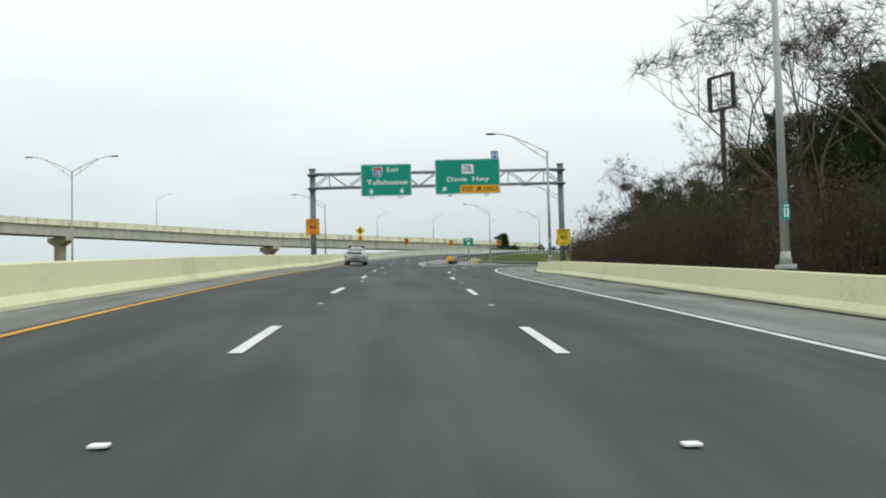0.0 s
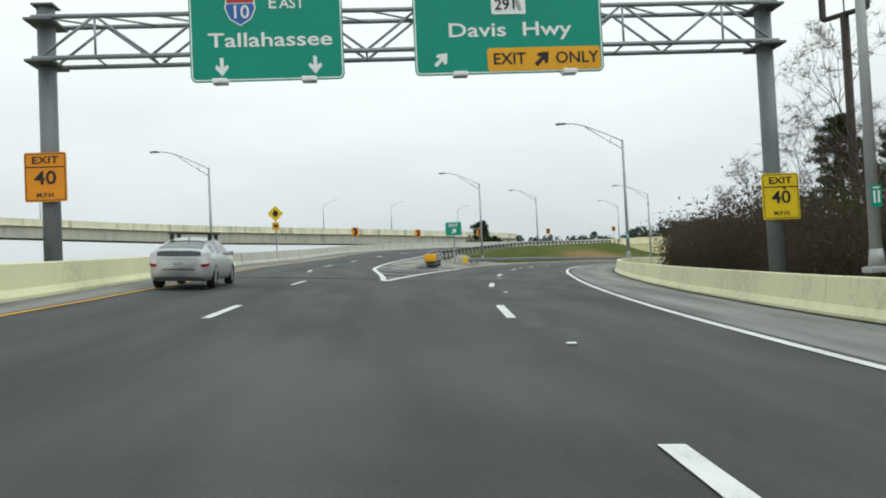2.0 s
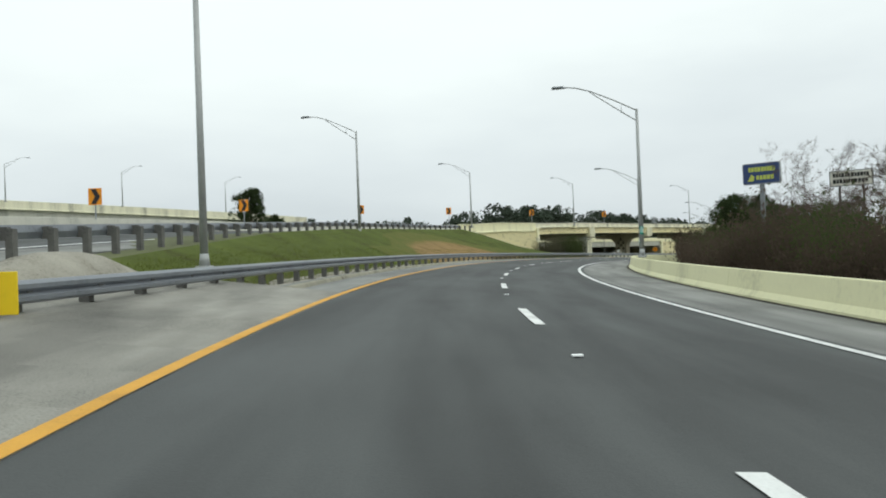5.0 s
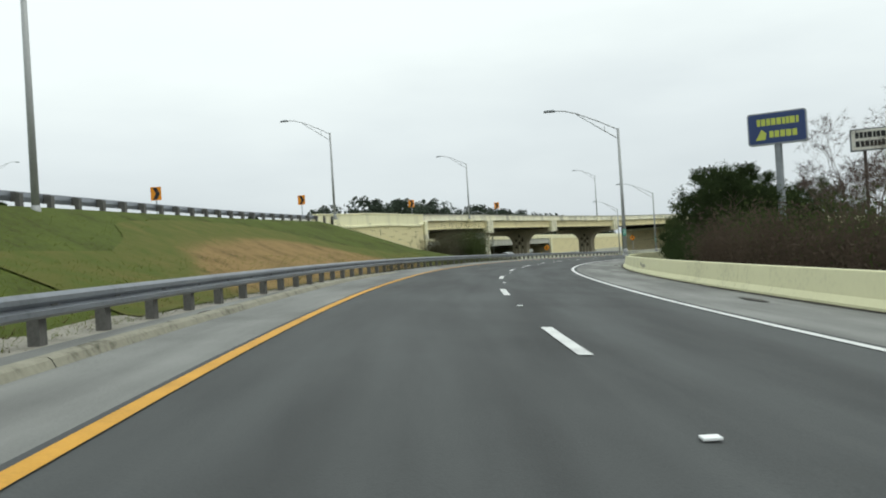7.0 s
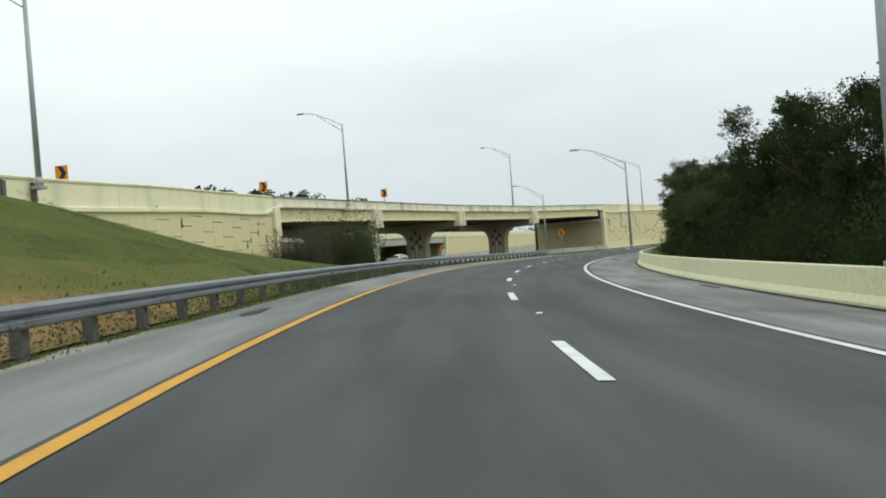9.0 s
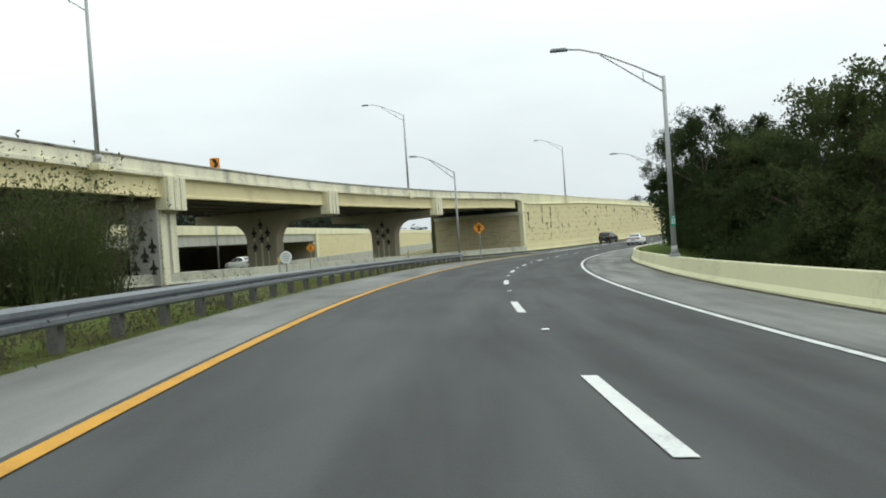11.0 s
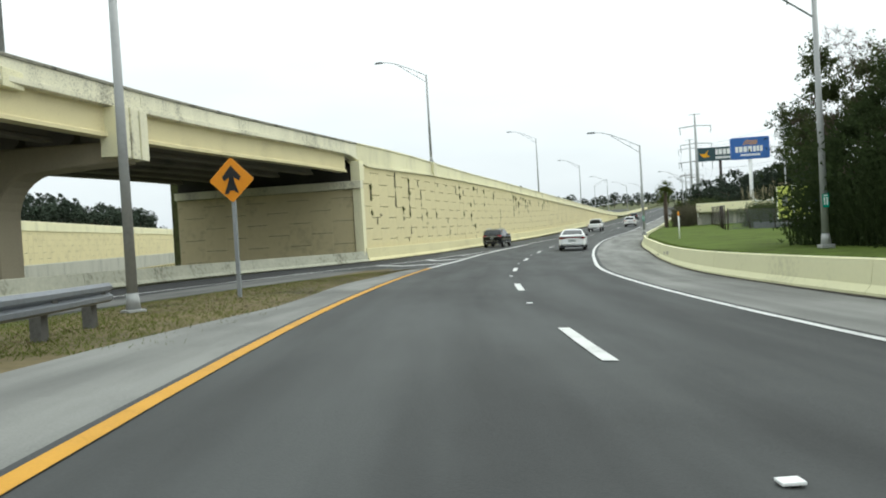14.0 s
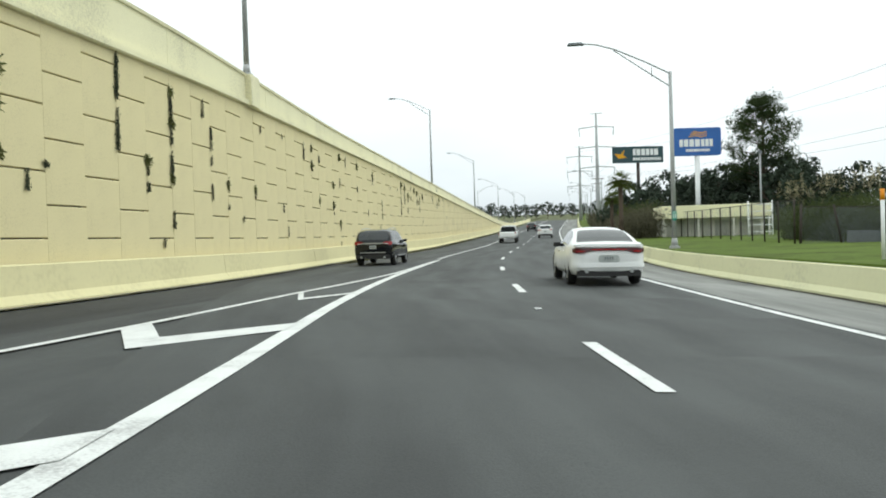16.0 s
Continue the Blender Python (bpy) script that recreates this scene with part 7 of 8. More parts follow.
def wooden_pole(s, n, height):
    p = at(s, n)
    root = empty("utility_pole", pose(p.x, p.y, along(s)[2] - 0.2, 0, 0, heading(s)), "plain grey utility pole beside the road", "utility pole", "utility poles")
    part("mast", tubed([(0, 0, 0), (0, 0, height)], [0.16, 0.11], 8), pole_mat, root, "", True)
    part("crossarm", boxed(-1.1, 1.1, -0.06, 0.06, height - 0.6, height - 0.48), bark, root)


for s, n, h in ((452, 12.6, 10), (476, 13.2, 10), (508, 14.5, 10), (545, 15, 10)):
    wooden_pole(s, n, h)


def power_lines():
    ends = [Vector((319.5, 297.6, 3.0)), Vector((388, 318, 5.0)), Vector((470, 338, 7.0)), Vector((560, 360, 9.0))]
    root = empty("power_lines", Matrix.Identity(4), "thin dark power lines between transmission poles", "power lines")
    side = Vector((math.cos(radians(yaw_row)), math.sin(radians(yaw_row)), 0))
    back = Vector((155, 210, 1.0))
    for a, b in zip([back] + ends, ends):
        for x in (-4.0, 4.0):
            for z in (14, 20):
                pa, pb = a + side * x + Vector((0, 0, z)), b + side * x + Vector((0, 0, z))
                pts = [pa.lerp(pb, k / 10) - Vector((0, 0, 12 * (k / 10) * (1 - k / 10))) for k in range(11)]
                part("line", tubed(pts, 0.018, 4), galv_dark, root)


power_lines()


def fence(s0, s1, n):
    root = empty("chain_fence", Matrix.Identity(4), "dark chain-link fence on steel posts", "fence")
    z = lambda s: min(along(s)[2] + 0.55, 3.4)
    put = lambda s, h: Vector((*at(s, n(s)).xy, z(s) + h))
    for s in steps(s0, s1, 3.0):
        part("post", tubed([put(s, -0.2), put(s, 2.1)], 0.05, 6), rust_brown, root)
    bm = sweep(s0, s1, 3, lambda s: [put(s, 2.05), put(s, 2.09), put(s, 2.09) + Vector((0.03, 0.03, 0))], True)
    part("top_rail", finish(bm), rust_brown, root)
    verts, faces = [], []
    length = s1 - s0
    k = 0.0
    while k < length:
        for d in (-1, 1):
            a, b = s0 + k, s0 + k + d * 1.9
            e = min(max(b, s0), s1)
            if abs(e - a) > 0.05:
                pa, pb = put(a, 0.05), put(e, 0.05 + 1.98 * abs(e - a) / 1.9)
                base = len(verts)
                off = Vector((0, 0, 0.007))
                verts += [pa - off, pa + off, pb + off, pb - off]
                faces.append((base, base + 1, base + 2, base + 3))
        k += 0.16
    raw("wire_mesh", verts, faces, galv_dark, root)


fence(349.8, 420, curve([(349.8, 16.7), (366.7, 16.9), (405, 15.6), (420, 15.2)]))


def corner_fence():
    """The return of the fence, running away from the road, with leaning posts."""
    root = empty("chain_fence", Matrix.Identity(4), "dark chain-link fence with leaning posts across the yard", "fence")
    rng2 = random.Random(15)
    put = lambda k, h: Vector((*at(349.6 - 0.12 * k, 16.9 + k).xy, 2.4 - 0.03 * k + h))
    for k in range(0, 13, 2):
        part("post", tubed([put(k, -0.2), put(k + rng2.uniform(-0.4, 0.1), 2.15)], 0.07 if k == 0 else 0.05, 6), rust_brown, root)
    part("top_rail", tubed([put(0, 2.05), put(12, 2.0)], 0.025, 5), rust_brown, root)
    verts, faces = [], []
    for k in range(150):
        for d in (-1, 1):
            a = k * 0.08
            b = a + d * 1.9
            e = min(max(b, 0.0), 12.0)
            if abs(e - a) > 0.05:
                pa, pb = put(a, 0.05), put(e, 0.05 + 1.98 * abs(e - a) / 1.9)
                base = len(verts)
                off = Vector((0, 0, 0.007))
                verts += [pa - off, pa + off, pb + off, pb - off]
                faces.append((base, base + 1, base + 2, base + 3))
    raw("wire_mesh", verts, faces, galv_dark, root)
    screen = [put(k, h) for k, h in ((2.2, 0.0), (12, 0.0), (12, 0.85), (2.2, 0.85))]
    bm = bmesh.new()
    front = [bm.verts.new(q) for q in screen]
    rear = [bm.verts.new(q + Vector((0.05, 0, 0))) for q in screen]
    bm.faces.new(front)
    bm.faces.new(rear[::-1])
    for k in range(4):
        bm.faces.new((front[k], rear[k], rear[(k + 1) % 4], front[(k + 1) % 4]))
    part("screen", finish(bm), galv_dark, root, "low dark screen along the fence foot")


corner_fence()


def far_house():
    root = empty("house", pose(203, 244, 2.2, 0, 0, 20), "low building with a pale grey hipped roof", "building")
    part("wall", boxed(-6, 6, -4, 4, 0, 2.9), shed_white, root)
    roof = boxed(-7, 7, -5, 5, 2.9, 5.4)
    for v in roof.verts:
        if v.co.z > 4:
            v.co.x *= 0.35
            v.co.y *= 0.05
    part("roof", roof, roof_grey, root, "pale grey hipped roof")


far_house()


def shed():
    root = empty("storage_shed", pose(202.3, 266.9, 1.9, 0, 0, 284.5), "long low storage shed with a pale fascia behind the fence", "building")
    part("wall", boxed(0.2, 9.3, 1.6, 7.0, 0, 2.6), shed_white, root)
    part("fascia", boxed(0, 9.5, 0, 7.2, 2.6, 3.75, 0.04), cream, root, "pale cream boxed fascia and roof")
    for k in range(4):
        part("post", boxed(0.1 + k * 3.05, 0.25 + k * 3.05, 0.1, 0.25, 0, 2.6), shed_white, root)
        part("door_panel", boxed(0.6 + k * 2.15, 2.4 + k * 2.15, 1.54, 1.598, 0.05, 2.35), pale_concrete, root)
    for x in (7.2, 9.2):
        part("rack_post", tubed([(x, -1.4, 0), (x, -1.4, 3.9)], 0.06, 6), sign_white, root)
    for z in (1.2, 1.8, 2.4, 3.0, 3.6):
        part("rung", tubed([(7.2, -1.4, z), (9.2, -1.4, z)], 0.05, 6), sign_white, root)


shed()


def post_light():
    p = at(398, 27)
    root = empty("yard_light", pose(p.x, p.y, 2.5, 0, 0, 0), "grey yard light on a plain post", "street lamp")
    part("post", tubed([(0, 0, 0), (0, 0, 9.0)], 0.09, 8), pole_mat, root)
    part("head", boxed(-0.4, 0.5, -0.2, 0.2, 8.9, 9.25, 0.05), galv_dark, root)


post_light()


def work_sign(p, yaw):
    root = empty("roadwork_sign", pose(*p, 0, 0, yaw), "orange diamond roadwork sign under the far bridge", "road sign")
    part("panel", moved(prism(rounded(1.1, 1.1, 0.06), 0.03, 0), 0, 0, 0, pose(0, 0, 0, 0, 45, 0)), sign_orange, root)
    part("symbol", boxed(-0.1, 0.1, -0.012, -0.004, -0.35, 0.35), sign_black, root)
    part("post", boxed(-0.05, 0.05, 0.03, 0.12, -2.4, 0.3), galv, root)


work_sign((128.0, 307.0, 4.6), -40)


def round_sign():
    """A small round board with lines of writing that cannot be read."""
    p = Vector((72.35, 228.2, 4.55))
    root = empty("round_sign", pose(*p, 0, 0, heading(228) - 8), "small round white sign with grey writing on a thin post", "road sign")
    disc = [(0.24 * math.cos(k * math.tau / 24), 0.24 * math.sin(k * math.tau / 24)) for k in range(24)]
    part("board", prism(disc, 0.02, 0.0), sign_white, root)
    for k, w in enumerate((0.22, 0.32, 0.28, 0.2)):
        part("bar", boxed(-w / 2, w / 2, -0.008, -0.002, 0.12 - k * 0.09, 0.15 - k * 0.09), galv, root)
    part("post", boxed(-0.025, 0.025, 0.02, 0.06, -1.9, 0.2), galv, root)


round_sign()


def delineator(s, n, high, place, label, material):
    p = place(s, n)
    root = empty("delineator_post", pose(p.x, p.y, p.z - 0.2, 0, 0, heading(s)), label, "marker post", "marker posts of the side road")
    part("post", boxed(-0.05, 0.05, -0.02, 0.02, 0, high, 0.008), material, root)
    part("reflector", boxed(-0.045, 0.045, -0.026, -0.02, high - 0.22, high - 0.06), sign_yellow, root)


for s, n, h in ((249.3, -7.95, 1.35), (268, -12.6, 1.3), (283, -12.9, 1.3), (293, -13.2, 1.4)):
    delineator(s, n, h, side_at, "weathered olive marker post beside the side road", pale_concrete)
p = Vector((151.2, 254.37, 2.63))
root = empty("marker_post", pose(*p, 0, 0, heading(331)), "white plastic marker post standing in the grass", "marker post")
part("post", tubed([(0, 0, -0.2), (0, 0, 1.6)], 0.05, 10), sign_white, root, "", True)
part("cap", tubed([(0, 0, 1.45), (0, 0, 1.74)], 0.056, 10), sign_orange, root, "faded orange band round the top")


def shoulder_marks():
    """Cracks, patches and skid scuffs on the paving."""
    rng2 = random.Random(91)
    def blot(s, n, length, width, material, label, name, place=at):
        bm = bmesh.new()
        pts = []
        for k in range(14):
            a = k * math.tau / 14
            r = rng2.uniform(0.7, 1.15)
            pts.append(bm.verts.new(place(s + math.cos(a) * length / 2 * r, n + math.sin(a) * width / 2 * r, 0.010)))
        bm.faces.new(pts)
        tagged(mesh_object(name, finish(bm), material), label, "stain", "", "structure")
    for s, n, l, w in ((24, 7.2, 2.6, 0.35), (30, 6.6, 1.8, 0.3), (107, 7.0, 1.6, 0.4), (163, 7.4, 2.0, 0.3), (205, 7.6, 2.4, 0.4), (262, 8.0, 2.2, 0.3), (120, -4.6, 3.0, 0.5), (158, -4.0, 1.2, 0.25), (196, -3.8, 2.0, 0.3)):
        blot(s, n, l, w, grime, "dark dirt stain on the concrete shoulder", "stain")
    for s, n in ((318, 9.0),):
        blot(s, n, 0.6, 0.4, grime, "dark dirt stain on the concrete shoulder", "stain")


shoulder_marks()


def sand_mound():
    """A low heap of pale sand between the two guardrails, with a shallow wash in front."""
    bm = bmesh.new()
    rings = []
    for k in range(6):
        u = k / 5
        row = []
        for j in range(18):
            a = j * math.tau / 18
            r = u * (1 + 0.18 * noise.noise(Vector((math.cos(a) * 2, math.sin(a) * 2, k * 0.4))))
            p = split_at(121.5 + math.cos(a) * 3.6 * r, -6.7 + math.sin(a) * 1.0 * r, 0.0)
            p.z += 0.62 * (1 - u * u) + 0.05 * noise.noise(Vector((p.x * 1.7, p.y * 1.7, 0))) - 0.06 * u
            row.append(bm.verts.new(p))
        rings.append(row)
    for a, b in zip(rings, rings[1:]):
        for j in range(18):
            bm.faces.new((a[j], a[(j + 1) % 18], b[(j + 1) % 18], b[j]))
    bmesh.ops.remove_doubles(bm, verts=bm.verts[:], dist=0.001)
    tagged(mesh_object("sand_mound", finish(bm), gravel, True), "low heap of pale sand behind the guardrail end", "earth", "", "structure")


sand_mound()


def drain_cover():
    p = split_at(97.9, -4.75, 0.012)
    ob = mesh_object("drain_cover", tubed([(0, 0, 0), (0, 0, 0.015)], 0.38, 20), rust_brown)
    ob.matrix_world = pose(*p)
    tagged(ob, "round dark iron drain cover in the gore", "manhole cover")


drain_cover()


def barrier_scuffs():
    """Black tyre rubs on the face of the ramp's barrier."""
    rng2 = random.Random(93)
    for s, length, z in ((184.5, 1.6, 0.42), (186.0, 0.8, 0.5), (313.5, 1.5, 0.45), (315.5, 1.0, 0.4)):
        bm, prev = bmesh.new(), None
        for k in range(9):
            u = k / 8
            high = 0.11 * math.sin(math.pi * u) ** 0.6 * rng2.uniform(0.6, 1.2) + 0.01
            q = s + length * u
            row = [bm.verts.new(verge_at(q, BARRIER_R(q) + 0.125 + 0.07 * (h - 0.25) / 0.55, h * 0.93)) for h in (z - high, z + high)]
            if prev:
                bm.faces.new((prev[0], prev[1], row[1], row[0]))
            prev = row
        tagged(mesh_object("tyre_scuff", finish(bm), scuff), "dark tyre scuff on the cream barrier", "stain", "scuffs of the barrier", "structure")


barrier_scuffs()


# ---- plants ----
def leaves(rng, centres, per, size, flat=0.8, droop=0.0):
    """Leaf triangles scattered over clumps; each clump is (centre, radius)."""
    verts, faces = [], []
    for c, r in centres:
        for _ in range(per):
            d = Vector((rng.gauss(0, 1), rng.gauss(0, 1), rng.gauss(0, 1) * flat)).normalized() * r * (0.45 + 0.6 * rng.random() ** 0.6)
            p = c + d
            a = Vector((rng.uniform(-1, 1), rng.uniform(-1, 1), rng.uniform(-0.7, 0.7))).normalized()
            b = a.cross(Vector((rng.uniform(-1, 1), rng.uniform(-1, 1), rng.uniform(-1, 1)))).normalized()
            k = size * rng.uniform(0.6, 1.4)
            base = len(verts)
            verts += [p + a * k, p + b * k * 0.55, p - a * k * 0.8 - Vector((0, 0, droop * k)), p - b * k * 0.55]
            faces.append((base, base + 1, base + 2, base + 3))
    return verts, faces


def sprays(rng, centres, per, size):
    """Leafy twigs that radiate from each clump, so that a crown ends in feathery tips."""
    verts, faces = [], []
    for c, r in centres:
        twigs = 16
        for _ in range(twigs):
            d = Vector((rng.gauss(0, 1), rng.gauss(0, 1), rng.gauss(0.25, 0.8))).normalized()
            reach = r * rng.uniform(0.75, 1.35)
            for _ in range(per // twigs):
                u = rng.random() ** 0.7
                p = c + d * reach * u + Vector((rng.gauss(0, 1), rng.gauss(0, 1), rng.gauss(0, 1))) * r * (0.20 - 0.11 * u)
                a = (d * 0.5 + Vector((rng.uniform(-1, 1), rng.uniform(-1, 1), rng.uniform(-0.8, 0.8)))).normalized()
                b = a.cross(Vector((rng.uniform(-1, 1), rng.uniform(-1, 1), rng.uniform(-1, 1)))).normalized()
                k = size * rng.uniform(0.6, 1.4)
                base = len(verts)
                verts += [p + a * k * 1.2, p + b * k * 0.6, p - b * k * 0.6]
                faces.append((base, base + 1, base + 2))
    return verts, faces


def limbs(rng, bm, start, way, length, radius, depth, ends, sides=5, spread=0.6):
    """Branches that fork and taper."""
    points, radii = [start], [radius]
    p, d = Vector(start), Vector(way).normalized()
    for k in range(3):
        d = (d + Vector((rng.gauss(0, 0.16), rng.gauss(0, 0.16), rng.gauss(0.06, 0.1)))).normalized()
        p = p + d * length / 3
        points.append(p.copy())
        radii.append(radius * (1 - 0.17 * (k + 1)))
    tube(bm, points, radii, sides, False)
    if depth == 0:
        ends.append(p)
        return
    for k in range(rng.choice((2, 3, 3))):
        q = points[rng.choice((2, 3, 3))]
        n = (d + Vector((rng.gauss(0, spread), rng.gauss(0, spread), rng.gauss(0.1, spread * 0.6)))).normalized()
        limbs(rng, bm, q, n, length * rng.uniform(0.55, 0.8), radius * 0.52, depth - 1, ends, max(3, sides - 1), spread)


def leafy_tree(seed, height, spread, leaf, per=240, clumps=40, size=0.088, trunk=0.3, low=0.25):
    """A broad evergreen tree at the origin."""
    rng = random.Random(seed)
    root = empty("tree", Matrix.Identity(4), "broad dark evergreen tree with a dense uneven crown", "tree", "roadside trees")
    bm, ends = bmesh.new(), []
    tube(bm, [(0, 0, -0.5), (0.1, 0, height * 0.2), (0.2, 0.1, height * 0.42)], [trunk, trunk * 0.8, trunk * 0.6], 8)
    for k in range(6):
        a = k * math.tau / 6 + rng.uniform(-0.4, 0.4)
        limbs(rng, bm, (0.15, 0.05, height * rng.uniform(0.22, 0.42)), (math.cos(a), math.sin(a), rng.uniform(0.6, 1.5)), height * 0.2, trunk * 0.45, 2, ends, 5)
    part("trunk", bm, bark, root)
    lobes = []
    for k in range(13):
        a, u = k * 2.4 + rng.uniform(-0.5, 0.5), (k + rng.uniform(0.2, 0.8)) / 13
        wide = spread * math.sin(math.pi * min(1, 0.26 + 0.66 * u)) ** 0.7
        lobes.append((math.cos(a) * wide * 0.66, math.sin(a) * wide * 0.66, height * (low + (0.88 - low) * u), spread * rng.uniform(0.26, 0.42)))
    centres = []
    for k in range(clumps):
        cx, cy, cz, cr = lobes[k % 13]
        d = Vector((rng.gauss(0, 1), rng.gauss(0, 1), rng.gauss(0.15, 0.8))).normalized() * cr * rng.random() ** 0.4
        centres.append((Vector((cx, cy, cz)) + d, rng.uniform(0.5, 1.2) * spread * 0.22))
    for k in range(clumps // 4):
        a, u = rng.uniform(0, math.tau), rng.random()
        z = height * (low + (0.72 - low) * u)
        r = spread * 0.5 * math.sqrt(rng.random())
        centres.append((Vector((math.cos(a) * r, math.sin(a) * r, z)), rng.uniform(0.5, 1.25) * spread * 0.26))
    v, f = sprays(rng, centres, per, size) if size < 0.1 else leaves(rng, centres, per, size)
    tagged(raw("crown", v, f, leaf, root), kind="stuff")
    return root


def bare_tree(seed, height, twigs=True):
    rng = random.Random(seed)
    root = empty("bare_tree", Matrix.Identity(4), "leafless brown winter tree with fine twigs", "tree", "roadside trees")
    bm, ends = bmesh.new(), []
    limbs(rng, bm, (0, 0, -0.5), (rng.gauss(0, 0.08), rng.gauss(0, 0.08), 1), height * 0.40, height * 0.014, 5, ends, 6, 0.42)
    part("trunk", bm, bark, root)
    verts, faces = [], []
    for e in ends:
        for _ in range(12):
            d = Vector((rng.gauss(0, 1), rng.gauss(0, 1), rng.gauss(0.5, 0.8))).normalized() * rng.uniform(0.25, 0.85)
            side = d.cross(Vector((rng.random(), rng.random(), rng.random()))).normalized() * 0.010
            base = len(verts)
            verts += [e - side, e + side, e + d]
            faces.append((base, base + 1, base + 2))
    tagged(raw("twig_spray", verts, faces, twig, root), "fine bare twigs", kind="stuff")
    return root


def pine(seed, height, spread):
    rng = random.Random(seed)
    root = empty("pine_tree", Matrix.Identity(4), "tall pine with layered dark needle clumps", "tree", "pines")
    bm = bmesh.new()
    tube(bm, [(0, 0, -0.5), (0.2, 0, height * 0.4), (-0.1, 0.1, height * 0.7), (0, 0.1, height * 0.96)], [0.36, 0.28, 0.17, 0.05], 8)
    centres = []
    for k in range(40):
        u = k / 39
        z = height * (0.36 + 0.60 * u)
        a = k * 2.4 + rng.uniform(-0.5, 0.5)
        r = spread * (0.80 + 0.42 * u - 0.98 * u * u) * rng.uniform(0.6, 1.12)
        tip = Vector((math.cos(a) * r, math.sin(a) * r, z + r * 0.18))
        tube(bm, [(0, 0, z - 0.5), tip * 0.5 + Vector((0, 0, z * 0.5 - 0.1)), tip], [0.09, 0.065, 0.03], 4, False)
        for q in (1.0, 0.78, 0.55):
            centres.append((Vector((tip.x * q + rng.gauss(0, 0.25), tip.y * q + rng.gauss(0, 0.25), z + (tip.z - z) * q + 0.2)), spread * rng.uniform(0.14, 0.24)))
    part("trunk", bm, bark, root)
    v, f = leaves(rng, centres, 210, 0.115, 0.42)
    tagged(raw("crown", v, f, leaf_dark, root), kind="stuff")
    return root


def palm(seed, height):
    rng = random.Random(seed)
    root = empty("palm_tree", Matrix.Identity(4), "cabbage palm with a round head of fronds", "tree", "palms")
    part("trunk", tubed([(0, 0, -0.3), (0.1, 0, height * 0.5), (0, 0, height)], [0.24, 0.2, 0.22], 10), bark, root)
    for k in range(48):
        a, tilt = k * 2.4, rng.uniform(-0.5, 1.2)
        out = Vector((math.cos(a) * math.cos(tilt), math.sin(a) * math.cos(tilt), math.sin(tilt)))
        verts, faces = [], []
        side = out.cross(Vector((0, 0, 1))).normalized()
        for j in range(11):
            q = (j - 5) / 5
            d = (out * (1.5 - 0.5 * abs(q)) + side * q * 0.9 - Vector((0, 0, 0.35 + 0.2 * abs(q))))
            base = len(verts)
            o = Vector((0, 0, height)) + out * 0.5
            verts += [o - side * 0.06, o + side * 0.06, Vector((0, 0, height)) + d * 1.15]
            faces.append((base, base + 1, base + 2))
        raw("frond", verts, faces, leaf_palm, root)
    return root


def thicket(name, s0, s1, n0, n1, tall, material, per_m, label, seed, ground, leaf=0.09):
    """Dense brush: bent stems with small leaves and twigs, past counting."""
    rng = random.Random(seed)
    verts, faces = [], []
    for _ in range(int((s1 - s0) * per_m)):
        s, n = rng.uniform(s0, s1), n0 + (n1 - n0) * rng.random() ** 1.3
        p = at(s, n)
        p.z = ground(s, n)
        h = tall(s) * rng.uniform(0.5, 1.0) * (0.75 + 0.35 * noise.noise(Vector((s * 0.11, n * 0.2, seed))))
        lean = Vector((rng.gauss(0, 0.22), rng.gauss(0, 0.22), 1))
        side = Vector((rng.gauss(0, 1), rng.gauss(0, 1), 0)).normalized() * 0.02
        base = len(verts)
        verts += [p - side, p + side, p + lean * h]
        faces.append((base, base + 1, base + 2))
        for _ in range(11):
            q = p + lean * h * rng.uniform(0.12, 1.0) + Vector((rng.gauss(0, 0.28), rng.gauss(0, 0.28), rng.gauss(0, 0.2)))
            a = Vector((rng.gauss(0, 1), rng.gauss(0, 1), rng.gauss(0.3, 0.9))).normalized()
            b = a.cross(Vector((rng.random(), rng.random(), rng.random()))).normalized()
            k = leaf * rng.uniform(0.6, 1.8)
            base = len(verts)
            verts += [q, q + a * k * 2.2 + b * k * 0.3, q + a * k * 1.2 + b * k]
            faces.append((base, base + 1, base + 2))
    return tagged(raw(name, verts, faces, material), label, "brush", "", "stuff")


def stand(ob, s, n, z, yaw=0.0, size=1.0):
    p = at(s, n)
    ob.matrix_world = pose(p.x, p.y, z, 0, 0, yaw) @ Matrix.Scale(size, 4)
    return ob


def again(ob, s, n, z, yaw, size, world=False):
    """A further copy, by the ramp's line or by world x and y."""
    p = Vector((s, n, 0)) if world else at(s, n)
    ob2 = copy_thing(ob, Matrix.Identity(4))
    ob2.matrix_basis = pose(p.x, p.y, z, 0, 0, yaw) @ Matrix.Scale(size, 4)
    return ob2


right_ground = lambda s, n: (at(s, n).z - 0.9 if s < 262 else along(s)[2] + 0.3)
rng = random.Random(5)

oaks = [stand(leafy_tree(21, 10, 4.2, leaf_dark, 560, 62), 212, 17.5, 1.8, 20, 0.92), stand(leafy_tree(22, 10, 4.6, leaf_dark, 560, 66), 232, 17, 1.8, 80, 1.0), stand(leafy_tree(23, 10, 3.8, leaf_mid, 560, 60), 262, 15.5, 2.0, 0, 0.8)]
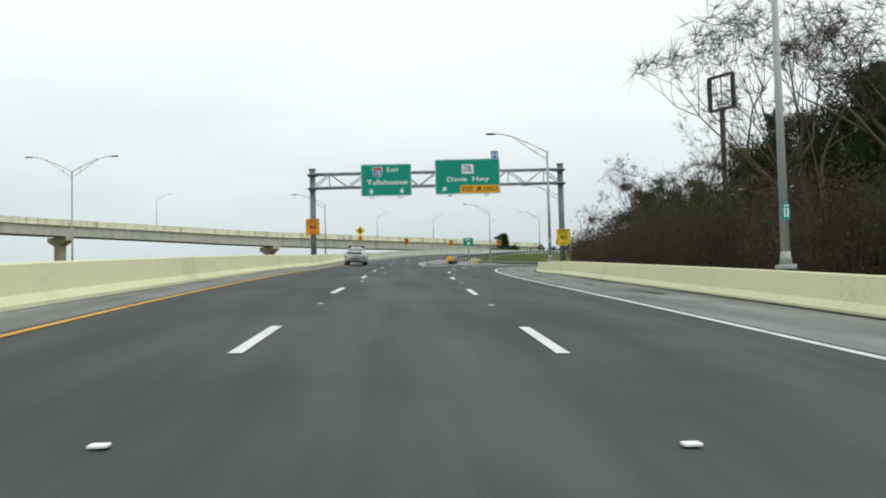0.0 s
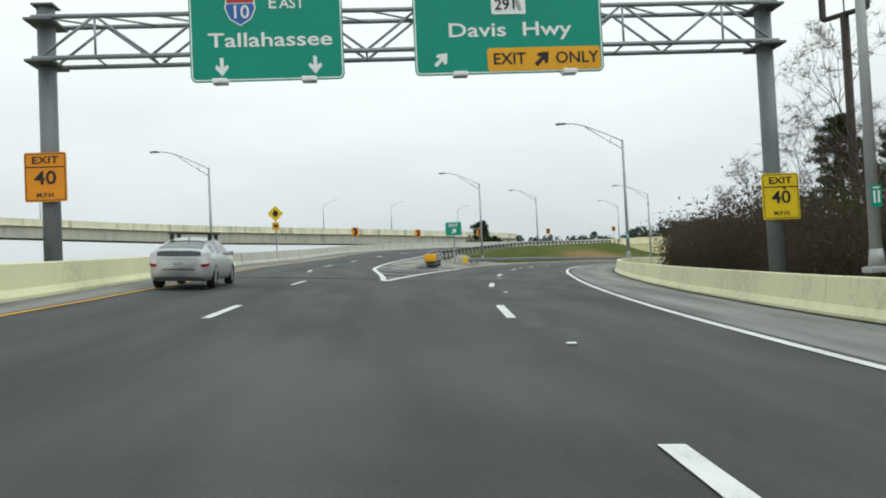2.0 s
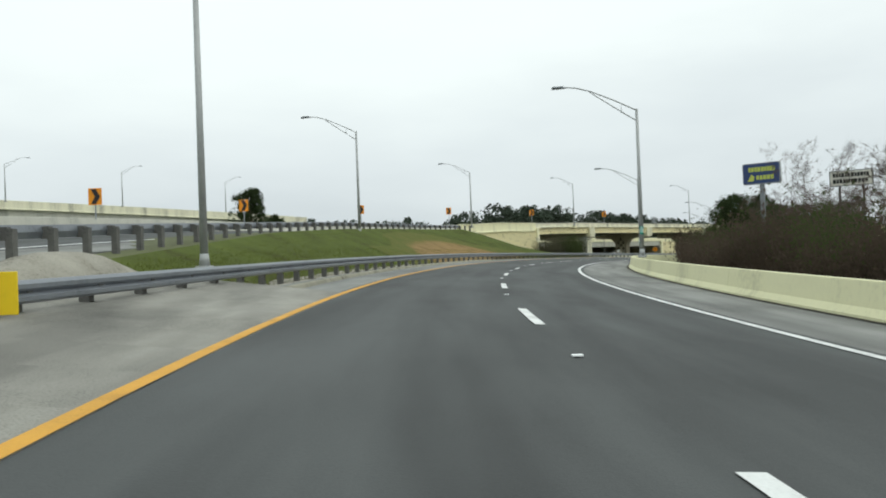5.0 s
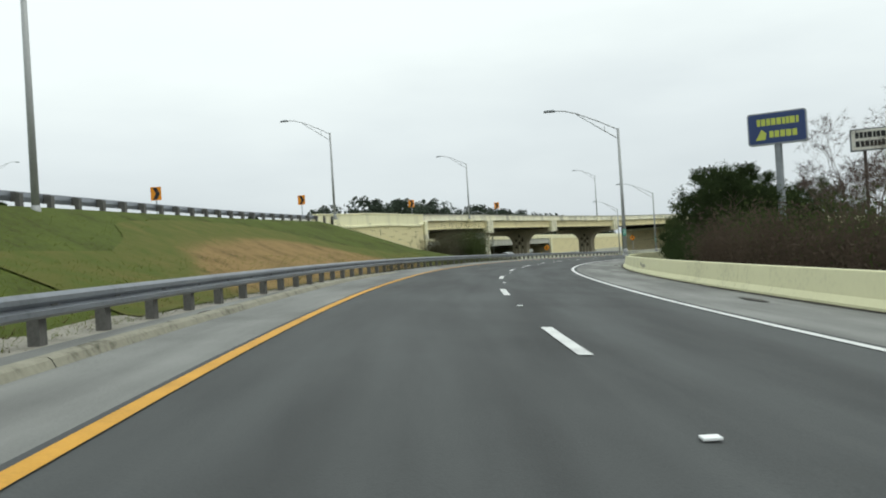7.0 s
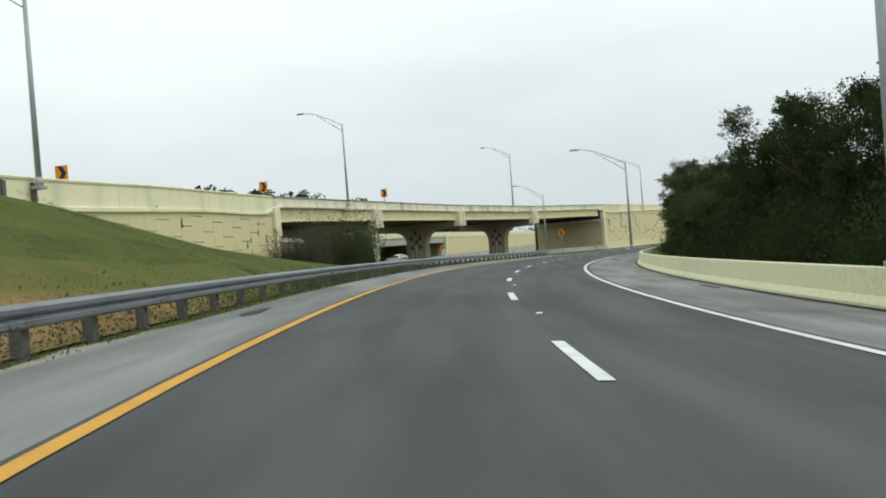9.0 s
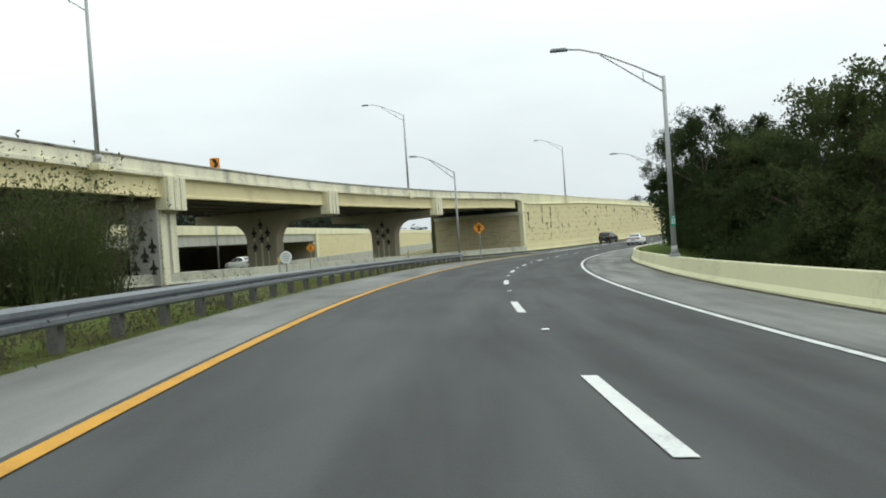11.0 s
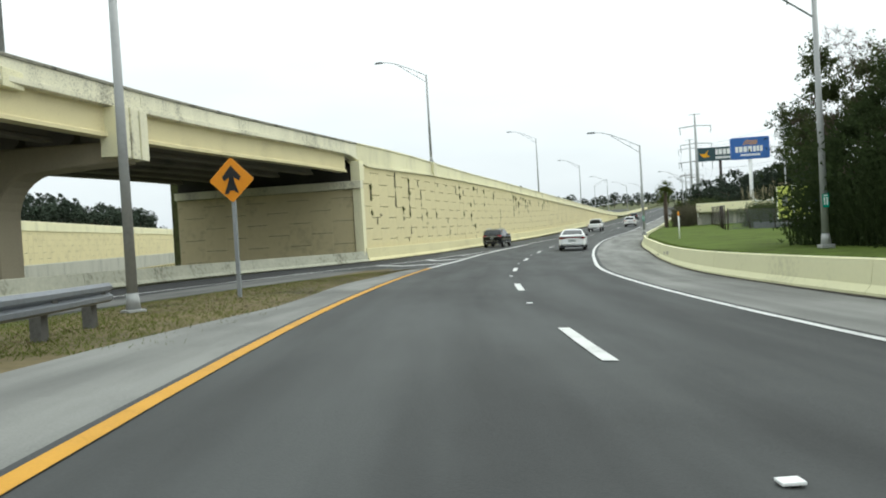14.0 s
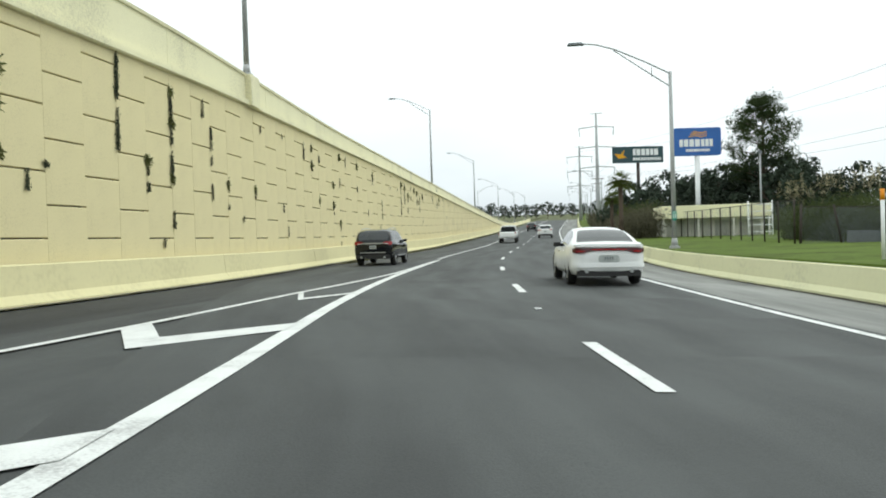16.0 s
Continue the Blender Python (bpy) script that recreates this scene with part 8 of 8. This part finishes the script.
for i, s, n, size in ((0, 222, 16.8, 1.08), (2, 228, 12.9, 0.6), (2, 236, 13.0, 0.66), (2, 243, 14.0, 0.9), (0, 243, 21, 1.05), (1, 252, 16, 0.9), (2, 258, 22, 0.9), (1, 261, 17.0, 0.9), (0, 270, 14.6, 0.97), (1, 276.5, 13.9, 0.9), (2, 282, 19, 1.0), (0, 285, 14.2, 0.74), (1, 292, 20, 0.95), (2, 294, 16.5, 0.92), (1, 268, 26, 0.9), (0, 236, 26, 0.95), (2, 300, 20, 0.8), (2, 304, 15.7, 0.86), (1, 298, 14.6, 0.62), (0, 310, 19.0, 0.7)):
    again(oaks[i], s, n, right_ground(s, n) - 0.3, rng.uniform(0, 360), size)
for i, s, n, size in ((0, 68, 17.5, 0.9), (1, 74, 21, 1.0), (0, 46, 22, 1.2), (2, 58, 24, 1.2), (1, 39, 24, 1.3), (0, 30, 25, 1.3), (0, 148, 26, 0.6), (0, 124, 16.0, 0.6), (2, 131, 17.5, 0.68), (1, 117, 17.5, 0.58)):
    again(oaks[i], s, n, right_ground(s, n) - 0.6, rng.uniform(0, 360), size)

bares = [stand(bare_tree(31, 11), 34, 16.5, -0.5, 0, 1.0), stand(bare_tree(32, 10), 50, 16, 0.2, 40, 0.95), stand(bare_tree(33, 9), 64, 15.5, 0.8, 90, 0.85)]
for i, s, n, size in ((1, 40, 17, 1.05), (2, 28, 16, 1.35), (0, 30, 20, 1.35), (1, 44, 19.5, 1.1), (0, 56, 18, 0.95), (2, 60, 21, 1.0), (1, 70, 16, 0.8), (0, 77, 17, 0.9), (2, 82, 15.5, 0.75), (1, 72, 24, 1.2), (0, 90, 19, 0.75), (2, 54, 26, 1.5), (1, 36, 26, 1.7), (0, 110, 20, 0.72), (1, 118, 17, 0.6), (2, 128, 21, 0.85), (0, 136, 18, 0.7), (1, 150, 22, 0.95), (2, 160, 25, 1.0), (0, 170, 20, 0.8), (1, 182, 22, 0.85), (2, 196, 27, 1.05), (0, 206, 30, 1.1), (1, 214, 24, 1.0), (2, 222, 28, 1.1), (0, 190, 34, 1.2), (1, 298, 14.5, 0.6), (0, 285, 13.6, 0.72), (2, 293, 13.8, 0.7), (0, 302, 15.5, 0.6), (1, 305, 17.5, 0.55)):
    again(bares[i], s, n, right_ground(s, n) - 0.4, rng.uniform(0, 360), size)

for i, s, n, size in ((0, 214, 26, 1.0), (1, 226, 29, 1.25), (2, 202, 27, 1.0), (0, 240, 32, 1.3), (1, 289, 13.6, 0.9), (2, 295, 15.0, 0.8), (2, 292, 17.5, 0.8)):
    again(bares[i], s, n, right_ground(s, n) - 0.4, rng.uniform(0, 360), size)

p1 = stand(pine(41, 18, 4.0), 147.5, 30.5, 1.0, 0, 1.0)
again(p1, 137, 35, 0.5, 100, 0.85)
again(p1, 62, 34, 0.0, 200, 0.95)
p2 = pine(43, 18, 5.6)
p2.matrix_world = pose(241.5, 259, 1.5, 0, 0, 50) @ Matrix.Scale(1.08, 4)
for x, y, size in ((10.2, 204, 0.86), (13.5, 210, 0.7), (2.0, 202, 0.62), (-4, 196, 0.5), (18, 222, 0.6)):
    again(p1, x, y, GROUND_Z, rng.uniform(0, 360), size, True)

rough = lambda s, k: 0.65 + 0.7 * (0.5 + noise.noise(Vector((s * 0.16, k, 1.3))))
thicket("thicket", 24, 100, 11.8, 19, lambda s: (6.4 - 0.035 * (s - 24)) * rough(s, 1), leaf_brown, 190, "dense reddish brown winter brush behind the barrier", 51, right_ground, 0.072)
thicket("thicket", 24, 95, 15, 24, lambda s: (8.6 - 0.04 * (s - 24)) * rough(s, 2), leaf_mid, 130, "dull green evergreen vines and brush", 52, right_ground, 0.07)
thicket("thicket", 118, 170, 13.5, 19, lambda s: 5.0 * rough(s, 3), leaf_brown, 190, "dense reddish brown winter brush behind the barrier", 53, right_ground, 0.072)
thicket("thicket", 170, 201, 13.0, 19, lambda s: 5.2 * rough(s, 4), leaf_brown, 190, "dense reddish brown winter brush behind the barrier", 57, right_ground, 0.072)
thicket("thicket", 198, 219, 13.0, 19, lambda s: 5.0 * rough(s, 4), leaf_dark, 190, "dark green undergrowth below evergreen trees", 66, right_ground, 0.07)
thicket("thicket", 110, 215, 14.0, 22, lambda s: 5.6 * rough(s, 5), leaf_mid, 60, "dull green evergreen vines and brush", 58, right_ground, 0.07)
thicket("thicket", 215, 303, 12.2, 18, lambda s: 4.4 * rough(s, 6), leaf_dark, 160, "dark green undergrowth below evergreen trees", 54, right_ground, 0.07)
thicket("thicket", 233.8, 245.5, -16.5, -12.6, lambda s: 6.2 * rough(s, 10), leaf_olive, 230, "thin olive brush in front of the bridge", 55, lambda s, n: along(s)[2] - 0.1, 0.05)
thicket("thicket", 237, 242.5, -13.6, -11.2, lambda s: 4.6 * rough(s, 11), leaf_mid, 150, "dull green vines and brush before the bridge pier", 61, lambda s, n: along(s)[2] - 0.1, 0.055)
thicket("thicket", 396, 470, 17, 30, lambda s: 3.6, leaf_mid, 60, "low green shrubs along the frontage", 56, lambda s, n: along(s)[2] + 0.4, 0.12)

pl = palm(61, 5.2)
pl.matrix_world = pose(199.8, 270.1, 2.8, 0, 0, 0)
again(pl, 205.5, 272.0, 2.6, 50, 0.8, True)
again(pl, 214, 272.5, 2.6, 150, 0.62, True)
thicket("thicket", 380.5, 386.5, 11.8, 14.2, lambda s: 3.9, leaf_olive, 70, "shaggy brown dead growth beside the palms", 63, lambda s, n: along(s)[2] + 0.4, 0.09)
thicket("thicket", 388, 500, 12.2, 16.5, lambda s: 3.3 * rough(s, 8), leaf_olive, 55, "thin olive and brown winter brush beside the road", 64, lambda s, n: along(s)[2] + 0.4, 0.1)
thicket("thicket", 395, 500, 14.0, 18, lambda s: 3.6 * rough(s, 9), leaf_mid, 45, "low green shrubs along the frontage", 65, lambda s, n: along(s)[2] + 0.4, 0.11)
again(pl, 336, 31, 3.0, 90, 1.1)

dark = leafy_tree(71, 10, 5.0, far_green, 75, 36, 0.24)
stand(dark, 420, 52, 1.5, 0, 1.0)
for x, y, size in ((262, 273, 1.05), (256, 268, 1.15), (249, 263, 1.1), (252, 257, 1.25), (240, 258, 1.2), (238, 255, 1.1), (244, 251, 0.9), (251, 249, 0.95), (246, 242, 0.9), (238, 236, 0.85), (228, 228, 0.8), (218, 222, 0.75), (268, 279, 0.95), (276, 283, 0.9), (236, 246, 0.7), (206, 214, 0.75), (290, 288, 0.8), (304, 291, 0.7), (244, 277, 0.95), (246, 272.5, 1.1), (247.5, 268.5, 1.05), (246, 265, 1.15), (248, 261.5, 1.2), (246.5, 254, 1.1), (244, 248, 1.05), (242, 243, 1.0), (237, 239, 0.9), (240, 271, 0.8), (241, 266, 0.85)):
    again(dark, x, y, 1.2, rng.uniform(0, 360), size, True)
for s, n, size in ((470, 30, 0.6), (490, 28, 0.6), (520, 28, 0.7), (560, 30, 0.7), (600, 32, 0.8)):
    again(dark, s, n, 1.2, rng.uniform(0, 360), size)
for k in range(60):
    u, v = -120 + 5.9 * k + rng.uniform(-2, 2), 24 + 16 * rng.random()
    again(dark, 138 + 0.763 * u - 0.647 * v, 319.5 + 0.647 * u + 0.763 * v, GROUND_Z + 3.3, rng.uniform(0, 360), (1.2 if u < -85 else 1.38 if u < -50 else 1.72 if u < 75 else 1.6) * rng.uniform(0.92, 1.06), True)
for k in range(16):
    again(dark, 60 + 9 * k, -105 - 25 * rng.random(), GROUND_Z - 2.0, rng.uniform(0, 360), rng.uniform(0.45, 0.75))
for s, n, size in ((70, -46, 0.42), (84, -44, 0.36), (40, -40, 0.4), (98, -52, 0.45), (112, -58, 0.5)):
    again(dark, s, n, GROUND_Z, rng.uniform(0, 360), size)


for k in range(19):
    again(dark, 690 + rng.uniform(-14, 14), -74 + 5.4 * k, 10.2 + 0.03 * k, rng.uniform(0, 360), rng.uniform(0.66, 0.92))
for x, y, size in ((288, 349, 0.80), (292.6, 345, 0.84), (297.5, 342.5, 0.92)):
    again(dark, x, y, 6.6, rng.uniform(0, 360), size, True)
for x, y, size in ((222, 229, 1.15),):
    again(bares[int(x) % 3], x, y, 1.5, rng.uniform(0, 360), size, True)
thicket("hedge", 351, 362, 19.5, 25, lambda s: 3.6, leaf_mid, 220, "dull green hedge behind the wire fence", 59, lambda s, n: along(s)[2] + 0.2, 0.07)
thicket("hedge", 330, 350, 22.0, 26, lambda s: 2.2, leaf_brown, 160, "brownish brush behind the wire fence", 60, lambda s, n: along(s)[2] + 0.2, 0.07)


def pampas_tuft(s, n, high):
    """Pale plumes on thin stalks above the hedge."""
    rng2 = random.Random(int(s * 10))
    verts, faces = [], []
    base_p = at(s, n)
    for _ in range(26):
        q = Vector((base_p.x + rng2.gauss(0, 0.5), base_p.y + rng2.gauss(0, 0.5), along(s)[2]))
        lean = Vector((rng2.gauss(0, 0.12), rng2.gauss(0, 0.12), 1))
        tip = q + lean * high * rng2.uniform(0.8, 1.05)
        for _ in range(30):
            c = tip - lean * rng2.uniform(0, 0.75) + Vector((rng2.gauss(0, 0.05), rng2.gauss(0, 0.05), 0))
            d = Vector((rng2.gauss(0, 1), rng2.gauss(0, 1), rng2.gauss(0.6, 0.6))).normalized() * 0.12
            w = d.cross(Vector((0.3, 0.5, 0.8))).normalized() * 0.02
            b0 = len(verts)
            verts += [c - w, c + w, c + d]
            faces.append((b0, b0 + 1, b0 + 2))
        b0 = len(verts)
        w = Vector((0.015, 0, 0))
        verts += [q - w, q + w, tip]
        faces.append((b0, b0 + 1, b0 + 2))
    tagged(raw("pampas_grass", verts, faces, pampas), "pampas grass with pale plumes above the hedge", "grass", "", "stuff")


pampas_tuft(357, 20.5, 4.3)
pampas_tuft(355, 22.5, 4.6)
pampas_tuft(361, 20.0, 4.0)


def far_woods():
    """The wooded skyline, far off."""
    rng2 = random.Random(77)
    verts, faces = [], []
    for k in range(520):
        a = radians(rng2.uniform(-35, 140))
        d = rng2.uniform(520, 800)
        c = Vector((60 + d * math.sin(a), 150 + d * math.cos(a), rng2.uniform(2, 9)))
        for _ in range(26):
            q = c + Vector((rng2.gauss(0, 7), rng2.gauss(0, 7), rng2.gauss(0, 2.6)))
            u = Vector((rng2.gauss(0, 1), rng2.gauss(0, 1), rng2.gauss(0, 0.6))).normalized()
            w = u.cross(Vector((0.3, 0.2, 1))).normalized()
            base = len(verts)
            verts += [q + u * 2.2, q + w * 1.8, q - u * 2.2, q - w * 1.8]
            faces.append((base, base + 1, base + 2, base + 3))
    tagged(raw("far_woods", verts, faces, far_green), "dark wooded skyline in the distance", "trees", "", "stuff")


far_woods()


def bank_z(s, n):
    """Height of the ground sheet."""
    rows = ground_section(s)
    for (n0, z0), (n1, z1) in zip(rows, rows[1:]):
        if n0 <= n <= n1 and n1 > n0:
            return z0 + (z1 - z0) * (n - n0) / (n1 - n0)
    return rows[-1][1]


PATCH_TOP = curve([(164, -6.2), (167, -7.3), (169, -8.5), (172.5, -9.2), (179, -9.9), (185, -9.8), (189, -8.9), (193, -7.4), (197, -6.5), (201, -5.8)])


def earth_patch():
    """Turf low on the bank that is worn through to tan earth."""
    bm = bmesh.new()
    bare = bm.verts.layers.float.new("bare")
    rows = []
    for s in steps(158, 206, 0.6):
        lo = -5.2
        reach = PATCH_TOP(s)
        ends = min(1.0, max(0.0, (s - 159.5) / 7.0)) * min(1.0, max(0.0, (204.5 - s) / 6.0))
        hi = max(reach - 2.2, RAIL_R(s) + 1.6)
        row = []
        for k in range(13):
            n = lo + (hi - lo) * k / 12
            p = at(s, n)
            v = bm.verts.new((p.x, p.y, bank_z(s, n) + 0.04))
            v[bare] = 0.95 * ends * min(1.0, max(0.0, 0.5 + (n - reach) / 1.9)) * (0.55 + 0.45 * min(1.0, max(0.0, (-5.3 - n) / 0.8)))
            row.append(v)
        rows.append(row)
    for a, b in zip(rows, rows[1:]):
        for k in range(12):
            bm.faces.new((a[k], a[k + 1], b[k + 1], b[k]))
    tagged(mesh_object("earth_patch", finish(bm), worn_bank), "worn turf with bare tan earth on the grass bank", "earth", "", "structure")


earth_patch()
thicket("thicket", 184, 236, -6.0, -4.75, lambda s: 0.34 * rough(s, 12), leaf_olive, 18, "low brown dead weeds below the guardrail", 62, lambda s, n: bank_z(s, n) - 0.02, 0.028)


def tufts():
    """Mown grass on the bank and dry growth by the guardrail posts, in fine blades."""
    rng2 = random.Random(81)
    def bank():
        s = rng2.uniform(112, 234)
        return s, rng2.uniform(max(RAIL_R(s) + 1.4, -16), -5.3)
    def verge():
        s = rng2.uniform(118, 284)
        return s, rng2.uniform(-6.6, -4.9)
    def green():
        s = rng2.uniform(122, 286)
        return s, rng2.uniform(-8.0, (-5.0 if s < 190 else -4.35) if s < 280 else -3.0)
    def island():
        s = rng2.uniform(284, 307)
        return s, rng2.uniform(ISLAND(max(s, 284)) + 0.1, INNER(s) - 0.05)
    def green_island():
        s = 280 + 24 * rng2.random() ** 1.8
        return s, ISLAND(max(s, 284)) + 0.1 + (INNER(s) - ISLAND(max(s, 284)) - 0.15) * rng2.random() ** 1.5
    for name, mat, count, place, tall, wide, label in (
        ("island_grass", grass_dry, 9000, island, 0.035, 0.012, "thin brown grass on the traffic island"),
        ("island_grass", grass_tip, 9000, green_island, 0.05, 0.010, "sparse green grass on the traffic island"),
        ("dry_grass", grass_dry, 5000, verge, 0.06, 0.018, "thin dry grass below the guardrail"),
        ("verge_grass", grass_tip, 20000, green, 0.09, 0.009, "short green grass along the guardrail"),
        ("grass_blades", grass_tip, 26000, bank, 0.05, 0.009, "short mown green grass on the bank"),
    ):
        verts, faces = [], []
        for _ in range(count):
            s, n = place()
            if name == "grass_blades" and 166 < s < 200 and n > PATCH_TOP(s):
                continue
            p = at(s, n)
            p.z = bank_z(s, n) - 0.01
            for _ in range(2):
                h = tall * rng2.uniform(0.4, 1.3)
                a = rng2.uniform(0, math.tau)
                side = Vector((math.cos(a), math.sin(a), 0)) * wide
                q = p + Vector((rng2.gauss(0, 0.08), rng2.gauss(0, 0.08), 0))
                base = len(verts)
                verts += [q - side, q + side, q + Vector((rng2.gauss(0, 0.07), rng2.gauss(0, 0.07), h))]
                faces.append((base, base + 1, base + 2))
        tagged(raw(name, verts, faces, mat), label, "grass", "", "stuff")


tufts()


def verge_strip():
    """A raised seam and a rough sandy strip in which the guardrail posts stand."""
    def kerb(s):
        n = -3.52 - 0.25 * min(1.0, max(0.0, (s - 158) / 14)) + 0.02 * noise.noise(Vector((s * 0.9, 7, 0)))
        h = 0.095 * min(1.0, (184 - s) / 8.0) * min(1.0, (s - 119) / 6.0) + 0.012 * noise.noise(Vector((s * 1.3, 2, 0)))
        return [at(s, n, -0.006), at(s, n - 0.04, h * 0.75), at(s, n - 0.08, h), at(s, n - 0.21, h * 0.97), at(s, n - 0.26, h * 0.5), at(s, n - 0.30, 0.0), at(s, n - 0.32, -0.06)]
    run = empty("kerb", Matrix.Identity(4), "weathered concrete kerb along the shoulder", "kerb", "", "structure")
    for s in steps(120, 178.5, 4.5):
        part("kerb_stone", finish(sweep(s + 0.01, min(s + 4.49, 183), 0.75, kerb)), kerb_concrete, run)
    bm, prev = bmesh.new(), None
    for s in steps(126, 230, 0.8):
        reach = (1.15 if s < 176 else max(0.15, 1.15 - (s - 176) * 0.04)) + 0.28 * noise.noise(Vector((s * 0.5, 1, 0))) + 0.2 * noise.noise(Vector((s * 1.7, 4, 0)))
        row = [bm.verts.new(Vector((*at(s, -4.38 - reach * u).xy, bank_z(s, -4.38 - reach * u) + 0.03 * (1 - u) + 0.012))) for u in (0, 0.4, 0.75, 1)]
        if prev:
            for k in range(3):
                bm.faces.new((prev[k], prev[k + 1], row[k + 1], row[k]))
        prev = row
    structure("pavement", finish(bm), gravel, "rough sandy strip around the guardrail posts", "verge")
    rng2 = random.Random(85)
    verts, faces = [], []
    for _ in range(1700):
        s, n = rng2.uniform(122, 190), rng2.uniform(-5.3, -4.0)
        p = at(s, n)
        p.z = bank_z(s, n) + 0.02
        r = rng2.uniform(0.008, 0.03)
        a, base = rng2.uniform(0, math.tau), len(verts)
        for q in range(4):
            verts.append(p + Vector((math.cos(a + q * 1.57) * r * rng2.uniform(0.6, 1.3), math.sin(a + q * 1.57) * r, 0)))
        verts.append(p + Vector((0, 0, r * 0.9)))
        faces += [(base + q, base + (q + 1) % 4, base + 4) for q in range(4)]
    tagged(raw("gravel", verts, faces, gravel), "loose stones and litter along the verge", "gravel", "", "stuff")


verge_strip()
